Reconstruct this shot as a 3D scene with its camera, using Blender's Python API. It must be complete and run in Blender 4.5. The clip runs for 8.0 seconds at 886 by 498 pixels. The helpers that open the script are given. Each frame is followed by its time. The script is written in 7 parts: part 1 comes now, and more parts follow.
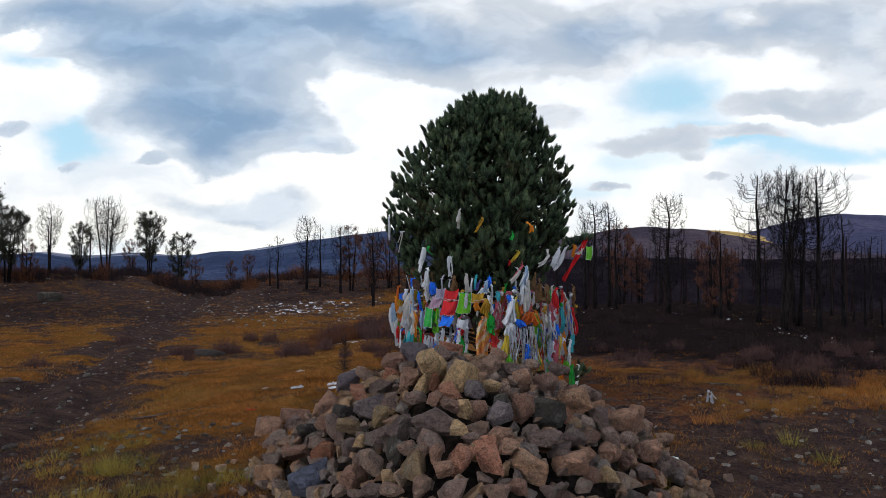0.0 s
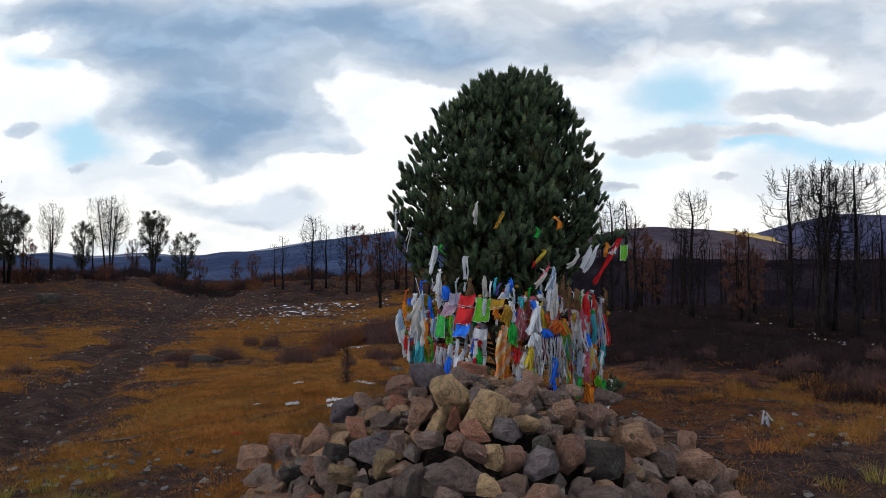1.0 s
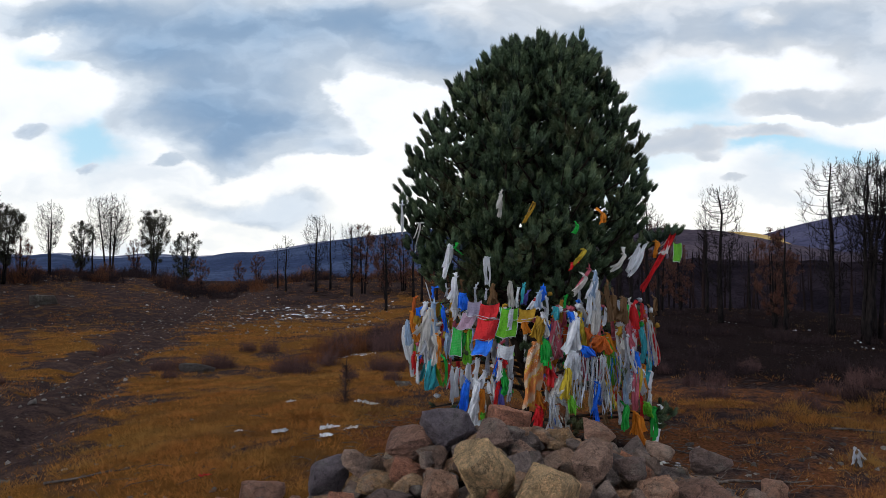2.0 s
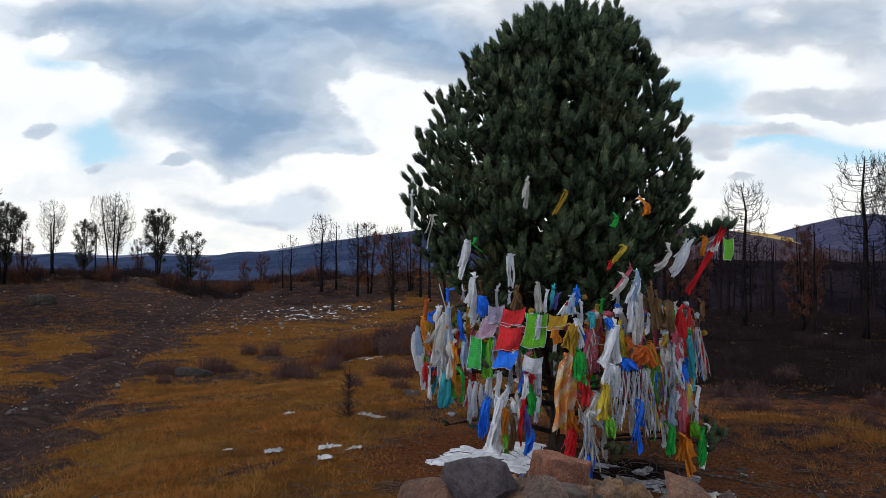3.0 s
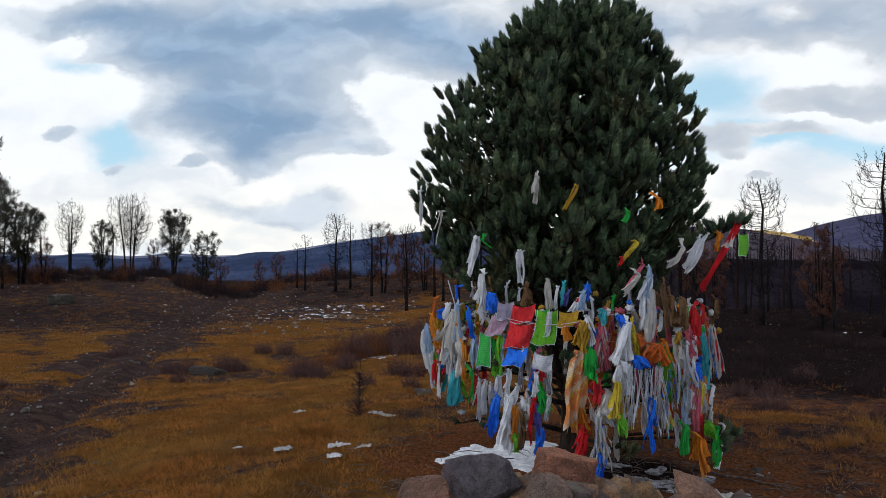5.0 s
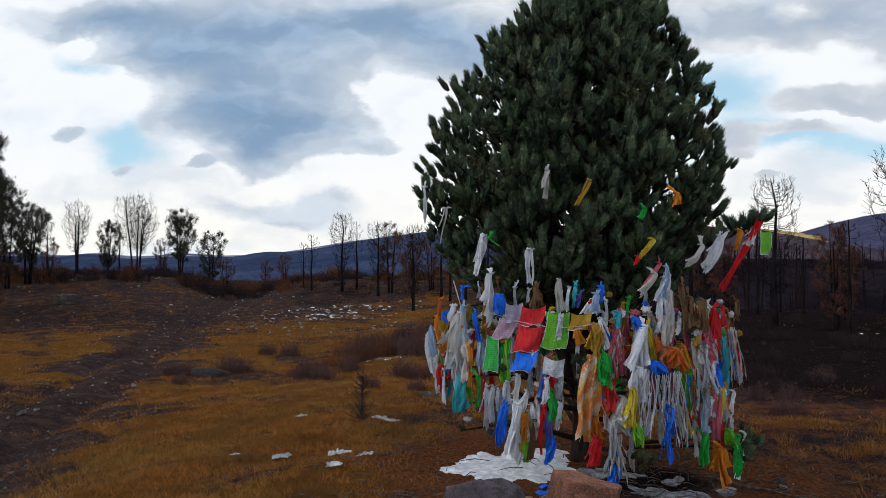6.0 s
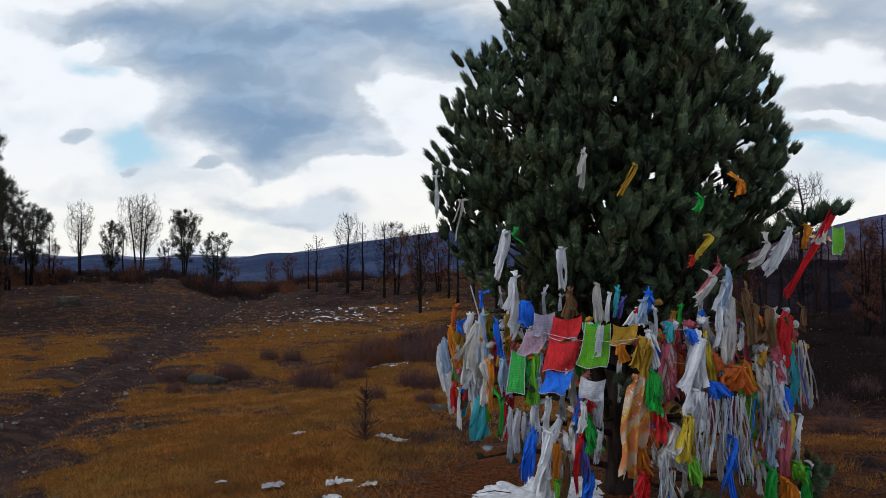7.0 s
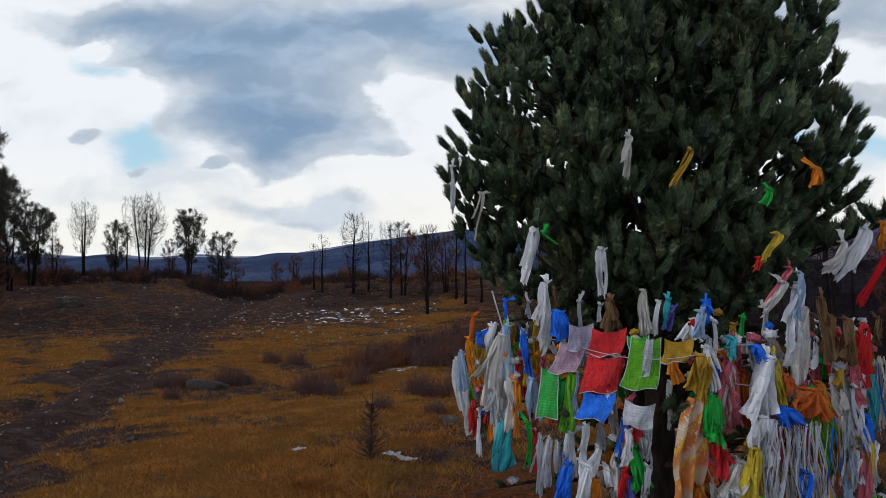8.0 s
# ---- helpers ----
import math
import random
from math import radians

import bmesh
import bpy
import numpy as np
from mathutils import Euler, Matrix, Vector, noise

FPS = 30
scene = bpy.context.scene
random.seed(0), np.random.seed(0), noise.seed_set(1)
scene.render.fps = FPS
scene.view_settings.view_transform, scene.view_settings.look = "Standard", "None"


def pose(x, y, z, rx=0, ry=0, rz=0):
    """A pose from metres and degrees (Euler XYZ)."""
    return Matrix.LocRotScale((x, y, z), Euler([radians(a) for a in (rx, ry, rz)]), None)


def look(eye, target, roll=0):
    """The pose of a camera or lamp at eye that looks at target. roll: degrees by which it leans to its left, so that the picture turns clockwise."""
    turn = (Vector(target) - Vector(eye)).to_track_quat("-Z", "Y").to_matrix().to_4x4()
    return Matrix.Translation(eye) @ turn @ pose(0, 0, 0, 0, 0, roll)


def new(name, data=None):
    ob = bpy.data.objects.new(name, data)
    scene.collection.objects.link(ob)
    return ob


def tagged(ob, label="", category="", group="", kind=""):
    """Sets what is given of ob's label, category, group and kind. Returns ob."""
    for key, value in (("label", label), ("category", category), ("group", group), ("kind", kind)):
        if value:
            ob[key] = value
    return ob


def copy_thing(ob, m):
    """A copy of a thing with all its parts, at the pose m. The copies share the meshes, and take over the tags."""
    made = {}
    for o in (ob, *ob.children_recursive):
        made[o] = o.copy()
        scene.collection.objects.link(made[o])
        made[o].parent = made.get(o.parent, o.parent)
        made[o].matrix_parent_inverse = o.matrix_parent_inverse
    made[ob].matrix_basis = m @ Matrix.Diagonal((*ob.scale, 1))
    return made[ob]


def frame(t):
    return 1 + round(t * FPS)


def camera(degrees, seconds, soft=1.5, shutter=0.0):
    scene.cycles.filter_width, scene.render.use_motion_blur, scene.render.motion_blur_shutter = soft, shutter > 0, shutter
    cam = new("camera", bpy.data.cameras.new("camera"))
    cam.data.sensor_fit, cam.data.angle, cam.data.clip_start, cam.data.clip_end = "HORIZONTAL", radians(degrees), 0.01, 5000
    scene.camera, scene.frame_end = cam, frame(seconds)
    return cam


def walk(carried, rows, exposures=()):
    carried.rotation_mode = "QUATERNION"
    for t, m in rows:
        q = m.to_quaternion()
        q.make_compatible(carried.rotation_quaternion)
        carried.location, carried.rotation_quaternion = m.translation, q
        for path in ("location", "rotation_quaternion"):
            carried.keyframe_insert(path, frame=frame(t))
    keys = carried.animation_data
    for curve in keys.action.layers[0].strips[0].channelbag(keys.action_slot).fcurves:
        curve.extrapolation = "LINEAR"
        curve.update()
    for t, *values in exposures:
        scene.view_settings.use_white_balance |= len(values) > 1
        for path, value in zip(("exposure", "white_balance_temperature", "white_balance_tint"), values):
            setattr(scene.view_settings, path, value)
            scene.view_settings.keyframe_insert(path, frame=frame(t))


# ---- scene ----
cam = camera(65.7, 8.0, soft=0.6)
METRES, EYE, TILT, LEAN, TURN = 6.5, 2.3, 1.2, 0.0, 0.0
ROWS = [
    (0.0, 0.0, 0.0, 0.0, 0.0, 0.0, -0.0),
    (0.5, -0.0069, 0.0837, -0.0019, 0.32, -0.02, 0.0),
    (1.0, -0.0153, 0.2162, -0.0033, 0.62, 0.03, -0.0),
    (1.5, -0.0251, 0.351, -0.0036, 0.89, 0.1, -0.01),
    (1.7, -0.0288, 0.4035, -0.0046, 1.0, 0.1, -0.02),
    (2.8, -0.0537, 0.638, -0.0116, 1.61, 0.07, -0.08),
    (3.0, -0.0546, 0.6488, -0.0119, 1.72, 0.06, -0.08),
    (3.5, -0.052, 0.6564, -0.0123, 2.02, 0.03, -0.06),
    (4.0, -0.048, 0.6584, -0.0149, 2.34, 0.04, -0.04),
    (4.5, -0.0465, 0.6594, -0.0166, 2.64, 0.06, 0.01),
    (6.0, -0.0453, 0.717, -0.0197, 3.55, 0.04, 0.1),
    (6.5, -0.054, 0.789, -0.0208, 3.82, 0.08, 0.12),
    (7.0, -0.0665, 0.8692, -0.0216, 4.08, 0.11, 0.16),
    (7.5, -0.0788, 0.9466, -0.0215, 4.35, 0.1, 0.2),
    (8.0, -0.0883, 0.9882, -0.0211, 4.59, 0.11, 0.13),
]
walk(cam, [(t, pose(0, 0, EYE, TILT, LEAN, TURN) @ pose(METRES * x, METRES * y, METRES * z, 90 + pitch, roll, yaw)) for t, x, y, z, yaw, pitch, roll in ROWS],
     exposures=[(0.0, 0.08), (4.5, 0.02), (6.0, -0.03), (7.0, -0.09), (8.0, -0.13)])

# ---- node helpers ----
SKY_GAIN = 1.0


class Nodes:
    """Short hands for building a node tree."""

    def __init__(self, tree):
        self.tree = tree
        self.tree.nodes.clear()

    def add(self, kind, **inputs):
        n = self.tree.nodes.new(kind)
        for key, value in inputs.items():
            self.feed(n.inputs[int(key[1:])] if key[0] == "i" and key[1:].isdigit() else n.inputs[key], value)
        return n

    def feed(self, socket, value):
        if isinstance(value, bpy.types.NodeSocket):
            self.tree.links.new(value, socket)
        else:
            socket.default_value = value

    def math(self, op, a, b=0.0, c=None, clamp=False):
        n = self.tree.nodes.new("ShaderNodeMath")
        n.operation, n.use_clamp = op, clamp
        self.feed(n.inputs[0], a)
        self.feed(n.inputs[1], b)
        if c is not None:
            self.feed(n.inputs[2], c)
        return n.outputs[0]

    def mix(self, f, a, b, blend="MIX"):
        n = self.tree.nodes.new("ShaderNodeMix")
        n.data_type, n.blend_type = "RGBA", blend
        self.feed(n.inputs[0], f)
        self.feed(n.inputs[6], a if isinstance(a, bpy.types.NodeSocket) else (*a, 1))
        self.feed(n.inputs[7], b if isinstance(b, bpy.types.NodeSocket) else (*b, 1))
        return n.outputs[2]

    def noise(self, vec, scale, detail=4.0, rough=0.55, distort=0.0, color=False):
        n = self.tree.nodes.new("ShaderNodeTexNoise")
        if vec is not None:
            self.feed(n.inputs["Vector"], vec)
        n.inputs["Scale"].default_value, n.inputs["Detail"].default_value = scale, detail
        n.inputs["Roughness"].default_value, n.inputs["Distortion"].default_value = rough, distort
        return n.outputs[1 if color else 0]

    def step(self, v, lo, hi, to0=0.0, to1=1.0):
        n = self.tree.nodes.new("ShaderNodeMapRange")
        n.interpolation_type = "SMOOTHSTEP"
        self.feed(n.inputs[0], v)
        for k, x in zip((1, 2, 3, 4), (lo, hi, to0, to1)):
            n.inputs[k].default_value = x
        return n.outputs[0]


# ---- sky ----
SUN_ELEVATION, SUN_TURN = 40.0, -105.0   # degrees; the turn is from the way ahead, minus to the left
world = bpy.data.worlds.new("sky")
scene.world = world
world.use_nodes = True
N = Nodes(world.node_tree)
coord = N.add("ShaderNodeTexCoord").outputs["Generated"]
xyz = N.add("ShaderNodeSeparateXYZ", Vector=coord).outputs
ahead = N.math("MAXIMUM", N.math("ABSOLUTE", xyz[1]), 0.12)
u0 = N.math("DIVIDE", xyz[0], ahead)
v0 = N.math("DIVIDE", xyz[2], ahead)
flat = N.add("ShaderNodeCombineXYZ", X=u0, Y=N.math("MULTIPLY", v0, 1.6), Z=N.math("MULTIPLY", N.math("SIGN", xyz[1]), 3.0)).outputs[0]
warp = N.noise(flat, 7.0, 5.0, 0.55, 0.0, True)
wsep = N.add("ShaderNodeSeparateXYZ", Vector=warp).outputs
u = N.math("ADD", u0, N.math("MULTIPLY", N.math("SUBTRACT", wsep[0], 0.5), 0.15))
v = N.math("ADD", v0, N.math("MULTIPLY", N.math("SUBTRACT", wsep[1], 0.5), 0.09))


def bank(cu, cv, su, sv, amount):
    """One soft bank of cloud in the sky's plane."""
    a = N.math("POWER", N.math("DIVIDE", N.math("SUBTRACT", u, cu), su), 2.0)
    b = N.math("POWER", N.math("DIVIDE", N.math("SUBTRACT", v, cv), sv), 2.0)
    return N.math("MULTIPLY", N.math("POWER", 2.7183, N.math("MULTIPLY", N.math("POWER", N.math("ADD", a, b), 1.35), -1.0)), amount)


def total(*parts):
    out = parts[0]
    for p in parts[1:]:
        out = N.math("ADD", out, p)
    return out


fine = N.noise(flat, 5.0, 5.0, 0.52, 0.2)
broad = N.noise(flat, 2.4, 4.0, 0.55)
lumps = N.math("ADD", N.math("MULTIPLY", N.math("SUBTRACT", fine, 0.5), 1.1), N.math("MULTIPLY", N.math("SUBTRACT", broad, 0.5), 0.5))


def at(px, py, sx, sy, amount):
    return bank((px - 784) / 1214, (466 - py) / 1214, sx / 1214, sy / 1214, amount)


# grey undersides of the cloud, and the bright gaps in it
grey = total(
    at(390, 125, 190, 85, 1.35), at(300, 205, 135, 48, 0.85), at(365, 268, 80, 40, 1.1), at(570, 264, 95, 24, 0.9), at(480, 215, 120, 40, 0.9),
    at(190, 105, 120, 42, 0.7), at(120, 50, 190, 55, 0.72), at(630, 20, 110, 50, 0.8), at(280, 12, 420, 46, 0.5), at(60, 10, 160, 30, 0.35), at(450, 35, 210, 50, 0.5), at(700, 88, 160, 42, 0.72),
    at(900, 70, 240, 70, 0.80), at(1020, 120, 110, 46, 0.5), at(800, 150, 80, 30, 0.3), at(1050, 50, 80, 40, 0.5), at(1230, 50, 150, 50, 0.72), at(1450, 45, 180, 60, 0.9),
    at(1540, 125, 70, 42, 0.6), at(1430, 182, 170, 34, 0.85), at(1330, 236, 90, 14, 0.7), at(980, 215, 75, 22, 0.65), at(800, 182, 60, 14, 0.4),
    at(1150, 252, 110, 24, 0.78), at(1225, 280, 34, 12, 0.5), at(1070, 325, 44, 9, 0.95), at(1278, 312, 34, 9, 0.7), at(1520, 322, 70, 14, 0.5),
    at(430, 367, 190, 32, 0.60), at(22, 225, 42, 21, 0.8), at(140, 290, 18, 8, 0.75), at(258, 288, 26, 11, 0.6), at(784, -260, 1700, 230, 0.9),
    at(680, 165, 95, 26, -1.2), at(40, 60, 42, 22, -0.9), at(1335, 38, 42, 18, -0.85), at(800, 26, 70, 18, -0.35), at(1400, 212, 90, 8, -0.45), at(50, 150, 60, 46, -0.7))
# openings to the blue, thinly veiled
blue = total(
    at(1190, 165, 120, 60, 0.85), at(1300, 245, 140, 22, 0.9), at(135, 240, 62, 46, 0.8), at(80, 108, 50, 22, 0.5), at(1120, 285, 100, 26, 0.55),
    at(1480, 272, 110, 24, 0.65), at(1070, 330, 120, 22, 0.45), at(20, 95, 50, 26, 0.5))
sky = N.add("ShaderNodeTexSky")
sky.sky_type, sky.sun_disc = "NISHITA", False
sky.sun_elevation, sky.sun_rotation = radians(SUN_ELEVATION), radians(SUN_TURN)
sky.altitude, sky.dust_density = 1500, 0.6
clear = N.mix(1.0, sky.outputs[0], (0.12, 0.12, 0.12), "MULTIPLY")
clear = N.mix(0.7, clear, (0.52, 0.82, 0.98))
thick = N.math("ADD", grey, N.math("MULTIPLY", lumps, 0.85))
g = N.step(thick, 0.26, 0.58)
b = N.step(N.math("ADD", blue, N.math("MULTIPLY", lumps, 0.8)), 0.10, 0.95)
low = N.step(v0, 0.02, 0.22)
white = N.mix(low, (1.03, 1.02, 0.97), (0.95, 0.99, 1.05))
white = N.mix(N.step(fine, 0.50, 0.75), white, (0.76, 0.82, 0.89))
veil = N.noise(N.add("ShaderNodeCombineXYZ", X=u, Y=N.math("MULTIPLY", v, 2.6)).outputs[0], 5.0, 4.0, 0.5, 0.2)
white = N.mix(N.math("MULTIPLY", N.step(veil, 0.48, 0.72), 0.7), white, (0.70, 0.77, 0.85))
pale = N.mix(N.step(u0, -0.25, 0.1), (0.56, 0.64, 0.735), (0.62, 0.67, 0.735))
shade = N.mix(N.step(thick, 0.45, 1.75), pale, (0.23, 0.355, 0.53))
wisp = N.noise(N.add("ShaderNodeCombineXYZ", X=u, Y=N.math("MULTIPLY", v, 2.2)).outputs[0], 9.0, 4.0, 0.5, 0.2)
shade = N.mix(N.math("MULTIPLY", N.step(wisp, 0.42, 0.66), 0.6), shade, N.mix(1.0, shade, (1.5, 1.42, 1.34), "MULTIPLY"))
col = N.mix(b, white, clear)
col = N.mix(g, col, shade)
# unseen sky behind the camera, brightened as fill for faces turned to it
behind = N.step(xyz[1], -0.25, 0.25)
col = N.mix(behind, (1.40, 1.50, 1.75), col)
overhead = N.step(xyz[2], 0.45, 0.8)
col = N.mix(overhead, col, (0.45, 0.54, 0.68))
back = N.add("ShaderNodeBackground", Color=col, Strength=SKY_GAIN)
out = N.add("ShaderNodeOutputWorld", Surface=back.outputs[0])

sun = new("sun", bpy.data.lights.new("sun", "SUN"))
sun.data.energy, sun.data.angle, sun.data.color = 1.1, radians(14), (1.0, 0.95, 0.87)
_e, _t = radians(SUN_ELEVATION), radians(SUN_TURN)
sun.matrix_world = look((0, 0, 0), (-math.sin(_t) * math.cos(_e), -math.cos(_t) * math.cos(_e), -math.sin(_e)))


# ---- materials ----
def material(name):
    m = bpy.data.materials.new(name)
    m.use_nodes = True
    return m, Nodes(m.node_tree)


def finish(n, color, rough=0.85, bump=None, strength=0.4, distance=0.02, spec=0.3, trans=0.0):
    b = n.add("ShaderNodeBsdfPrincipled")
    n.feed(b.inputs["Base Color"], color if isinstance(color, bpy.types.NodeSocket) else (*color, 1))
    n.feed(b.inputs["Roughness"], rough)
    b.inputs["Specular IOR Level"].default_value = spec
    if bump is not None:
        k = n.add("ShaderNodeBump", Strength=strength, Distance=distance, Height=bump)
        n.feed(b.inputs["Normal"], k.outputs[0])
    shader = b.outputs[0]
    if trans > 0:
        t = n.add("ShaderNodeBsdfTranslucent")
        n.feed(t.inputs[0], color if isinstance(color, bpy.types.NodeSocket) else (*color, 1))
        mx = n.add("ShaderNodeMixShader", i0=trans, i1=shader, i2=t.outputs[0])
        shader = mx.outputs[0]
    n.add("ShaderNodeOutputMaterial", Surface=shader)


def mat_ground():
    m, n = material("ground_soil")
    at = n.add("ShaderNodeAttribute")
    at.attribute_name = "cover"
    s = n.add("ShaderNodeSeparateColor", Color=at.outputs["Color"]).outputs
    p = n.add("ShaderNodeNewGeometry").outputs["Position"]
    big, mid, fine = n.noise(p, 0.35, 5, 0.6), n.noise(p, 2.5, 6, 0.65), n.noise(p, 24, 5, 0.7)
    wob = n.math("ADD", n.math("MULTIPLY", n.math("SUBTRACT", mid, 0.5), 1.1), n.math("MULTIPLY", n.math("SUBTRACT", big, 0.5), 0.7))
    soil = n.mix(n.step(fine, 0.3, 0.75), (0.015, 0.010, 0.010), (0.064, 0.042, 0.039))
    soil = n.mix(n.math("MULTIPLY", n.step(mid, 0.44, 0.66), 0.6), soil, (0.088, 0.054, 0.040))
    straw = n.mix(n.step(fine, 0.3, 0.7), (0.070, 0.030, 0.009), (0.175, 0.078, 0.021))
    straw = n.mix(n.step(big, 0.4, 0.62), straw, (0.115, 0.052, 0.014))
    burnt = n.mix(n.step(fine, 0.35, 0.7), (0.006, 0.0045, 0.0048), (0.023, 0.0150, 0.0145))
    litter = n.mix(n.step(fine, 0.3, 0.7), (0.050, 0.021, 0.011), (0.170, 0.066, 0.029))
    c = n.mix(n.step(n.math("ADD", s[0], wob), 0.35, 0.75), soil, straw)
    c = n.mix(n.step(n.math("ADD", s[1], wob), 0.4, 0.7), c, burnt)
    c = n.mix(n.step(n.math("ADD", s[2], wob), 0.45, 0.75), c, litter)
    peb = n.add("ShaderNodeTexVoronoi", Vector=p, Scale=9.0)
    peb_m = n.math("MULTIPLY", n.math("LESS_THAN", peb.outputs[0], 0.16), n.math("GREATER_THAN", mid, 0.52))
    c = n.mix(n.math("MULTIPLY", peb_m, n.math("SUBTRACT", 1.0, s[0], clamp=True)), c, (0.10, 0.093, 0.087))
    finish(n, c, 0.95, n.math("ADD", fine, n.math("MULTIPLY", mid, 2.0)), 0.9, 0.06, 0.0)
    return m


def mat_blades(name, a, b, c):
    m, n = material(name)
    r = n.add("ShaderNodeNewGeometry").outputs["Random Per Island"]
    p = n.add("ShaderNodeNewGeometry").outputs["Position"]
    k = n.mix(n.step(r, 0.0, 0.6), a, b)
    k = n.mix(n.step(n.noise(p, 0.5, 3), 0.42, 0.62), k, c)
    k = n.mix(n.math("MULTIPLY", n.step(n.noise(p, 1.7, 4, 0.6), 0.48, 0.66), 0.65), k, tuple(0.55 * x for x in a))
    k = n.mix(n.math("MULTIPLY", n.step(n.noise(p, 0.9, 5, 0.65), 0.50, 0.64), 0.6), k, tuple(0.62 * x + 0.012 for x in (a[0] * 0.8, a[1] * 1.05, a[2] * 1.2)))
    k = n.mix(n.math("MULTIPLY", n.step(n.noise(p, 4.5, 3, 0.6), 0.54, 0.64), 0.5), k, tuple(0.4 * x for x in a))
    k = n.mix(n.math("MULTIPLY", n.step(n.noise(p, 0.28, 4, 0.6), 0.50, 0.66), 0.45), k, (a[0] * 1.25, a[1] * 1.9, a[2] * 1.9))
    finish(n, k, 0.9, trans=0.25, spec=0.03)
    return m


def mat_stone(name, tones, lichen=0.35, joined=False):
    m, n = material(name)
    tc = n.add("ShaderNodeTexCoord").outputs["Object"]
    rnd = n.add("ShaderNodeNewGeometry").outputs["Random Per Island"] if joined else n.add("ShaderNodeObjectInfo").outputs["Random"]
    off = n.add("ShaderNodeVectorMath", i0=tc, i1=n.add("ShaderNodeCombineXYZ", X=n.math("MULTIPLY", rnd, 37.0), Y=n.math("MULTIPLY", rnd, 91.0)).outputs[0]).outputs[0]
    ramp = n.add("ShaderNodeValToRGB", Fac=rnd)
    el = ramp.color_ramp
    el.interpolation = "CONSTANT"
    el.elements[0].color, el.elements[1].color = (*tones[0], 1), (*tones[-1], 1)
    for k, t in enumerate(tones[1:-1]):
        el.elements.new((k + 1) / len(tones)).color = (*t, 1)
    el.elements[len(tones) - 1].position = (len(tones) - 1) / len(tones)
    k = 7.0 if joined else 1.0
    big, mid, fine = n.noise(off, 0.9 * k, 5, 0.6), n.noise(off, 2.4 * k, 7, 0.7), n.noise(off, 9.0 * k, 5, 0.75)
    c = n.mix(n.step(mid, 0.3, 0.7), n.mix(1.0, ramp.outputs[0], (0.70, 0.68, 0.67), "MULTIPLY"), n.mix(1.0, ramp.outputs[0], (1.28, 1.24, 1.20), "MULTIPLY"))
    c = n.mix(n.math("MULTIPLY", n.step(n.math("ADD", big, n.math("MULTIPLY", fine, 0.3)), 0.66, 0.78), lichen), c, (0.36, 0.35, 0.29))
    c = n.mix(n.math("MULTIPLY", n.step(mid, 0.58, 0.66), 0.3), c, (0.06, 0.050, 0.043))
    c = n.mix(n.math("MULTIPLY", n.step(fine, 0.45, 0.60), 0.28), c, (0.06, 0.052, 0.046))
    bent = n.add("ShaderNodeVectorMath", i0=off, i1=n.add("ShaderNodeCombineXYZ", X=mid, Y=big, Z=fine).outputs[0]).outputs[0]
    crack = n.add("ShaderNodeTexVoronoi", Vector=bent, Scale=1.3 * k)
    crack.feature = "DISTANCE_TO_EDGE"
    gap = n.step(crack.outputs[0], 0.035, 0.0)
    c = n.mix(n.math("MULTIPLY", gap, 0.65), c, (0.045, 0.038, 0.034))
    speck = n.noise(off, 26.0 * k, 3, 0.7)
    c = n.mix(n.math("MULTIPLY", n.step(speck, 0.56, 0.66), 0.38), c, n.mix(1.0, c, (1.9, 1.8, 1.7), "MULTIPLY"))
    c = n.mix(n.math("MULTIPLY", n.step(speck, 0.44, 0.34), 0.5), c, n.mix(1.0, c, (0.45, 0.43, 0.42), "MULTIPLY"))
    # convex edges lightened: an edge highlight put into the stone's colour
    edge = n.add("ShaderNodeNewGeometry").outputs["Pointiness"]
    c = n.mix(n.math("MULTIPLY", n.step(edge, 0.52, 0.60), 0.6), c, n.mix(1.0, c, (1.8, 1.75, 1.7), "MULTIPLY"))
    finish(n, c, 0.88, n.math("SUBTRACT", n.math("ADD", n.math("MULTIPLY", mid, 2.6), n.math("MULTIPLY", fine, 1.6)), n.math("MULTIPLY", gap, 0.5)), 1.0, 0.22 / k, 0.1)
    return m


def mat_bark(name, a, b, scale=14.0):
    m, n = material(name)
    p = n.add("ShaderNodeNewGeometry").outputs["Position"]
    q = n.add("ShaderNodeMapping", Vector=p)
    q.inputs["Scale"].default_value = (1, 1, 0.25)
    f = n.noise(q.outputs[0], scale, 6, 0.65)
    finish(n, n.mix(n.step(f, 0.35, 0.7), a, b), 0.92, f, 0.8, 0.03, 0.02)
    return m


def mat_leaf(name, a, b, trans=0.2):
    m, n = material(name)
    r = n.add("ShaderNodeNewGeometry").outputs["Random Per Island"]
    p = n.add("ShaderNodeNewGeometry").outputs["Position"]
    k = n.mix(r, a, b)
    k = n.mix(n.math("MULTIPLY", n.step(n.noise(p, 1.6, 3), 0.45, 0.7), 0.5), k, a)
    finish(n, k, 0.7, trans=trans, spec=0.2)
    return m


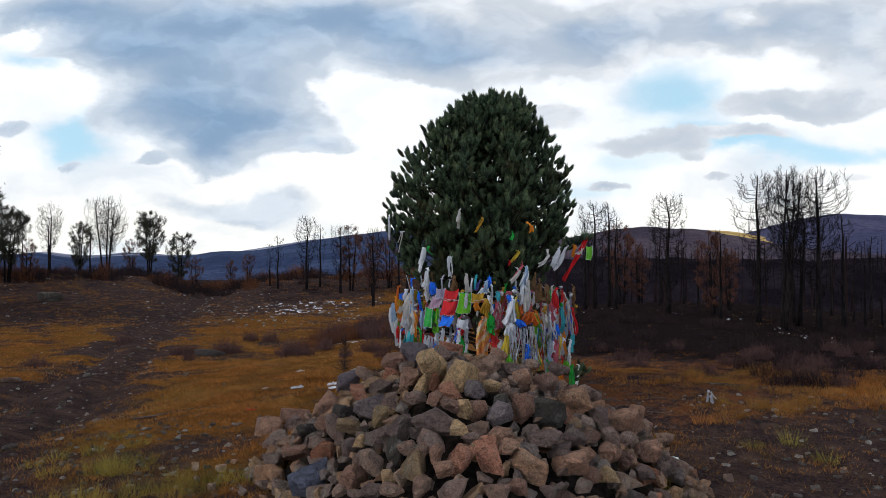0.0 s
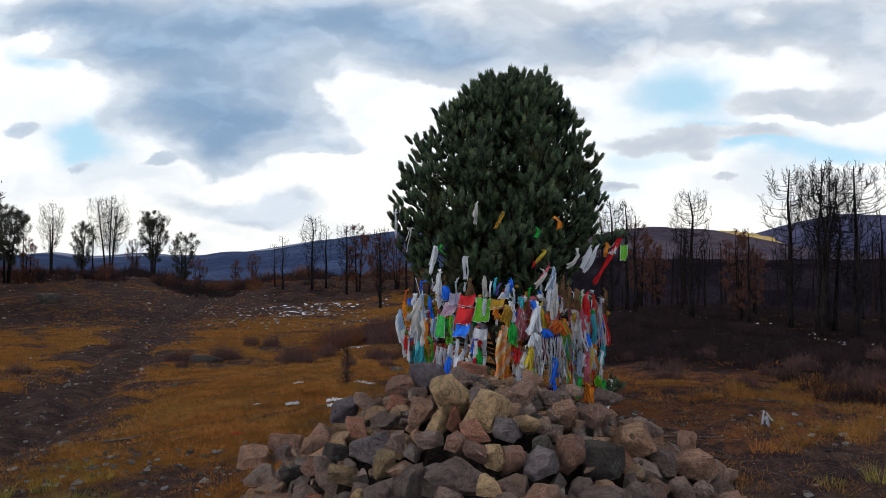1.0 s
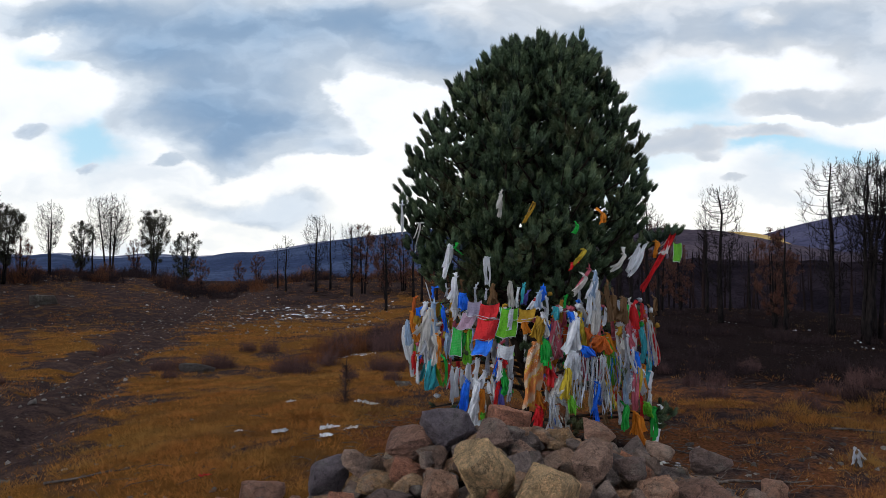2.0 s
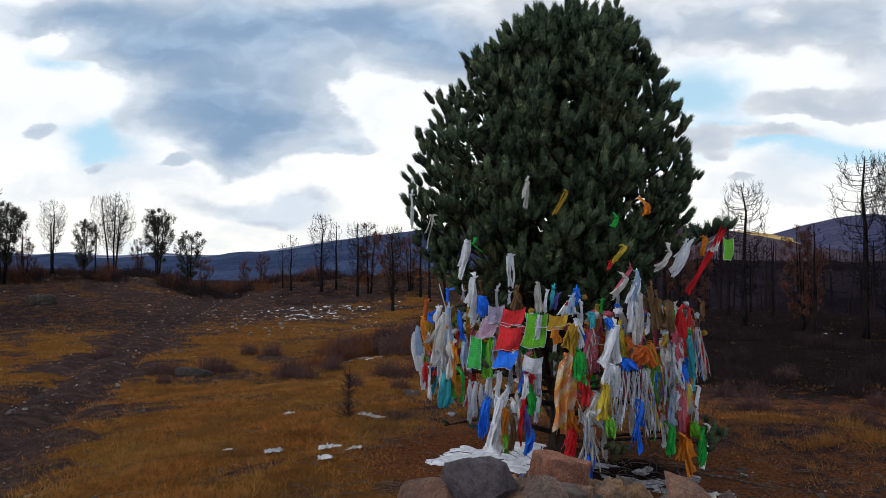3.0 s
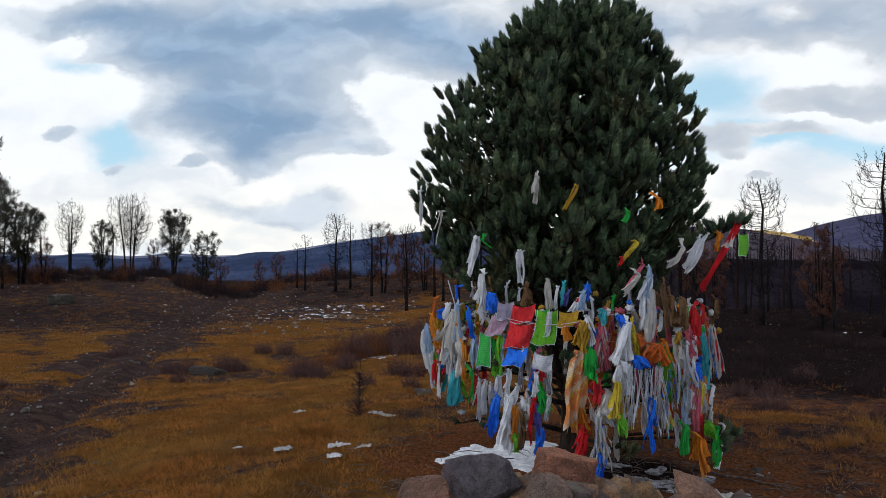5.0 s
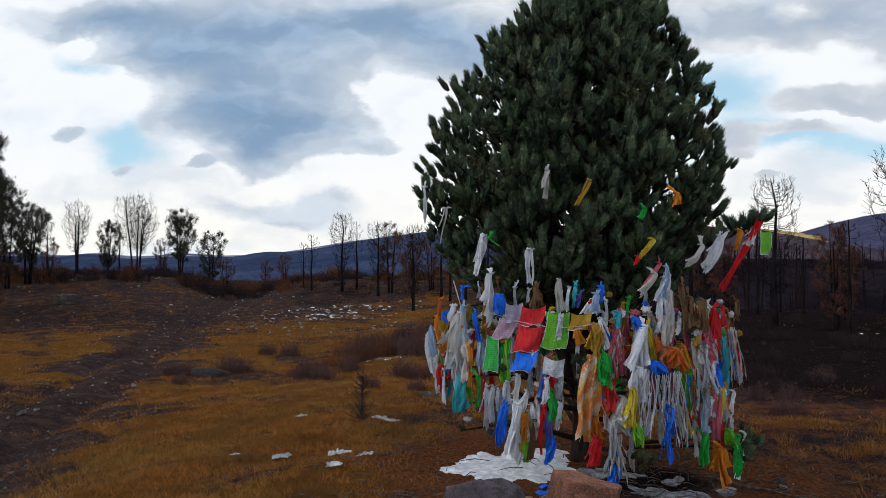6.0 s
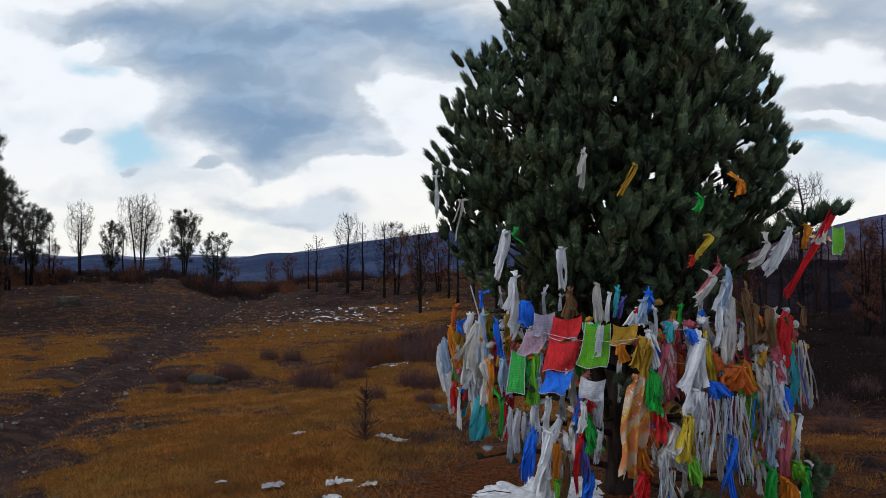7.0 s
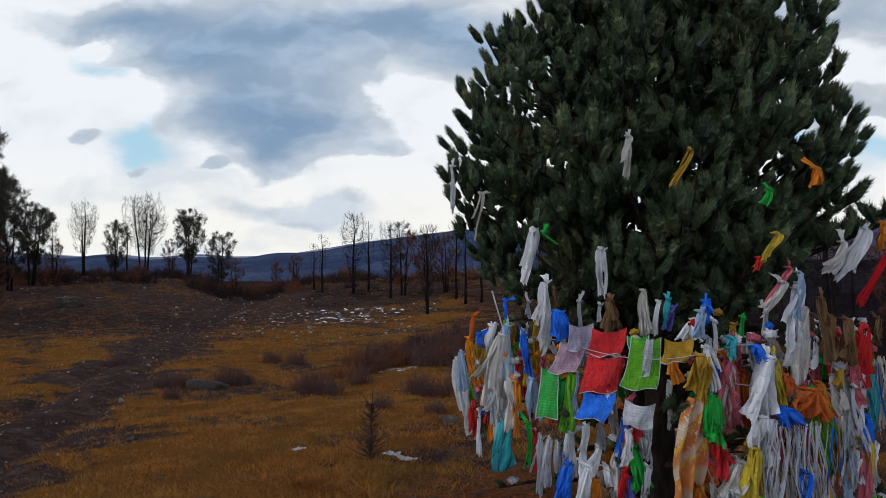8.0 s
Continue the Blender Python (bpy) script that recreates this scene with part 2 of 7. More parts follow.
def mat_needles():
    """Pine needles: light on the shoot tips and shade at their bases are painted into the colour."""
    m, n = material("pine_needles")
    at_ = n.add("ShaderNodeAttribute")
    at_.attribute_name = "tip_light"
    r = n.add("ShaderNodeNewGeometry").outputs["Random Per Island"]
    tip_light = n.math("ADD", at_.outputs["Fac"], n.math("MULTIPLY", n.math("SUBTRACT", r, 0.5), 0.25))
    k = n.mix(n.step(tip_light, 0.1, 0.6), (0.007, 0.014, 0.009), (0.048, 0.076, 0.037))
    k = n.mix(n.step(tip_light, 0.55, 1.05), k, (0.138, 0.168, 0.080))
    p = n.add("ShaderNodeTexCoord").outputs["Object"]
    k = n.mix(n.math("MULTIPLY", n.step(n.noise(p, 1.7, 3, 0.6), 0.52, 0.72), 0.55), k, (0.085, 0.072, 0.028))
    finish(n, k, 0.55, trans=0.06, spec=0.2)
    return m


def mat_snow(name="old_snow", low=(0.42, 0.43, 0.46), high=(0.80, 0.82, 0.86)):
    m, n = material(name)
    p = n.add("ShaderNodeNewGeometry").outputs["Position"]
    f, k = n.noise(p, 9, 6, 0.65), n.noise(p, 45, 3)
    finish(n, n.mix(n.step(f, 0.35, 0.7), low, high), 0.6, n.math("ADD", f, n.math("MULTIPLY", k, 0.3)), 0.5, 0.03, 0.3)
    return m


def mat_cloth(name, color, bars=None, sheer=0.15):
    m, n = material(name)
    p = n.add("ShaderNodeTexCoord").outputs["Object"]
    rnd = n.add("ShaderNodeObjectInfo").outputs["Random"]
    dirt = n.noise(p, 7, 5, 0.6)
    q = n.add("ShaderNodeMapping", Vector=p)
    q.inputs["Scale"].default_value = (1, 1, 0.3)
    weave = n.math("ADD", n.noise(q.outputs[0], 26, 4, 0.6, 0.8), n.math("MULTIPLY", n.noise(p, 11, 3, 0.6), 0.8))
    lo = tuple(x * 0.72 + 0.005 for x in color)
    c = n.mix(n.step(dirt, 0.35, 0.68), lo, color)
    c = n.mix(n.math("MULTIPLY", rnd, 0.10), c, (0.20, 0.19, 0.18))
    if bars:
        s = n.add("ShaderNodeSeparateXYZ", Vector=p).outputs
        line = n.math("GREATER_THAN", n.math("FRACT", n.math("MULTIPLY", s[2], 55.0)), 0.5)
        gap = n.math("GREATER_THAN", n.noise(p, 38, 1), 0.44)
        inside = n.math("LESS_THAN", n.math("ABSOLUTE", s[0]), 0.09)
        c = n.mix(n.math("MULTIPLY", n.math("MULTIPLY", line, gap), n.math("MULTIPLY", inside, 0.16)), c, bars)
    finish(n, c, 0.9, n.math("ADD", weave, n.math("MULTIPLY", n.noise(q.outputs[0], 70, 3, 0.6), 0.35)), 1.0, 0.035, 0.05, trans=sheer)
    return m


def mat_slope(name, a, b, c, scale):
    m, n = material(name)
    p = n.add("ShaderNodeNewGeometry").outputs["Position"]
    f, g = n.noise(p, scale, 7, 0.65), n.noise(p, scale * 9, 4, 0.7)
    k = n.mix(n.step(f, 0.40, 0.60), a, b)
    k = n.mix(n.math("MULTIPLY", n.step(g, 0.5, 0.68), 0.6), k, c)
    k = n.mix(n.math("MULTIPLY", n.step(n.noise(p, scale * 34, 3, 0.7), 0.46, 0.62), 0.55), k, tuple(0.5 * x for x in c))
    finish(n, k, 1.0, n.math("ADD", f, g), 0.6, 4.0, 0.0)
    return m


GROUND = mat_ground()
STRAW = mat_blades("dry_grass", (0.168, 0.066, 0.018), (0.352, 0.142, 0.036), (0.280, 0.138, 0.037))
GREENISH = mat_blades("yellow_green_grass", (0.12, 0.090, 0.020), (0.38, 0.285, 0.062), (0.27, 0.19, 0.045))
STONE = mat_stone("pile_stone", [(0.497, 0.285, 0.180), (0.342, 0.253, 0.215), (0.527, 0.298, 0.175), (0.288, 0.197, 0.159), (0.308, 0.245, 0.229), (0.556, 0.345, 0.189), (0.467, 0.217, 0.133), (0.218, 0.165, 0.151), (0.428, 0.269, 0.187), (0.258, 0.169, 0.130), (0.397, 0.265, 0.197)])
# small stones in their own tones, darkened to put shade into the pile's gaps
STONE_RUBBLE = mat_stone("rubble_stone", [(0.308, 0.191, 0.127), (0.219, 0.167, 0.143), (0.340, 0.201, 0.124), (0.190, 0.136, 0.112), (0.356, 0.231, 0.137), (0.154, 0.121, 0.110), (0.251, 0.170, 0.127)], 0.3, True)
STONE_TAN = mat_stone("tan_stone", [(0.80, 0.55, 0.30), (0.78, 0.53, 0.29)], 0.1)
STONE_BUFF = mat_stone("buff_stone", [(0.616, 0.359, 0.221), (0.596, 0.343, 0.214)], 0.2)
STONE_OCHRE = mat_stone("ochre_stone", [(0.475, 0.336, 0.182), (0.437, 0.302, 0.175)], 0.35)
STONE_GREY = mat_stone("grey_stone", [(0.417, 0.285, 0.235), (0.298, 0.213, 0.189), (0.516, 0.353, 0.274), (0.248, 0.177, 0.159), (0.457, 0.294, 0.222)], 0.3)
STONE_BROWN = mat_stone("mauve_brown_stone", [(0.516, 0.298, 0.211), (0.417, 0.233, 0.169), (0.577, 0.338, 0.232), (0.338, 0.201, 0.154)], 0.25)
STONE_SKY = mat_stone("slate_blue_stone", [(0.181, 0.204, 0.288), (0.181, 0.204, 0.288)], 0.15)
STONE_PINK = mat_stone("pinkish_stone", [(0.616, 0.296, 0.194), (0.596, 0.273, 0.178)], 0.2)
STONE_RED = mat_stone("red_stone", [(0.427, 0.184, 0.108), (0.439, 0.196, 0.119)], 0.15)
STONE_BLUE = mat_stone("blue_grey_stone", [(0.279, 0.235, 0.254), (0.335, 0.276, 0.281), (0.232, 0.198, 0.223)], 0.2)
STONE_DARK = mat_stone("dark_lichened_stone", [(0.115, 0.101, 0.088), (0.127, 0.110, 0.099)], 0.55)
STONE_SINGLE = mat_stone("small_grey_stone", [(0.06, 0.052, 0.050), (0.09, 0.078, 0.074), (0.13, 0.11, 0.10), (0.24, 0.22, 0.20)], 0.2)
# near-black soil colour that holds the shade between the pile's stones
GAP_SHADE = mat_bark("gap_shade", (0.010, 0.008, 0.007), (0.035, 0.027, 0.022))
BARK = mat_bark("pine_bark", (0.010, 0.008, 0.007), (0.042, 0.030, 0.024))
CHAR = mat_bark("charred_bark", (0.005, 0.0045, 0.005), (0.020, 0.016, 0.015))
TWIG = mat_bark("dry_twig", (0.022, 0.014, 0.013), (0.070, 0.045, 0.038))
NEEDLES = mat_needles()
NEEDLES_FAR = mat_leaf("scorched_dark_needles", (0.010, 0.011, 0.007), (0.040, 0.037, 0.019))
RUST = mat_leaf("rusty_dead_needles", (0.048, 0.019, 0.012), (0.135, 0.050, 0.030))
SNOW = mat_snow()
DIRTY_SNOW = mat_snow("dirty_snow", (0.05, 0.045, 0.045), (0.34, 0.34, 0.36))


# ---- mesh helpers ----
class Shape:
    """Collects corners and faces for one mesh."""

    def __init__(self):
        self.v, self.f = [], []

    def add(self, verts, faces):
        k = len(self.v)
        self.v.extend(verts)
        self.f.extend(tuple(i + k for i in f) for f in faces)

    def tube(self, pts, radii, sides=5, cap=True):
        pts = [Vector(p) for p in pts]
        k, n = len(self.v), len(pts)
        side = None
        for i, p in enumerate(pts):
            d = (pts[min(i + 1, n - 1)] - pts[max(i - 1, 0)])
            d = d.normalized() if d.length > 1e-9 else Vector((0, 0, 1))
            if side is None:
                side = d.cross(Vector((0.31, 0.95, 0.05)) if abs(d.z) > 0.5 else Vector((0, 0, 1))).normalized()
            else:
                side = (side - d * side.dot(d)).normalized()
            up = d.cross(side)
            for j in range(sides):
                a = 2 * math.pi * j / sides
                self.v.append(tuple(p + (side * math.cos(a) + up * math.sin(a)) * radii[i]))
        for i in range(n - 1):
            for j in range(sides):
                a, b = k + i * sides + j, k + i * sides + (j + 1) % sides
                self.f.append((a, b, b + sides, a + sides))
        if cap:
            self.f.append(tuple(k + (n - 1) * sides + j for j in range(sides)))
            self.f.append(tuple(k + j for j in reversed(range(sides))))

    def mesh(self, name, mat, smooth=False):
        me = bpy.data.meshes.new(name)
        me.from_pydata(self.v, [], self.f)
        me.materials.append(mat)
        if smooth:
            me.polygons.foreach_set("use_smooth", [True] * len(me.polygons))
        me.update()
        return me


def part(name, shape, mat, parent=None, label="", smooth=False):
    """One mesh object, under its thing where one is given."""
    ob = new(name, shape.mesh(name, mat, smooth) if isinstance(shape, Shape) else shape)
    if parent is not None:
        ob.parent = parent
    if label:
        ob["label"] = label
    return ob


def smooth(a, b, x):
    t = np.clip((np.asarray(x, float) - a) / (b - a), 0, 1)
    return t * t * (3 - 2 * t)


def wave(x, y, scale, seed=0.0):
    """Cheap smooth unevenness, about -1 to 1."""
    x, y = np.asarray(x, float) / scale, np.asarray(y, float) / scale
    return (np.sin(x * 1.7 + 1.3 * np.sin(y * 1.1 + seed) + seed) + np.sin(y * 2.1 + 1.7 * np.sin(x * 0.9 - seed) + 2 * seed)
            + 0.6 * np.sin(x * 3.9 + y * 3.1 + seed * 3) + 0.5 * np.sin(y * 5.3 - x * 4.7 + seed)) / 3.1


# ---- the lie of the land ----
TREE = Vector((0.78, 12.4, 0.0))
PILE = (0.1, 7.0)
TRACK_Y, TRACK_X = (4, 7.6, 10.3, 13.5, 18.4, 24.5, 32, 41, 52, 62, 75), (-6.6, -6.7, -7.0, -7.7, -9.2, -11.3, -13.6, -16.7, -19, -19.5, -24)


def ground_z(x, y):
    x, y = np.asarray(x, float), np.asarray(y, float)
    r, bear = np.hypot(x, y), np.degrees(np.arctan2(x, np.maximum(y, 1e-6)))
    front = smooth(-5, 5, y)
    z = 0.14 * np.exp(-((x - 0.2) ** 2 + (y - 7.5) ** 2) / 8)
    z = z - 0.38 * smooth(-2, -7.5, x) * smooth(6, 13, y)
    z = z - 0.55 * smooth(14, 24, y) * smooth(6, -4, x)
    notch = 1.35 * np.exp(-((bear + 18.5) / 3.2) ** 2)
    crest = smooth(8, -4, bear) * (1.85 + 0.4 * smooth(-20, -26, bear) - notch)
    z = z + crest * smooth(44, 66, r) * front
    z = z + 0.3 * smooth(18, 27, r) * smooth(9, 16, bear) * smooth(30, 22, bear)
    drop = smooth(4, 10, bear)
    z = z - (11 + z) * smooth(76, 190, r) * (1 - drop) - (9 + z) * smooth(33, 110, r) * drop
    z = z - 3 * smooth(110, 190, r) * drop
    rough = (0.016 * wave(x, y, 0.21, 4.0) + 0.010 * wave(x, y, 0.09, 6.0)) * smooth(60, 30, r)
    rough = rough + 0.035 * wave(x, y, 0.6, 1.0) + 0.07 * wave(x, y, 2.3, 2.0) + 0.10 * wave(x, y, 7, 3.0) * smooth(14, 25, r)
    t = np.abs(x - np.interp(y, TRACK_Y, TRACK_X))
    rut = np.exp(-((t - 0.8) / 0.35) ** 2) * smooth(-2, 6, y) * smooth(75, 50, y)
    return z + rough - 0.16 * rut + 0.09 * np.exp(-((x - 0.5) ** 2 + (y - 12.2) ** 2) / 6)


def cover(x, y):
    """How much grass, burnt earth and fallen needles lie at a place; shade under the pine is painted as burnt."""
    x, y = np.asarray(x, float), np.asarray(y, float)
    r, bear = np.hypot(x, y), np.degrees(np.arctan2(x, np.maximum(y, 1e-6)))
    t = np.abs(x - np.interp(y, TRACK_Y, TRACK_X) + 0.9 * wave(x, y, 2.5, 5))
    grass = smooth(0.75, 2.5, t + 0.9 * wave(x, y, 0.9, 4) + 0.8 * wave(x, y, 0.35, 2))
    grass = grass * (1 - 0.6 * smooth(10.5, 8, y + wave(x, y, 1.5, 13)) * smooth(-2.0, -3.2, x + 1.3 * wave(x, y, 1.4, 14)))
    grass = grass * (1 - 0.88 * smooth(12.2, 10.0, y + 1.1 * wave(x, y, 1.3, 9)) * smooth(1.3, 3.2, x + 1.3 * wave(x, y, 1.4, 15)))
    grass = grass * (1 - 0.5 * smooth(0.2, -0.5, wave(x, y, 2.7, 31)) * smooth(6, 3, y))
    grass = grass * (1 - 0.58 * smooth(34, 46, r) * smooth(-5, -14, bear))
    grass = grass * (1 - 0.9 * np.exp(-(((x - 0.2) / 2.8) ** 2 + ((y - 7.2) / 2.8) ** 2) ** 2))
    grass = grass * (0.45 + 0.55 * smooth(-0.55, 0.25, wave(x, y, 1.7, 11) + 0.5 * wave(x, y, 0.6, 12)))
    grass = grass * (1 - 0.85 * smooth(1.8, 3.2, x) * smooth(0.45, -0.15, wave(x, y, 1.9, 21) + 0.4 * wave(x, y, 0.7, 22)))
    patch = wave(x, y, 3.1, 7) + 0.5 * wave(x, y, 1.1, 8)
    burnt = smooth(13.4, 19.5, y + 0.6 * (np.clip(x, 0, 12) - 5.5) + 1.3 * patch) * smooth(0.5, 3.5, x)
    burnt = np.maximum(burnt, smooth(20, 24, y) * smooth(2, 5, bear))
    burnt = np.maximum(burnt, 0.5 * smooth(24, 29, y + 2 * patch) * smooth(-5.5, -2, x + 1.5 * patch))
    burnt = np.maximum(burnt, 0.5 * smooth(46, 54, r + 3 * patch) * smooth(-19, -14, bear))
    burnt = np.maximum(burnt, 0.6 * smooth(60, 70, r))
    d = np.hypot(x - TREE.x, (y - TREE.y))
    litter = smooth(3.3, 1.6, d + 0.5 * wave(x, y, 0.7, 3))
    litter = np.maximum(litter, 0.60 * smooth(1.5, 3.2, x) * smooth(8.6, 10.8, y + 0.7 * patch) * smooth(20.5, 15.5, y + 0.6 * (x - 5.5) + patch))
    shade = 0.9 * np.exp(-((x - 1.35) / 0.75) ** 2 - ((y - 11.75) / 0.6) ** 2)      # shade under the branches, painted into the ground as black
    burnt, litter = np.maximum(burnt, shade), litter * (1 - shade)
    return grass * (1 - burnt), burnt, litter


def make_ground():
    ang = np.radians(np.concatenate([np.arange(-46, 46, 0.3), np.arange(46, 314, 4.0)]))
    rad = np.concatenate([[0.0], np.geomspace(0.4, 3.9, 30), np.geomspace(4, 80, 420), np.geomspace(84, 4600, 90)])
    a, r = np.meshgrid(ang, rad[1:])
    x, y = (r * np.sin(a)).ravel(), (r * np.cos(a)).ravel()
    x, y = np.append(x, 0.0), np.append(y, 0.0)
    z = ground_z(x, y)
    na, nr = len(ang), len(rad) - 1
    i, j = np.meshgrid(np.arange(nr - 1), np.arange(na), indexing="ij")
    q = np.stack([i * na + j, (i + 1) * na + j, (i + 1) * na + (j + 1) % na, i * na + (j + 1) % na], -1).reshape(-1, 4)[:, ::-1]
    faces = q.tolist() + [[nr * na, (k + 1) % na, k] for k in range(na)]
    me = bpy.data.meshes.new("ground")
    me.from_pydata(np.stack([x, y, z], 1).tolist(), [], faces)
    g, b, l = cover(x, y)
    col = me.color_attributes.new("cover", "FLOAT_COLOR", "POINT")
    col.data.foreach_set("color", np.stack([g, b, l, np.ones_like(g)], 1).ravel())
    me.polygons.foreach_set("use_smooth", [True] * len(me.polygons))
    me.materials.append(GROUND)
    me.update()
    return tagged(new("ground", me), "uneven dry mountain meadow with a muddy track", "ground", kind="structure")


def ridge(name, label, dist, stops, mat, depth=0.35, rough=0.06, seed=1.0):
    """A far ridge: its skyline is given as (bearing, rise per metre of distance) stops."""
    b0 = np.array([s[0] for s in stops])
    h0 = np.array([s[1] for s in stops])
    bear = np.linspace(b0[0], b0[-1], 220)
    crest = np.interp(bear, b0, h0)
    crest = np.convolve(np.pad(crest, 4, mode="edge"), np.ones(9) / 9, "valid") * dist + 2.3
    rows = 22
    verts, faces = [], []
    for i in range(rows):
        s = i / (rows - 1)
        r = dist * (1 - depth + depth * 1.5 * s)
        up = math.sin(min(s * 1.5, 1) * math.pi / 2) if s < 0.667 else math.cos((s - 0.667) * math.pi * 0.9)
        for bdeg, c in zip(bear, crest):
            a = radians(bdeg)
            x, y = r * math.sin(a), r * math.cos(a)
            n = rough * (c + 14) * (float(wave(x, y, dist * 0.05, seed)) + 0.5 * float(wave(x, y, dist * 0.015, seed + 2)))
            verts.append((x, y, -14.5 + (c + 14.5) * up + n * (0.25 + 0.75 * math.sin(s * math.pi) * (1 - up * 0.7))))
    m = len(bear)
    for i in range(rows - 1):
        for j in range(m - 1):
            faces.append((i * m + j, i * m + j + 1, (i + 1) * m + j + 1, (i + 1) * m + j))
    sh = Shape()
    sh.add(verts, faces)
    ob = part(name, sh, mat, smooth=True)
    return tagged(ob, label, "hill", kind="structure")


def far(px, py):
    """Bearing and rise of a place on the skyline."""
    return math.degrees(math.atan((px - 784) / 1214)), (466 - py) / 1214 * math.cos(math.atan((px - 784) / 1214))


# distance haze is painted into these slopes as blue and violet base colour
BLUE_HILL = mat_slope("haze_tinted_wooded_slope", (0.030, 0.042, 0.086), (0.050, 0.068, 0.122), (0.022, 0.031, 0.058), 0.006)
SNOWY = mat_slope("haze_tinted_snowy_slope", (0.10, 0.11, 0.17), (0.36, 0.37, 0.42), (0.07, 0.08, 0.13), 0.004)
GREY_HILL = mat_slope("burnt_wooded_slope", (0.045, 0.036, 0.050), (0.085, 0.066, 0.078), (0.03, 0.025, 0.035), 0.012)
VIOLET_HILL = mat_slope("haze_tinted_violet_slope", (0.050, 0.052, 0.095), (0.080, 0.078, 0.125), (0.04, 0.038, 0.07), 0.006)
# bright ochre stands in for sunlight on this one ridge
GOLD_HILL = mat_slope("sunlight_tinted_grass_slope", (0.38, 0.25, 0.09), (0.56, 0.38, 0.14), (0.24, 0.16, 0.08), 0.010)
# charred black, with a violet tint painted in for the haze
DARK_SLOPE = mat_slope("charred_wooded_slope", (0.0095, 0.0075, 0.0105), (0.021, 0.016, 0.021), (0.006, 0.005, 0.0065), 0.05)

make_ground()
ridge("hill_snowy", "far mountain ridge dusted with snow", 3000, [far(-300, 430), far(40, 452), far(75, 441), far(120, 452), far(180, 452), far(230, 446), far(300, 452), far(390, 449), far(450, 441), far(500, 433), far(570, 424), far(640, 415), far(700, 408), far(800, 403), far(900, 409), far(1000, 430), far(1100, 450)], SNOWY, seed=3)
ridge("hill_blue", "distant wooded mountain ridge tinted blue for haze", 1600, [far(-300, 445), far(0, 455), far(60, 446), far(130, 458), far(230, 452), far(330, 455), far(380, 445), far(440, 446), far(490, 440), far(560, 428), far(640, 418), far(700, 411), far(800, 405), far(900, 412), far(1000, 425), far(1100, 440)], BLUE_HILL, depth=0.68, rough=0.02, seed=1)
ridge("hill_violet", "broad wooded mountain tinted violet for haze", 1500, [far(1180, 440), far(1290, 424), far(1370, 405), far(1430, 392), far(1490, 385), far(1560, 389), far(1700, 395), far(1900, 420)], VIOLET_HILL, depth=0.68, rough=0.03, seed=2)
ridge("hill_gold", "distant grassy ridge coloured golden as if sunlit", 1250, [far(1060, 445), far(1200, 424), far(1255, 412), far(1300, 415), far(1360, 421), far(1420, 430), far(1500, 442)], GOLD_HILL, depth=0.68, seed=5)
ridge("hill_burnt", "burnt dark wooded hillside", 620, [far(880, 440), far(1000, 425), far(1090, 409), far(1140, 405), far(1200, 409), far(1250, 412), far(1300, 420), far(1350, 428), far(1450, 444), far(1568, 452), far(1750, 455)], GREY_HILL, depth=0.68, seed=4)
ridge("slope_charred", "charred wooded slope beyond the trees", 210, [far(700, 485), far(900, 470), far(1020, 460), far(1150, 456), far(1300, 462), far(1450, 460), far(1568, 457), far(1800, 452), far(2200, 455)], DARK_SLOPE, depth=0.45, rough=0.10, seed=6)


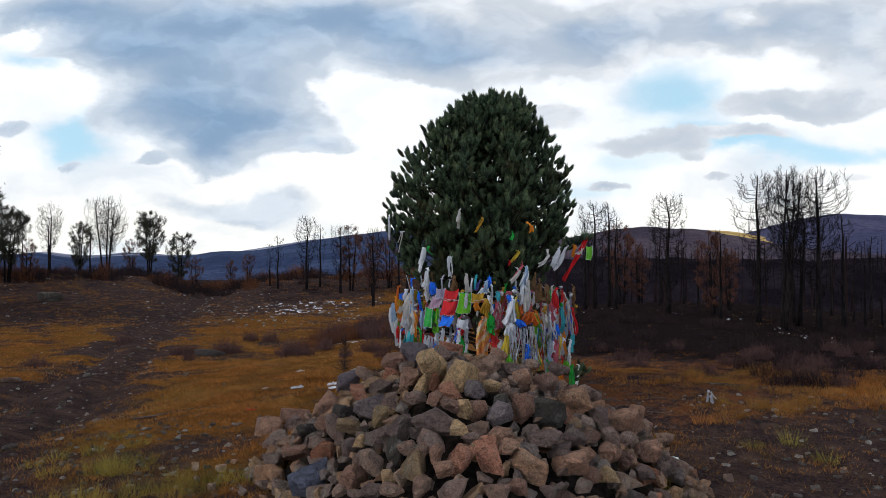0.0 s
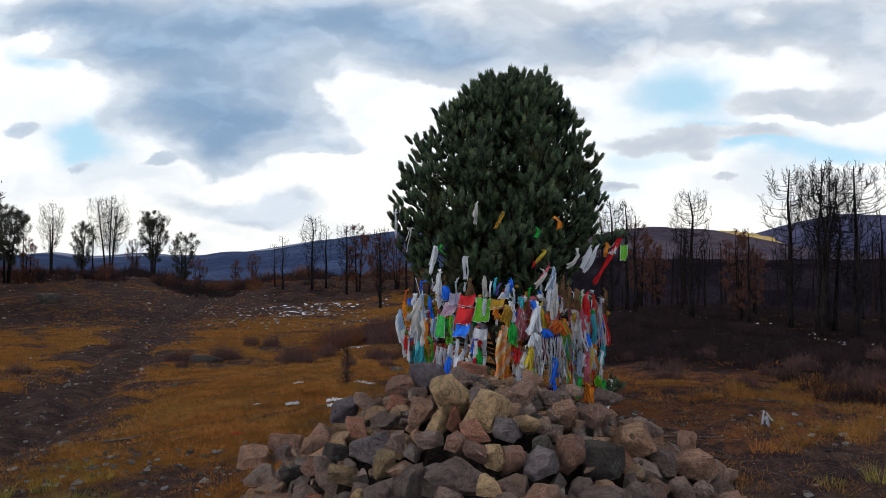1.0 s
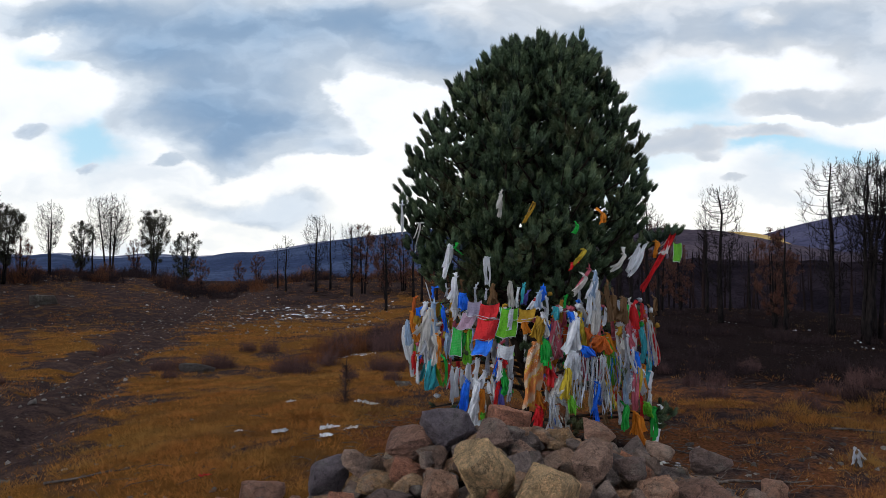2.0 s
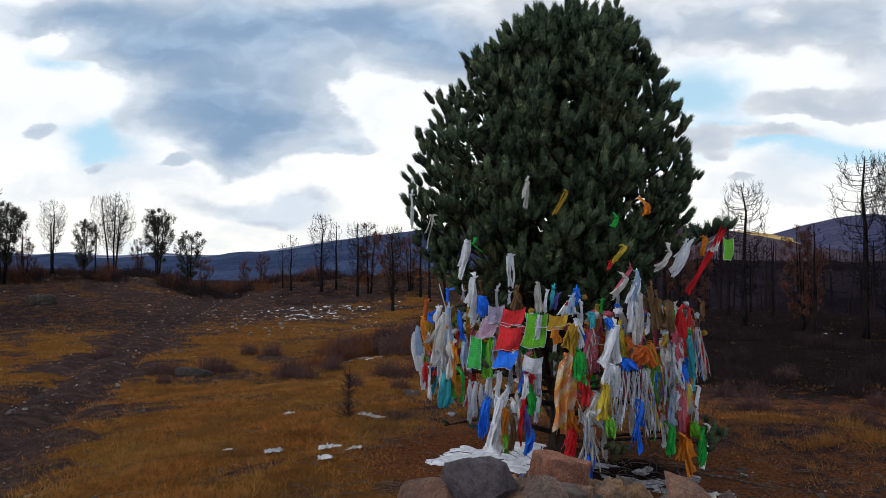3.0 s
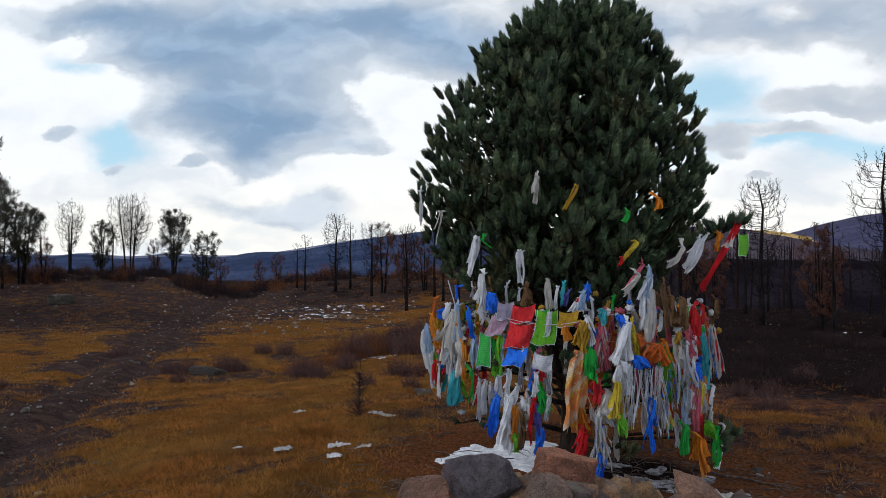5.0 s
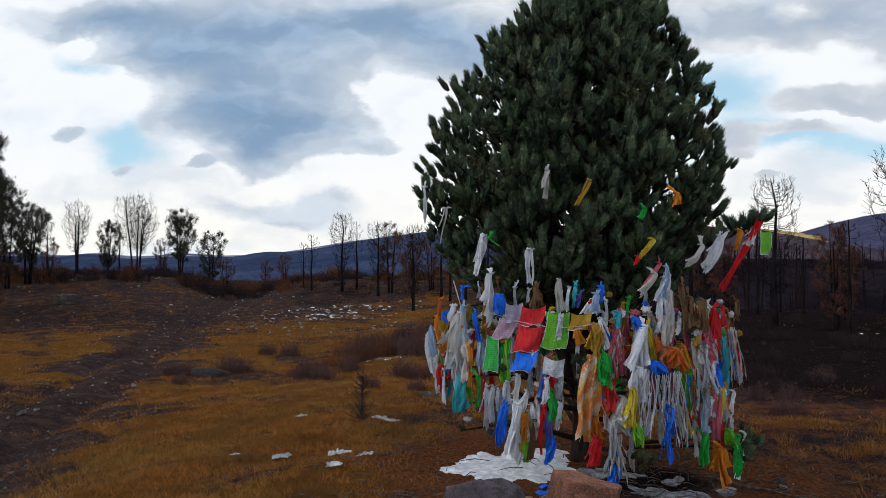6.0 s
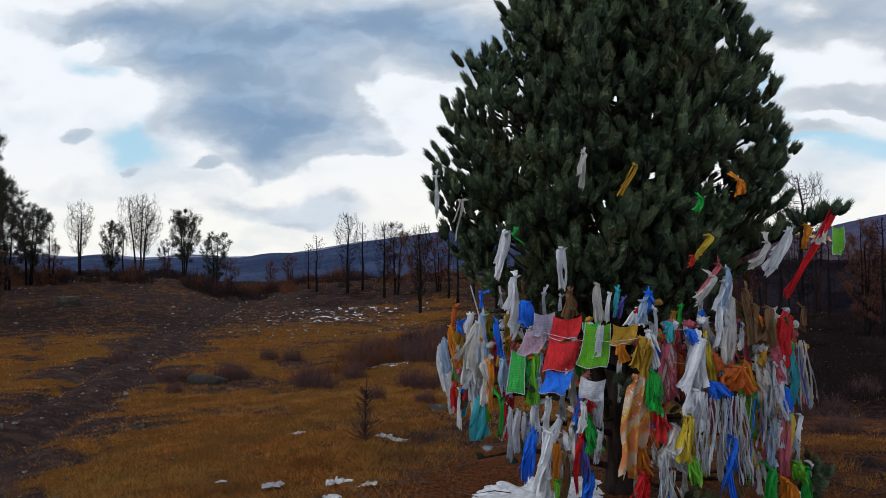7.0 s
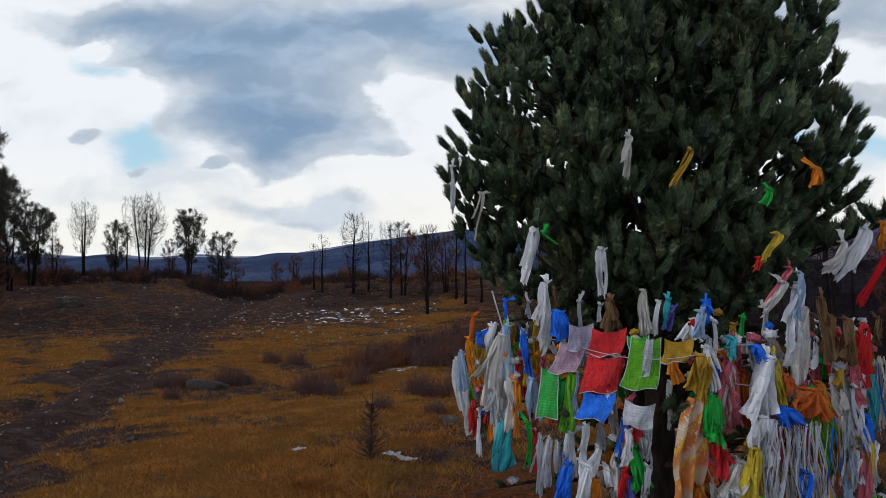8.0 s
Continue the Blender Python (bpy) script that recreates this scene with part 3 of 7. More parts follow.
# ---- stones ----
def stone_mesh(name, mat, seed, flat=0.75, subdiv=3, cuts=8):
    """A broken stone: a block cut by planes, its edges worn, its faces a little uneven."""
    rng = random.Random(seed)
    bm = bmesh.new()
    bmesh.ops.create_cube(bm, size=2.1)
    for _ in range(cuts):
        d = Vector((rng.gauss(0, 1), rng.gauss(0, 1), rng.gauss(0, 1))).normalized()
        cut = bmesh.ops.bisect_plane(bm, geom=bm.verts[:] + bm.edges[:] + bm.faces[:], plane_co=d * rng.uniform(0.60, 0.98), plane_no=d, clear_outer=True)
        rim = [e for e in cut["geom_cut"] if isinstance(e, bmesh.types.BMEdge)]
        if len(rim) > 2:
            bmesh.ops.contextual_create(bm, geom=rim)
    bmesh.ops.remove_doubles(bm, verts=bm.verts[:], dist=0.02)
    bmesh.ops.bevel(bm, geom=bm.edges[:], offset=0.035, segments=1, affect="EDGES", clamp_overlap=True)
    bmesh.ops.triangulate(bm, faces=bm.faces[:])
    if subdiv > 2:
        bmesh.ops.subdivide_edges(bm, edges=[e for e in bm.edges if e.calc_length() > 0.35], cuts=1)
        bmesh.ops.triangulate(bm, faces=bm.faces[:])
    if subdiv > 3:
        for _ in range(2):
            bmesh.ops.subdivide_edges(bm, edges=[e for e in bm.edges if e.calc_length() > 0.16], cuts=1)
            bmesh.ops.triangulate(bm, faces=bm.faces[:])
    off = Vector((seed * 1.7, seed * 0.9, seed * 2.3))
    sx, sy, sz = rng.uniform(0.85, 1.25), rng.uniform(0.75, 1.0), flat * rng.uniform(0.8, 1.1)
    for v in bm.verts:
        v.co += v.co.normalized() * (0.035 * noise.noise(v.co * 1.5 + off) + 0.03 * noise.noise(v.co * 4.5 + off) - (0.035 * (1 - min(1, 5 * abs(noise.noise(v.co * 1.3 - off)))) + 0.04 * abs(noise.noise(v.co * 6 + off)) if subdiv > 3 else 0))
        v.co = Vector((v.co.x * sx, v.co.y * sy, v.co.z * sz))
    bmesh.ops.recalc_face_normals(bm, faces=bm.faces[:])
    me = bpy.data.meshes.new(name)
    bm.to_mesh(me)
    bm.free()
    me.materials.append(mat)
    return me


def pile_z(x, y):
    wide = 2.5 if x > PILE[0] else 1.75 + 0.55 * float(smooth(6.3, 7.8, y))
    dx, dy = abs(x - PILE[0]) / wide, abs(y - PILE[1]) / (2.4 if y > PILE[1] else 2.6)
    r = (dx ** 1.5 + dy ** 1.5) ** (1 / 1.5)
    return 0.08 + 1.27 * max(0.0, 1 - r ** 1.9)


def stone_pile():
    thing = tagged(new("stone_pile"), "heap of rough grey and tan stones on trampled earth", "stone pile")
    thing.location = (PILE[0], PILE[1], 0.1)
    # added filler dome under the stones, its dark colour standing for gap shade
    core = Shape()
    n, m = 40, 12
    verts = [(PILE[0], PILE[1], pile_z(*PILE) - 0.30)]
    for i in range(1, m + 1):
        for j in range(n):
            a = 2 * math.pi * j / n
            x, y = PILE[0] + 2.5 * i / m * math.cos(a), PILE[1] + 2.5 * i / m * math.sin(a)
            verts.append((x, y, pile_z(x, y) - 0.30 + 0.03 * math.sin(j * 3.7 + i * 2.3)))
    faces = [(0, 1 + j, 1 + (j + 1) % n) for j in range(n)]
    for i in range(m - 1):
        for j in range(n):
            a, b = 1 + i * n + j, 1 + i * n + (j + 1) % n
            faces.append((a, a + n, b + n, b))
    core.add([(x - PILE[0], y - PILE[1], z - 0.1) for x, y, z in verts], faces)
    part("gap_shade_core", core, GAP_SHADE, thing, "dark filler under the stones, coloured as their shaded gaps")
    kinds = [stone_mesh("stone", STONE, 10 + k, (0.55, 0.7, 0.85)[k % 3]) for k in range(18)]
    tones = {key: [stone_mesh("stone", mat, seed + k, 0.85, 4, 13) for k in range(count)] for key, mat, seed, count in (
        ("tan", STONE_TAN, 70, 2), ("tan2", STONE_BUFF, 74, 2), ("ochre", STONE_OCHRE, 78, 2), ("pink", STONE_PINK, 82, 2), ("red", STONE_RED, 86, 1),
        ("blue", STONE_BLUE, 90, 3), ("sky", STONE_SKY, 94, 1), ("dark", STONE_DARK, 96, 2), ("grey", STONE_GREY, 100, 6), ("brown", STONE_BROWN, 110, 5))}
    placed = []

    def put(me, x, y, z, size, turn):
        ob = new("stone", me)
        ob.parent = thing
        ob.location = (x - PILE[0], y - PILE[1], z - 0.1)
        ob.rotation_euler, ob.scale = turn, (size, size, size)
        placed.append((x, y, size))
        return ob

    turn_rng = random.Random(19)

    def rock(x, y, z, half_wide, half_high, tone):
        """One of the large stones on the near face, by its middle and its half width and height."""
        me = turn_rng.choice(tones[tone])
        co = np.array([v.co for v in me.vertices])
        ex, ey, ez = np.abs(co).max(0)
        ob = put(me, x, y, z, half_wide, (turn_rng.uniform(-0.25, 0.25), turn_rng.uniform(-0.3, 0.3), turn_rng.choice((0, math.pi)) + turn_rng.uniform(-0.35, 0.35)))
        ob.scale = (0.97 * half_wide / ex, 0.85 * max(half_wide, half_high) / ey, 0.97 * half_high / ez)

    rock(-0.11, 6.38, 1.37, 0.155, 0.165, "tan")
    rock(0.17, 6.24, 1.31, 0.185, 0.150, "tan")
    rock(-0.27, 7.22, 1.36, 0.17, 0.14, "blue")
    rock(-0.51, 7.24, 1.28, 0.21, 0.11, "brown")
    rock(0.07, 7.34, 1.36, 0.15, 0.13, "pink")
    rock(0.46, 6.70, 1.32, 0.14, 0.14, "grey")
    rock(0.58, 7.13, 1.36, 0.12, 0.06, "brown")
    rock(0.66, 6.73, 1.29, 0.11, 0.07, "grey")
    rock(0.74, 6.53, 1.21, 0.12, 0.11, "brown")
    rock(0.98, 6.64, 1.15, 0.16, 0.11, "brown")
    rock(1.18, 7.07, 1.21, 0.12, 0.09, "grey")
    rock(0.92, 7.09, 1.26, 0.09, 0.05, "grey")
    rock(1.45, 7.07, 1.01, 0.09, 0.07, "grey")
    rock(-1.02, 7.31, 1.05, 0.14, 0.12, "blue")
    rock(-0.84, 7.26, 1.14, 0.11, 0.07, "grey")
    rock(-0.60, 6.63, 1.12, 0.13, 0.08, "grey")
    rock(-0.83, 6.82, 1.03, 0.11, 0.08, "pink")
    rock(-1.15, 7.07, 0.88, 0.13, 0.14, "brown")
    rock(-0.69, 6.44, 0.97, 0.19, 0.13, "blue")
    rock(-0.48, 6.24, 1.05, 0.09, 0.09, "grey")
    rock(-0.98, 6.66, 0.84, 0.12, 0.11, "dark")
    rock(-0.17, 6.27, 1.20, 0.07, 0.11, "tan")
    rock(-0.08, 6.23, 1.22, 0.06, 0.10, "red")
    rock(0.06, 6.06, 1.19, 0.10, 0.08, "pink")
    rock(0.28, 6.07, 1.18, 0.11, 0.10, "blue")
    rock(0.43, 6.21, 1.20, 0.10, 0.07, "tan")
    rock(0.56, 6.23, 1.18, 0.07, 0.06, "grey")
    rock(-0.31, 6.52, 1.23, 0.11, 0.09, "brown")
    rock(-0.24, 6.08, 1.11, 0.11, 0.07, "grey")
    rock(-0.04, 5.96, 1.14, 0.09, 0.08, "brown")
    rock(0.07, 5.84, 1.11, 0.11, 0.07, "brown")
    rock(0.18, 5.81, 1.08, 0.09, 0.09, "tan")
    rock(0.30, 5.83, 1.07, 0.09, 0.11, "brown")
    rock(0.48, 5.83, 1.02, 0.13, 0.11, "blue")
    rock(0.51, 6.00, 1.10, 0.07, 0.07, "dark")
    rock(0.72, 6.06, 1.04, 0.12, 0.16, "brown")
    rock(0.95, 6.14, 0.98, 0.16, 0.18, "dark")
    rock(1.27, 6.58, 0.99, 0.18, 0.18, "tan2")
    rock(1.53, 6.99, 0.96, 0.09, 0.08, "grey")
    rock(1.47, 6.50, 0.87, 0.11, 0.12, "grey")
    rock(1.75, 6.75, 0.76, 0.23, 0.13, "brown")
    rock(2.05, 7.06, 0.61, 0.11, 0.13, "grey")
    rock(-0.56, 6.12, 0.94, 0.09, 0.10, "ochre")
    rock(-2.05, 9.60, 0.17, 0.23, 0.14, "brown")
    rock(-2.30, 9.14, 0.13, 0.22, 0.16, "brown")
    rock(-1.99, 9.19, 0.13, 0.15, 0.14, "grey")
    rock(-1.36, 6.93, 0.64, 0.09, 0.08, "dark")
    rock(-2.00, 8.37, 0.13, 0.20, 0.14, "grey")
    rock(-1.18, 6.77, 0.72, 0.10, 0.09, "brown")
    rock(-1.02, 6.53, 0.73, 0.10, 0.16, "grey")
    rock(-0.84, 6.29, 0.81, 0.14, 0.07, "ochre")
    rock(-0.69, 5.96, 0.78, 0.08, 0.06, "tan")
    rock(-0.55, 5.85, 0.81, 0.15, 0.12, "grey")
    rock(-0.37, 5.78, 0.87, 0.11, 0.16, "grey")
    rock(-0.07, 5.70, 0.99, 0.19, 0.12, "grey")
    rock(0.13, 5.55, 0.96, 0.11, 0.07, "tan")
    rock(-0.11, 5.52, 0.89, 0.13, 0.07, "grey")
    rock(0.23, 5.50, 0.91, 0.09, 0.06, "grey")
    rock(0.44, 5.59, 0.92, 0.12, 0.07, "brown")
    rock(0.51, 5.50, 0.85, 0.13, 0.06, "brown")
    rock(0.85, 5.73, 0.84, 0.17, 0.08, "grey")
    rock(1.12, 5.92, 0.81, 0.12, 0.10, "grey")
    rock(1.32, 6.09, 0.79, 0.08, 0.06, "brown")
    rock(1.51, 6.26, 0.74, 0.11, 0.09, "grey")
    rock(1.71, 6.41, 0.68, 0.08, 0.10, "grey")
    rock(1.92, 6.48, 0.55, 0.13, 0.13, "brown")
    rock(2.77, 8.59, 0.13, 0.13, 0.10, "grey")
    rock(2.08, 6.46, 0.42, 0.13, 0.12, "grey")
    rock(1.75, 6.04, 0.48, 0.11, 0.07, "grey")
    rock(1.44, 6.01, 0.66, 0.13, 0.11, "brown")
    rock(1.35, 5.69, 0.55, 0.11, 0.08, "tan")
    rock(1.04, 5.64, 0.68, 0.18, 0.12, "brown")
    rock(0.66, 5.44, 0.72, 0.18, 0.14, "tan2")
    rock(0.36, 5.43, 0.81, 0.14, 0.15, "pink")
    rock(0.13, 5.33, 0.79, 0.11, 0.15, "pink")
    rock(-0.06, 5.39, 0.82, 0.06, 0.09, "brown")
    rock(0.01, 5.23, 0.75, 0.09, 0.08, "brown")
    rock(-0.24, 5.38, 0.71, 0.10, 0.14, "ochre")
    rock(-0.16, 5.19, 0.64, 0.09, 0.11, "grey")
    rock(-0.39, 5.60, 0.77, 0.10, 0.14, "dark")
    rock(-0.59, 5.66, 0.67, 0.11, 0.11, "grey")
    rock(-0.43, 5.40, 0.63, 0.07, 0.07, "tan")
    rock(-0.76, 5.69, 0.55, 0.13, 0.12, "brown")
    rock(-0.80, 6.02, 0.71, 0.11, 0.09, "grey")
    rock(-0.67, 5.75, 0.68, 0.09, 0.07, "grey")
    rock(-1.08, 6.31, 0.58, 0.11, 0.10, "red")
    rock(-1.19, 6.18, 0.38, 0.20, 0.14, "sky")
    rock(-1.43, 6.76, 0.46, 0.16, 0.09, "brown")
    rock(-1.14, 6.28, 0.51, 0.09, 0.07, "grey")
    rock(-0.84, 5.62, 0.45, 0.07, 0.06, "grey")
    rock(-0.54, 5.38, 0.53, 0.11, 0.07, "grey")
    rock(-0.40, 5.28, 0.57, 0.10, 0.06, "grey")
    rock(0.07, 5.07, 0.63, 0.13, 0.09, "grey")
    rock(0.40, 5.12, 0.62, 0.13, 0.08, "grey")
    rock(0.56, 5.20, 0.62, 0.08, 0.07, "brown")
    rock(0.80, 5.26, 0.58, 0.09, 0.05, "grey")
    rock(-0.15, 5.45, 0.83, 0.07, 0.07, "grey")
    rock(-0.27, 5.53, 0.82, 0.10, 0.07, "grey")
    rock(-1.20, 6.56, 0.59, 0.11, 0.07, "grey")
    rock(0.96, 5.66, 0.76, 0.12, 0.06, "grey")
    rock(1.22, 5.80, 0.70, 0.08, 0.07, "brown")
    rock(1.61, 6.08, 0.59, 0.10, 0.08, "brown")
    rock(1.20, 5.61, 0.59, 0.09, 0.07, "brown")
    rock(2.70, 9.58, 0.26, 0.16, 0.12, "brown")
    rock(1.26, 6.77, 1.06, 0.08, 0.06, "brown")
    rock(-0.04, 6.95, 1.39, 0.13, 0.11, "grey")
    rock(0.14, 6.94, 1.28, 0.09, 0.08, "grey")
    rock(0.60, 7.30, 1.16, 0.16, 0.10, "grey")
    rock(-0.52, 7.02, 1.16, 0.11, 0.09, "pink")
    rock(0.32, 7.10, 1.18, 0.12, 0.08, "brown")
    rng = random.Random(5)
    rub = Shape()
    small = [stone_mesh("rubble", STONE_RUBBLE, 40 + k, 0.7, 2) for k in range(6)]
    count = 0
    for size_lo, size_hi, tries in ((0.10, 0.125, 500), (0.082, 0.105, 4500), (0.065, 0.082, 7000), (0.045, 0.065, 11000)):
        for _ in range(tries):
            a, s = rng.uniform(0, 2 * math.pi), math.sqrt(rng.random()) * 1.04
            x, y = PILE[0] + 2.5 * s * math.cos(a), PILE[1] + 2.55 * s * math.sin(a)
            if pile_z(x, y) < 0.085:
                continue
            if y > 8.0 and rng.random() < 0.6:
                continue
            size = rng.uniform(size_lo, size_hi)
            if any((x - px) ** 2 + (y - py) ** 2 < (0.72 * (size + ps)) ** 2 for px, py, ps in placed):
                continue
            z = pile_z(x, y) - (0.07 if y < 7 else 0.03) - 0.25 * size + rng.uniform(-0.03, 0.04)
            turn = (rng.uniform(-0.6, 0.6), rng.uniform(-0.6, 0.6), rng.uniform(0, 6.3))
            if count < 185:
                put(rng.choice(kinds), x, y, max(z, 0.12), size, turn)
                count += 1
            else:
                placed.append((x, y, size))
                me, rot = rng.choice(small), Euler(turn).to_matrix()
                base = Vector((x - PILE[0], y - PILE[1], max(z, 0.12) - 0.1))
                rub.add([tuple(base + rot @ (v.co * size)) for v in me.vertices], [tuple(p.vertices) for p in me.polygons])
    for _ in range(420):
        a, s = rng.uniform(0, 2 * math.pi), math.sqrt(rng.random()) * 1.12
        x, y = 2.75 * s * math.cos(a), 2.35 * s * math.sin(a)
        size = rng.uniform(0.03, 0.06)
        if pile_z(x + PILE[0], y + PILE[1]) < 0.085 and rng.random() < 0.8:
            continue
        me = rng.choice(small)
        turn = Euler((rng.uniform(0, 6), rng.uniform(0, 6), rng.uniform(0, 6))).to_matrix()
        base = Vector((x, y, max(pile_z(x + PILE[0], y + PILE[1]), float(ground_z(x + PILE[0], y + PILE[1])) + 0.02) - 0.12))
        rub.add([tuple(base + turn @ (v.co * size)) for v in me.vertices], [tuple(p.vertices) for p in me.polygons])
    ob = part("rubble", rub, STONE_RUBBLE, thing, "small broken stones")
    ob["kind"] = "stuff"
    return thing


stone_pile()


# ---- the pine ----
CROWN_Z, CROWN_R = (0.9, 1.6, 2.1, 2.4, 2.73, 3.1, 3.4, 3.8, 4.1, 4.44, 4.7, 5.05, 5.3, 5.45), (1.2, 1.32, 1.26, 1.28, 1.42, 1.57, 1.61, 1.56, 1.46, 1.27, 1.07, 0.78, 0.45, 0.15)


def crown_shift(z):
    """The crown leans: its middle at a height, from the tree's foot."""
    return float(np.interp(z, (2.0, 2.7, 3.3, 3.8, 4.44, 5.2), (-0.12, -0.19, -0.155, -0.12, -0.02, 0.1)))



def pine_shoot(rng, needles=130, length=0.2, reach=0.08):
    """One stubby foxtail shoot along z: a dense core with a fringe of needles, as corner and face arrays."""
    v, f = [], []
    stops, girth = (-0.02, 0.35, 0.78, 1.0), (0.35, 0.74, 0.66, 0.14)
    for t, g in zip(stops, girth):
        for k in range(5):
            a = k * math.pi / 2.5 + t
            r = g * reach * rng.uniform(0.85, 1.15)
            v.append(Vector((r * math.cos(a), r * math.sin(a), t * length)))
    for i in range(3):
        for k in range(5):
            a, b = i * 5 + k, i * 5 + (k + 1) % 5
            f += [(a, b, b + 5), (a, b + 5, a + 5)]
    for k in range(needles):
        s = (k + rng.random()) / needles
        a = rng.uniform(0, 2 * math.pi)
        z0 = length * (0.02 + 0.90 * s)
        out = reach * rng.uniform(0.85, 1.08) * (1 - 0.72 * (max(0, s - 0.55) / 0.45) ** 2)
        up = 0.034 + 0.022 * s + rng.uniform(0, 0.022)
        tip = Vector((out * math.cos(a), out * math.sin(a), z0 + up))
        b = a + rng.uniform(0, 3.14)
        w = Vector((-math.sin(b), math.cos(b), 0.3)) * 0.0040
        base = Vector((0.012 * math.cos(a), 0.012 * math.sin(a), z0 - 0.004))
        i = len(v)
        v += [base - w, base + w, tip]
        f.append((i, i + 1, i + 2))
    return np.array([tuple(p) for p in v]), np.array(f)


def pine_tree():
    rng = random.Random(21)
    thing = tagged(new("pine_tree"), "bushy dark green pine hung with prayer scarves", "tree")
    thing.location = TREE
    shoots = [pine_shoot(rng, 140, rng.uniform(0.12, 0.20), rng.uniform(0.042, 0.056)) for _ in range(8)]
    trunk = Shape()
    line = [(0, 0, -0.15), (0.02, 0, 0.4), (0.0, 0.03, 1.2), (0.05, 0.0, 2.2), (0.08, 0.02, 3.3), (0.05, 0.0, 4.4), (0.02, 0, 5.25)]
    trunk.tube(line, [0.17, 0.135, 0.12, 0.10, 0.075, 0.045, 0.012], 10)
    trunk.tube([(0.03, 0, 0.9), (0.25, -0.1, 1.5), (0.38, -0.1, 2.6), (0.45, -0.05, 3.6), (0.46, 0, 4.6)], [0.085, 0.08, 0.065, 0.045, 0.012], 8)
    trunk.tube([(-0.02, 0, 0.7), (-0.25, 0.1, 1.4), (-0.40, 0.1, 2.4), (-0.45, 0.05, 3.4), (-0.42, 0, 4.3)], [0.08, 0.075, 0.06, 0.04, 0.012], 8)
    part("trunk", trunk, BARK, thing, "rough brown trunk in three stems", True)
    tips = []

    def stem_at(z, k):
        if k == 1 and 1.5 < z < 4.5:
            return Vector((0.25 + 0.07 * (z - 1.5), -0.08, z))
        if k == 2 and 1.4 < z < 4.2:
            return Vector((-0.25 - 0.08 * (z - 1.4), 0.08, z))
        return Vector((0.05, 0, z))

    def cluster(p, way, count, spread, size):
        """A candelabra of foxtail shoots round a twig's end."""
        tips.append((p, (way * 0.4 + Vector((0, 0, 1.0))).normalized(), size * rng.uniform(1.0, 1.2)))
        turn = rng.uniform(0, 6.28)
        for m in range(count):
            ring = turn + m * 6.283 / count + rng.uniform(-0.3, 0.3)
            o = Vector((math.cos(ring), math.sin(ring), 0)) * spread * rng.uniform(0.7, 1.15) + Vector((0, 0, rng.uniform(-0.14, -0.03)))
            tips.append((p + o, (o * 4.0 + way * 0.35 + Vector((0, 0, 0.95))).normalized(), size * rng.uniform(0.75, 1.0)))

    for k in range(150):
        zt = 2.2 + 3.08 * ((k + rng.random()) / 150) ** 0.88
        az = k * 2.39996 + rng.uniform(-0.3, 0.3)
        rad = float(np.interp(zt + 0.1, CROWN_Z, CROWN_R)) * rng.choice((0.62, 0.8, 0.88, 0.93, 0.98))
        lift = rad * rng.uniform(0.35, 0.75)
        start = stem_at(max(0.8, zt - lift), k % 3)
        end = Vector((rad * math.cos(az) + crown_shift(zt), rad * math.sin(az), zt))
        mid = start.lerp(end, 0.55) + Vector((0, 0, -0.16 * rad))
        pts = [start, start.lerp(mid, 0.55) + Vector((0, 0, -0.03)), mid, mid.lerp(end, 0.55) + Vector((0, 0, -0.05 * rad)), end]
        limbs, twigs = Shape(), []
        limbs.tube(pts, [0.026, 0.021, 0.016, 0.011, 0.006], 5)
        way = (end - mid).normalized()
        n = 2 + int(rad * 2.2)
        for m in range(5):       # older shoots inside the crown
            p = pts[1].lerp(pts[2], rng.uniform(0.0, 1.0)) if m % 2 else pts[2].lerp(pts[3], rng.uniform(0.0, 1.0))
            tips.append((p + Vector((rng.gauss(0, 0.06), rng.gauss(0, 0.06), 0.0)), Vector((rng.gauss(0, 0.6), rng.gauss(0, 0.6), 0.7)).normalized(), rng.uniform(0.8, 1.1)))
        cluster(end, way, 7, 0.11, rng.uniform(0.9, 1.1))
        for j in range(n):
            s = 0.30 + 0.62 * (j + rng.random()) / n
            i = min(int(s * 4), 3)
            p = pts[i].lerp(pts[i + 1], s * 4 - i)
            side = Vector((rng.gauss(0, 1), rng.gauss(0, 1), rng.gauss(0.25, 0.5))).normalized()
            q = p + side * rng.uniform(0.14, 0.34) + way * 0.06
            lim = float(np.interp(q.z + 0.1, CROWN_Z, CROWN_R)) * 0.95
            c = crown_shift(q.z)
            h = math.hypot(q.x - c, q.y)
            if h > lim:
                q.x, q.y = c + (q.x - c) * lim / h, q.y * lim / h
            if q.z > 5.2:
                continue
            twigs.append((p, q))
            out = Vector((q.x, q.y, 0)).normalized() * 0.5
            cluster(q, (out + side * 0.4), 5, 0.095, rng.uniform(0.8, 1.05))
        limb = part("limb", limbs, BARK, thing)
        for p, q in twigs:
            twig = Shape()
            twig.tube([Vector(), (q - p) * 0.5 + Vector((0, 0, -0.02)), q - p], [0.009, 0.007, 0.005], 4, False)
            part("twig", twig, BARK, limb).location = p
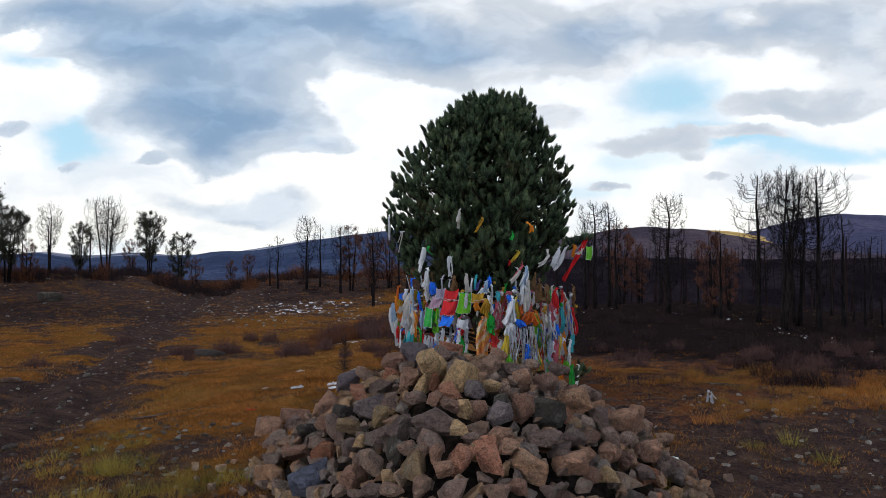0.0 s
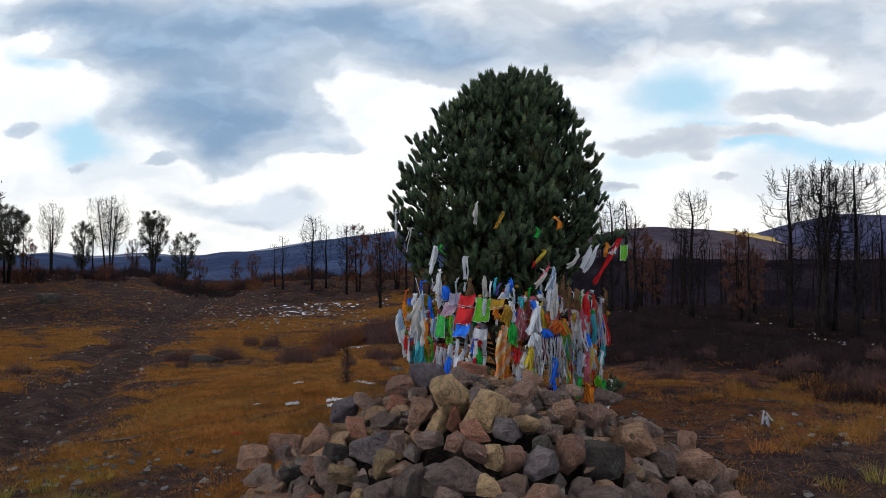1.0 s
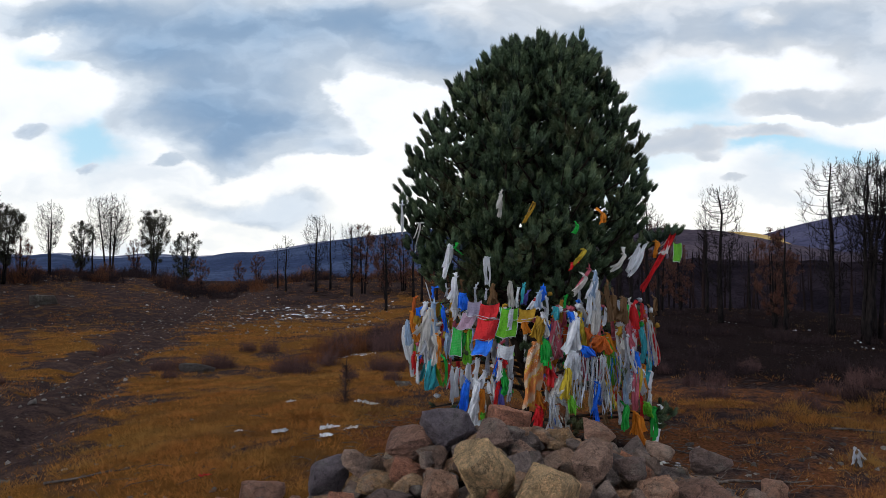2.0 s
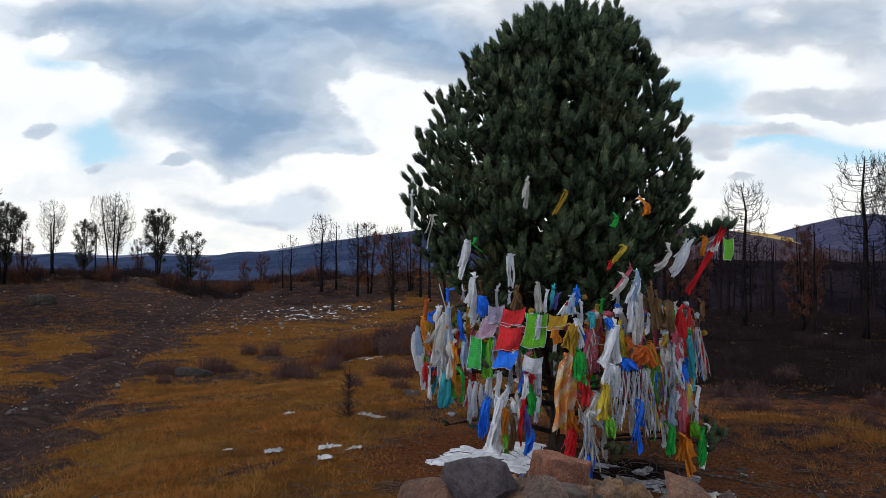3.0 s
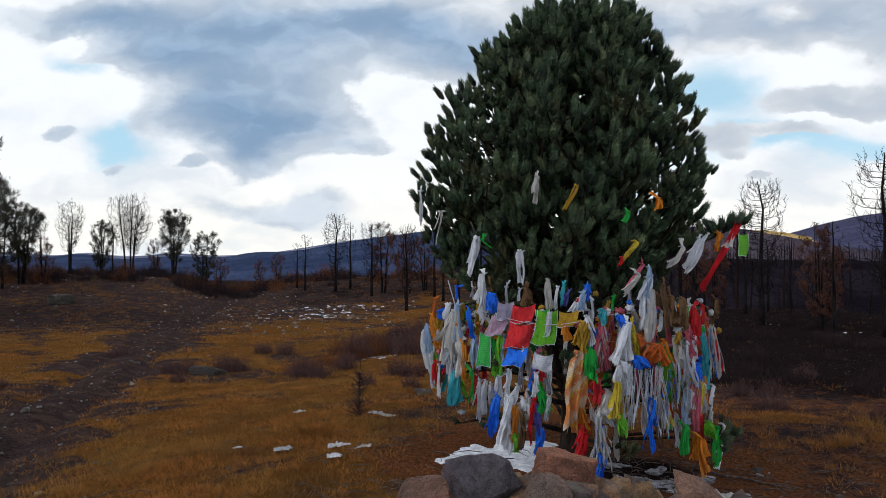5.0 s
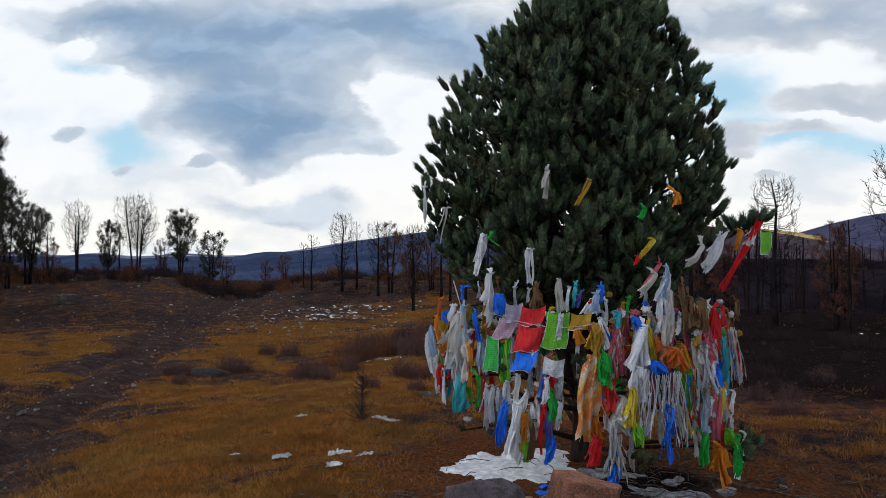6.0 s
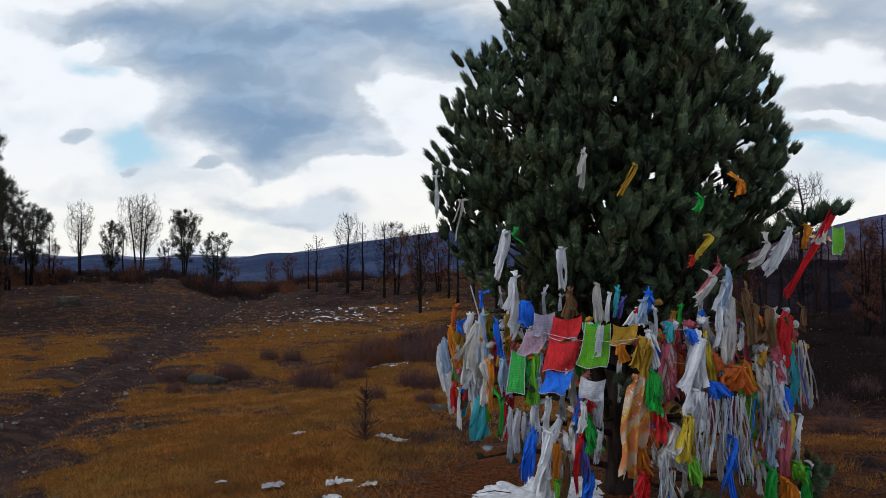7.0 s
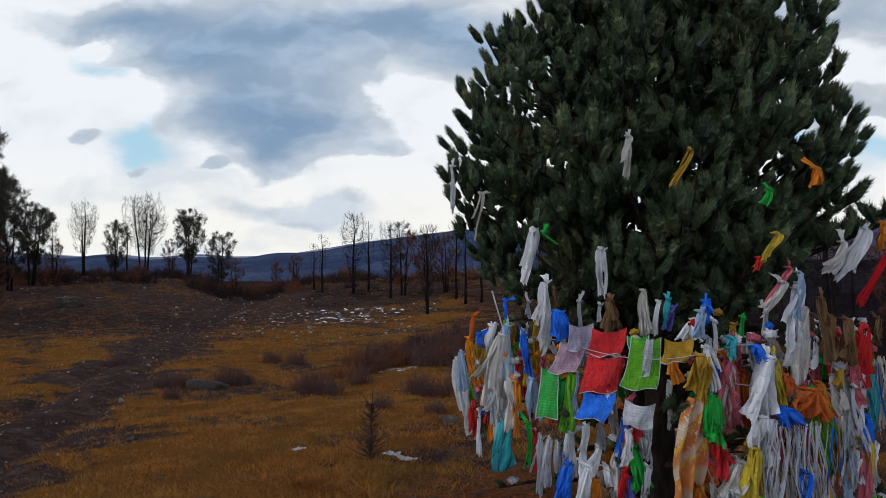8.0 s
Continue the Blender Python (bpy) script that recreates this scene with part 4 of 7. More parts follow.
    # shoots that break the outline
    for x, z in ((-1.47, 4.50), (-1.36, 4.28), (-1.62, 4.12), (-1.58, 3.98), (-1.68, 3.82), (-1.72, 3.55), (-1.72, 3.3), (-1.6, 3.0), (1.24, 4.50), (1.30, 4.34), (1.44, 4.2), (1.42, 4.02), (1.48, 3.86), (1.52, 3.62),
                 (1.46, 3.4), (1.3, 3.1), (0.08, 5.55), (0.30, 5.46), (0.52, 5.42), (-0.18, 5.38), (-0.42, 5.26), (0.78, 5.22), (-0.70, 5.08), (0.90, 4.9), (-0.92, 4.75)):
        e = Vector((x, rng.uniform(-0.5, 0.3), z - 0.20))
        s0 = Vector((x * 0.55, e.y * 0.5, z - 0.55 - 0.2 * abs(x)))
        limbs = Shape()
        limbs.tube([s0, s0.lerp(e, 0.6) + Vector((0.05 * x, 0, -0.1)), e], [0.016, 0.012, 0.007], 5)
        for m in range(9):
            o = Vector((rng.uniform(-0.09, 0.09), rng.uniform(-0.09, 0.09), rng.uniform(-0.10, 0.0)))
            tips.append((s0.lerp(e, 0.45 + 0.55 * (m + 1) / 9) + o, Vector((0.35 * x + rng.gauss(0, 0.25), rng.gauss(0, 0.2), 1)).normalized(), rng.uniform(0.8, 1.05)))
        part("limb", limbs, BARK, thing)
    # the long low branch that carries the red scarf
    low = [Vector((0.3, -0.1, 1.9)), Vector((0.8, -0.35, 2.25)), Vector((1.25, -0.55, 2.48)), Vector((1.70, -0.74, 2.70))]
    limbs = Shape()
    limbs.tube(low, [0.03, 0.024, 0.016, 0.008], 6)
    part("limb", limbs, BARK, thing)
    for _ in range(40):
        s = rng.uniform(0.35, 1.0) ** 0.7 * 3
        i = min(int(s), 2)
        p = low[i].lerp(low[i + 1], s - i) + Vector((rng.gauss(0, 0.04), rng.gauss(0, 0.08), 0.02))
        tips.append((p, Vector((rng.gauss(0.3, 0.4), rng.gauss(0, 0.5), 0.9)).normalized(), rng.uniform(0.7, 1.0)))
    # drooping skirt of limbs that carries the scarves
    for k in range(34):
        az = k / 34 * 2 * math.pi + rng.uniform(-0.1, 0.1)
        rad, zt = 1.50 * rng.uniform(0.85, 1.0), rng.choice((1.75, 1.6, 1.4, 1.1, 0.75, 0.45))
        start, end = Vector((0.02, 0.0, zt - rng.uniform(0.0, 0.3))), Vector((rad * math.cos(az), rad * math.sin(az), zt))
        if start.z < 0.3:
            start.z = 0.3
        mid = start.lerp(end, 0.5) + Vector((0, 0, 0.12))
        limbs = Shape()
        limbs.tube([start, mid, mid.lerp(end, 0.5) + Vector((0, 0, 0.03)), end], [0.035, 0.026, 0.018, 0.008], 5)
        part("limb", limbs, BARK, thing)
        for _ in range(5):
            p = mid.lerp(end, rng.uniform(0.1, 1.0)) + Vector((rng.gauss(0, 0.08), rng.gauss(0, 0.08), rng.gauss(0, 0.06)))
            tips.append((p, Vector((math.cos(az) * 0.7 + rng.gauss(0, 0.4), math.sin(az) * 0.7 + rng.gauss(0, 0.4), 0.6)).normalized(), rng.uniform(0.5, 0.85)))
    for x, y, z, n in ((1.60, -0.45, 0.42, 16), (1.45, -0.75, 0.40, 10), (-0.85, -1.15, 1.22, 9), (-0.45, -1.38, 0.98, 8), (0.28, -1.42, 0.45, 9), (-1.35, -0.7, 1.1, 8), (0.9, -1.2, 1.0, 6), (-0.2, -1.42, 1.3, 6)):
        e, s0 = Vector((x, y, z)), Vector((0.3 * x, 0.3 * y, max(0.3, z - 0.1)))
        limbs = Shape()
        limbs.tube([s0, s0.lerp(e, 0.6) + Vector((0, 0, 0.05)), e], [0.022, 0.015, 0.007], 5)
        part("limb", limbs, BARK, thing)
        for _ in range(n):
            tips.append((e + Vector((rng.gauss(0, 0.07), rng.gauss(0, 0.07), rng.gauss(0, 0.05))), Vector((x * 0.4 + rng.gauss(0, 0.4), y * 0.4 + rng.gauss(0, 0.4), 0.8)).normalized(), rng.uniform(0.55, 0.8)))
    vs, fs, tip_lights, k = [], [], [], 0
    for p, d, size in tips:
        v, f = rng.choice(shoots)
        # painted tip light along the shoot, plus a random tone for each shoot
        tip_lights.append(np.clip(v[:, 2] / 0.24, 0, 1) * 0.6 + rng.uniform(0.0, 0.45))
        m = np.array(d.to_track_quat("Z", "Y").to_matrix() @ Matrix.Rotation(rng.uniform(0, 6.28), 3, "Z"))
        vs.append(v @ m.T * size + np.array(p))
        fs.append(f + k)
        k += len(v)
    me = bpy.data.meshes.new("crown")
    me.from_pydata(np.concatenate(vs).tolist(), [], np.concatenate(fs).tolist())
    me.attributes.new("tip_light", "FLOAT", "POINT").data.foreach_set("value", np.concatenate(tip_lights))
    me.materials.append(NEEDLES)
    part("crown", me, None, thing, "dense upswept tufts of dark green needles")
    return thing


pine_tree()


# ---- burnt trees ----
def burnt_tree(label, seed, height, stems, spread, foliage=None, leafy=0.0, leaf_from=0.4, low=0.3, branches=34, bend=0.9):
    """A scorched conifer: one or more stems, upswept branches, and needles where some are left."""
    rng = random.Random(seed)
    thing = tagged(new("burnt_tree"), label, "tree", "burnt trees")
    wood, leaves = Shape(), Shape()
    for s in range(stems):
        a = rng.uniform(0, 6.28)
        gap = 0.0 if stems == 1 else height * 0.035 * (1 + s * 0.5)
        h = height * (1.0 if s == 0 else rng.uniform(0.75, 0.97))
        lean = Vector((math.cos(a), math.sin(a), 0))
        pts = [lean * gap * (0.5 + 1.2 * t) + Vector((rng.gauss(0, 0.012), rng.gauss(0, 0.012), 0)) * height * t + Vector((0, 0, h * t - 0.15 * (t == 0))) for t in (0, 0.15, 0.35, 0.6, 0.8, 1.0)]
        r0 = 0.018 * height / (stems ** 0.35)
        sh = Shape()
        sh.tube(pts, [r0 * k for k in (1.25, 1.0, 0.85, 0.6, 0.38, 0.14)], 7)
        part("trunk", sh, CHAR, thing, smooth=True)
        for k in range(int(branches / stems ** 0.5)):
            t = low + (0.98 - low) * (k + rng.random()) / (branches / stems ** 0.5)
            i = min(int(t * 5), 4)
            stops = (0, 0.15, 0.35, 0.6, 0.8, 1.0)
            i = max(j for j in range(5) if stops[j] <= t)
            base = pts[i].lerp(pts[i + 1], (t - stops[i]) / (stops[i + 1] - stops[i]))
            az = rng.uniform(0, 6.28)
            o = Vector((math.cos(az), math.sin(az), 0))
            ln = spread * height * (0.35 + 0.65 * math.sin(math.pi * min(1, (1.06 - t) / (1.06 - low)) ** 0.75)) * rng.uniform(0.6, 1.05)
            up = bend * rng.uniform(0.7, 1.2)
            ln = min(ln, max(0.05 * h, (h * rng.uniform(0.95, 1.03) - base.z) / (1.1 * up)))
            line = [base + o * ln * (math.sin(q * 2.15) if foliage is None else math.sin(q * 1.7)) + Vector((0, 0, ln * (up * 1.15 * (1 - math.cos(q * 1.5)) - 0.08 * q))) for q in (0, 0.3, 0.55, 0.8, 1.0)]
            th = max(0.0030 * height * (1.1 - t), 0.0019 * height)
            wood.tube(line, [th, th * 0.85, th * 0.7, th * 0.5, th * 0.35], 3, False)
            for w in range(rng.randint(9, 13)):
                q = rng.uniform(0.2, 1.0)
                j = min(int(q * 4), 3)
                p = line[j].lerp(line[j + 1], q * 4 - j)
                d = (o * rng.uniform(0.1, 0.8) + Vector((rng.gauss(0, 0.5), rng.gauss(0, 0.5), rng.uniform(0.5, 1.3)))).normalized() * min(ln, 0.16 * height) * rng.uniform(0.15, 0.38)
                wood.tube([p, p + d], [th * 0.48, th * 0.34], 3, False)
                if foliage is not None and t > leaf_from and q > 0.55 and rng.random() < leafy:
                    for _ in range(22):
                        c = p + d * rng.uniform(0.0, 1.15) + Vector((rng.gauss(0, 1), rng.gauss(0, 1), rng.gauss(0, 1))) * 0.013 * height
                        e = Vector((rng.gauss(0, 0.45), rng.gauss(0, 0.45), rng.uniform(0.5, 1))).normalized() * 0.021 * height
                        g = e.cross(Vector((rng.gauss(0, 1), rng.gauss(0, 1), 0.2))).normalized() * 0.0026 * height
                        leaves.add([tuple(c - g), tuple(c + g), tuple(c + e)], [(0, 1, 2)])
    ob = part("branchwork", wood, CHAR, thing, "thin charred upswept branches")
    ob["kind"] = "stuff"
    if leaves.v:
        part("crown", leaves, foliage, thing)
    return thing


BARE = "bare charred conifer with upswept branches on burnt ground"
RUSTY = "scorched conifer with rusty dead needles"
DARKC = "scorched conifer with a thin dark needle crown"
masters = {
    "bare": burnt_tree(BARE, 1, 5.0, 1, 0.17, low=0.2, branches=120),
    "candle": burnt_tree(BARE, 2, 6.0, 3, 0.17, low=0.42, branches=100, bend=1.35),
    "twin": burnt_tree("twin-stemmed bare charred conifer", 3, 6.0, 2, 0.19, low=0.36, branches=100, bend=1.1),
    "multi": burnt_tree("many-stemmed bare charred conifer", 4, 8.8, 4, 0.20, low=0.3, branches=150, bend=1.2),
    "dark": burnt_tree(DARKC, 5, 7.0, 3, 0.18, NEEDLES_FAR, 0.62, 0.25, low=0.25, branches=110, bend=0.7),
    "dark2": burnt_tree(DARKC, 6, 6.0, 2, 0.22, NEEDLES_FAR, 0.65, 0.12, low=0.14, branches=110, bend=0.6),
    "rust": burnt_tree(RUSTY, 7, 5.0, 2, 0.20, RUST, 0.65, 0.15, low=0.1, branches=56),
    "rust2": burnt_tree(RUSTY, 8, 4.0, 3, 0.20, RUST, 0.6, 0.1, low=0.08, branches=56),
    "pole": burnt_tree("thin charred conifer pole", 9, 5.0, 1, 0.13, low=0.3, branches=44),
}
HEIGHTS = {"bare": 5.0, "candle": 6.0, "twin": 6.0, "multi": 8.8, "dark": 7.0, "dark2": 6.0, "rust": 5.0, "rust2": 4.0, "pole": 5.0}
used = set()


def plant(kind, px, dist, height, turn):
    """Sets a tree of a kind on the ground at a bearing and distance from the first eye."""
    a = math.atan((px - 784) / 1214)
    x, y = dist * math.sin(a), dist * math.cos(a)
    k = height / HEIGHTS[kind]
    m = Matrix.LocRotScale((x, y, float(ground_z(x, y)) - 0.03), Euler((0, 0, turn)), None)
    ob = masters[kind]
    if kind in used:
        ob = copy_thing(ob, m)
    used.add(kind)
    ob.matrix_basis = m @ Matrix.Diagonal((k, k, k, 1))


for row in (
        ("dark", 12, 60, 5.7, 0.3), ("dark2", -18, 58, 5.2, 1.0), ("twin", 88, 70, 6.3, 0.4), ("dark2", 140, 70, 4.6, 2.0),
        ("multi", 188, 74, 7.4, 0.2), ("pole", 160, 72, 4.4, 0.9), ("dark", 264, 72, 6.2, 1.4), ("dark2", 320, 69, 4.9, 0.6),
        ("rust2", 345, 66, 3.0, 0.1), ("rust2", 232, 75, 3.4, 2.4), ("rust", 50, 60, 3.2, 1.0), ("dark", -92, 50, 7.0, 2.2),
        ("rust", -70, 48, 4.6, 0.2), ("dark2", -58, 62, 7.4, 2.8), ("dark", -82, 64, 8.6, 0.7), ("rust", -48, 58, 4.6, 1.7), ("rust", -74, 57, 5.0, 2.9), ("dark2", -130, 52, 11.6, 0.9), ("dark", -105, 47, 10.6, 1.1), ("dark2", -75, 50, 7.4, 1.9), ("rust", -112, 44, 5.0, 2.6), ("rust2", -85, 46, 3.6, 0.4), ("rust2", -30, 52, 3.4, 0.5), ("pole", 40, 66, 3.8, 2.0)):
    plant(*row)
for row in (
        ("pole", 492, 58, 4.4, 0.3), ("pole", 478, 60, 3.6, 1.3), ("bare", 543, 57, 5.9, 0.4), ("pole", 567, 58, 5.2, 2.2),
        ("bare", 603, 55, 5.4, 1.5), ("rust", 622, 56, 5.2, 0.7), ("rust", 660, 53, 4.6, 1.9), ("bare", 661, 47, 5.3, 2.7),
        ("rust2", 690, 56, 4.2, 0.3), ("pole", 706, 52, 5.2, 0.8), ("pole", 720, 50, 5.0, 1.8), ("rust2", 410, 78, 3.0, 1.1),
        ("rust2", 440, 80, 3.2, 2.1), ("pole", 745, 50, 4.8, 0.2), ("bare", 780, 46, 5.0, 0.9), ("pole", 830, 44, 5.2, 0.9)):
    plant(*row)
for row in (
        ("bare", 1052, 33, 5.0, 0.8), ("pole", 1036, 34, 4.6, 0.1), ("pole", 1078, 34, 5.0, 1.2), ("rust", 1100, 36, 4.0, 0.4),
        ("pole", 1090, 31, 4.0, 2.6), ("bare", 1182, 28.5, 4.7, 0.2), ("pole", 1168, 32, 3.6, 2.2), ("rust2", 1262, 28, 3.2, 0.6), ("pole", 1275, 27, 3.3, 1.6),
        ("candle", 1378, 25.6, 5.35, 0.3), ("bare", 1342, 26.5, 5.2, 1.6), ("twin", 1408, 27, 5.4, 2.0), ("bare", 1448, 26, 5.4, 1.1),
        ("pole", 1492, 27, 4.0, 0.9), ("rust2", 1290, 32, 2.6, 1.0), ("pole", 1470, 34, 2.8, 2.0),
        ("pole", 1530, 29, 2.6, 0.3), ("rust2", 1130, 34, 2.8, 0.7), ("pole", 1540, 33, 3.4, 2.9), ("pole", 1590, 27, 2.8, 1.4), ("pole", 985, 36, 4.8, 1.4), ("pole", 940, 40, 5.0, 2.4),
        ("pole", 1210, 36, 3.2, 0.4), ("pole", 1235, 33, 3.0, 1.0), ("pole", 1510, 31, 2.6, 2.3), ("pole", 1560, 30, 2.6, 0.6), ("pole", 1620, 28, 3.0, 1.9)):
    plant(*row)


# ---- cloth on the pine ----
CLOTH = {
    "white": (0.88, 0.90, 0.93), "sheer": (0.70, 0.67, 0.62), "grey": (0.54, 0.56, 0.60), "brown": (0.20, 0.11, 0.05),
    "teal": (0.05, 0.42, 0.48), "violet": (0.12, 0.11, 0.42), "green": (0.02, 0.42, 0.06), "blue": (0.02, 0.19, 0.86),
    "lilac": (0.36, 0.32, 0.42), "pink": (0.58, 0.13, 0.17), "red": (0.66, 0.02, 0.025), "lime": (0.15, 0.48, 0.03),
    "mustard": (0.48, 0.28, 0.03), "orange": (0.74, 0.25, 0.02), "paleblue": (0.42, 0.56, 0.74), "yellow": (0.62, 0.46, 0.04), "rust": (0.55, 0.12, 0.02),
}
WORDS = {"white": "white", "sheer": "sheer off-white", "grey": "weathered grey", "brown": "faded brown", "teal": "teal", "violet": "violet-blue",
         "green": "green", "blue": "bright blue", "lilac": "pale lilac", "pink": "faded pink-red", "red": "bright red", "lime": "lime green",
         "mustard": "mustard yellow", "orange": "orange", "paleblue": "pale blue", "yellow": "yellow", "rust": "rusty orange", "pattern": "flowered orange and tan"}
PLAIN = {k: mat_cloth("cloth_" + k, c, sheer=0.30 if k in ("sheer", "white", "paleblue") else 0.18) for k, c in CLOTH.items()}
PRINT = {k: mat_cloth("printed_cloth_" + k, CLOTH[k], b) for k, b in (
    ("lilac", (0.10, 0.09, 0.16)), ("green", (0.30, 0.42, 0.25)), ("lime", (0.03, 0.12, 0.03)), ("mustard", (0.22, 0.10, 0.01)),
    ("grey", (0.06, 0.06, 0.07)), ("blue", (0.02, 0.09, 0.42)), ("red", (0.45, 0.01, 0.015)))}
PRINT["pink"] = mat_cloth("printed_cloth_pale_pink", (0.46, 0.30, 0.38), (0.14, 0.07, 0.13))


def mat_pattern():
    m, n = material("flowered_cloth")
    p = n.add("ShaderNodeTexCoord").outputs["Object"]
    s = n.add("ShaderNodeSeparateXYZ", Vector=p).outputs
    band = n.math("ADD", n.math("ADD", s[2], n.math("MULTIPLY", s[0], -1.4)), n.math("MULTIPLY", n.noise(p, 6, 3, 0.6), 0.22))
    w = n.math("FRACT", n.math("MULTIPLY", band, 3.6))
    c = n.mix(n.step(w, 0.2, 0.45), (0.52, 0.40, 0.28), (0.50, 0.17, 0.05))
    c = n.mix(n.math("MULTIPLY", n.step(w, 0.62, 0.85), n.step(n.noise(p, 15, 2), 0.42, 0.55)), c, (0.58, 0.38, 0.06))
    c = n.mix(n.math("MULTIPLY", n.step(n.noise(p, 26, 2, 0.5, 1.5), 0.58, 0.64), n.step(s[2], -0.5, -0.15)), c, (0.62, 0.56, 0.46))
    finish(n, c, 0.7, n.noise(p, 60, 2), 0.2, 0.004, 0.2, trans=0.25)
    return m


PRINT["pattern"] = mat_pattern()
cloth_rng = random.Random(77)


def ring_y(x, k):
    """How far forward the hanging cloth reaches at x."""
    return TREE.y - 1.55 * k * math.sqrt(max(0.0, 1 - ((x - 0.75) / (1.68 * k)) ** 2))


def crease(a):
    """A sharp fold: a rounded zigzag between -1 and 1."""
    return 0.75 * (2 / math.pi) * math.asin(math.sin(a)) + 0.25 * math.sin(a)


def drape(length, top, bottom, lean, folds, rng, stiff=False, twist=0.0, cols=17):
    """A hanging cloth from the origin down: gathered and folded, or nearly flat."""
    cols, rows = (11, 9) if stiff else (cols, 12)
    ph, ph2, slant = rng.uniform(0, 6), rng.uniform(0, 6), rng.uniform(-0.5, 0.5)
    hem = [rng.uniform(-1, 1) for _ in range(cols)]
    point, cut_at = rng.uniform(0.04, 0.22), rng.uniform(-0.5, 0.5)
    verts, faces = [], []
    deep = max(0.24 * bottom, 0.010) if not stiff else 0.014
    skew = rng.uniform(-0.25, 0.25) * bottom
    sway = rng.uniform(0.2, 1.0) * 0.07 * length
    pinch, pt = rng.uniform(0.0, 0.35), rng.uniform(0.2, 0.8)
    for i in range(rows):
        t = i / (rows - 1)
        w = top + (bottom - top) * (t ** 0.5 if not stiff else t)
        if not stiff:
            w *= 1 - pinch * math.exp(-((t - pt) / 0.16) ** 2)
        for j in range(cols):
            c = j / (cols - 1) - 0.5
            a = deep * (0.4 + 0.6 * t)
            bend = c * folds * 6.28 + ph + 0.7 * math.sin(t * 2.5 + ph2)
            y = a * crease(bend) + 0.35 * a * crease(c * folds * 14 + t * 3 + ph2) + 0.30 * a * crease(t * 11 + c * 5 + ph) + 0.03 * length * math.sin(t * 2.8 + ph2)
            x = c * w + lean * t ** 1.2 + skew * t * t
            z = -length * t
            if stiff:
                z += 0.14 * top * (4 * c * c - 1) * (1 - 0.7 * t) + 0.05 * top * math.sin(c * 7 + ph) * t + 0.02 * length * hem[j] * t * 0.3 + slant * 0.10 * c * t * top
                x += 0.07 * top * math.sin(t * 3 + ph) * t - 0.10 * c * top * t * (ph2 > 3)
                y += 0.07 * top * math.sin(t * 3.1 + c * 4 + ph) + 0.03 * top * math.sin(c * 9 + t * 4 + ph2) * t
            else:
                x += sway * math.sin(t * 4 + ph)
                th = twist * (t + 0.3 * math.sin(t * 3 + ph2))
                off = c * w
                x, y = x - off + off * math.cos(th), y + off * math.sin(th)
                z += slant * c * w * t + 0.05 * length * hem[j] * t ** 4 + point * length * abs(c - cut_at) * t ** 3
                x += 0.05 * w * hem[j] * t
            verts.append((x, y, z))
    for i in range(rows - 1):
        for j in range(cols - 1):
            a = i * cols + j
            faces.append((a, a + 1, a + cols + 1, a + cols))
    sh = Shape()
    sh.add(verts, faces)
    return sh


def scarf(colour, x, z, length, top, bottom, lean, k):
    """A scarf knotted round a twig: folded tails of unequal length below the knot."""
    rng = cloth_rng
    top, bottom = min(max(top, 0.02), 0.6 * max(bottom, 0.05)), max(bottom, 0.03)
    sh = drape(length, top, bottom * rng.uniform(0.85, 1.15), lean, rng.choice((1.5, 2.0, 2.5, 3.0, 3.5)), rng, twist=rng.uniform(-1.2, 1.2))
    ob = part("prayer_scarf", sh, PLAIN[colour], smooth=True)
    ob.location = (x, ring_y(x, k) + rng.uniform(-0.04, 0.06), z)
    ob.rotation_euler = (rng.uniform(-0.08, 0.08), 0, 0.55 * (x - 0.75) / 1.68 + rng.uniform(-0.35, 0.35))
    for n in range(1 + (bottom > 0.06) + (bottom > 0.12)):
        tail = drape(length * rng.uniform(0.45, 1.06), top * 0.6, bottom * rng.uniform(0.35, 0.75), lean + rng.uniform(-0.5, 0.5) * bottom, rng.choice((1.0, 1.5, 2.0)), rng, twist=rng.uniform(-2.4, 2.4), cols=9)
        t = part("tail", tail, PLAIN[colour], ob, smooth=True)
        t.location = (rng.uniform(-0.3, 0.3) * top, -0.012 - 0.014 * n, -0.004)
        t.rotation_euler = (rng.uniform(-0.06, 0.10), rng.uniform(-0.08, 0.08), 0)
    knot, size = Shape(), max(top * 0.55, 0.016)
    knot.tube([(-size, 0.03, 0.012), (-size * 0.5, -0.012, 0.010), (size * 0.5, -0.014, -0.004), (size, 0.03, 0.010)], [0.006, 0.012, 0.012, 0.006], 6)
    part("knot", knot, PLAIN[colour], ob, smooth=True)
    if rng.random() < 0.6:    # the short loose end above the knot
        ear = drape(rng.uniform(0.05, 0.11), 0.012, rng.uniform(0.03, 0.06), rng.uniform(-0.05, 0.05), 1.5, rng, cols=7)
        part("loose_end", ear, PLAIN[colour], ob, smooth=True).rotation_euler = (rng.uniform(1.6, 2.9), rng.uniform(-0.9, 0.9), 0)
    return tagged(ob, WORDS[colour] + " prayer scarf knotted to the pine branches", "scarf", "prayer scarves")


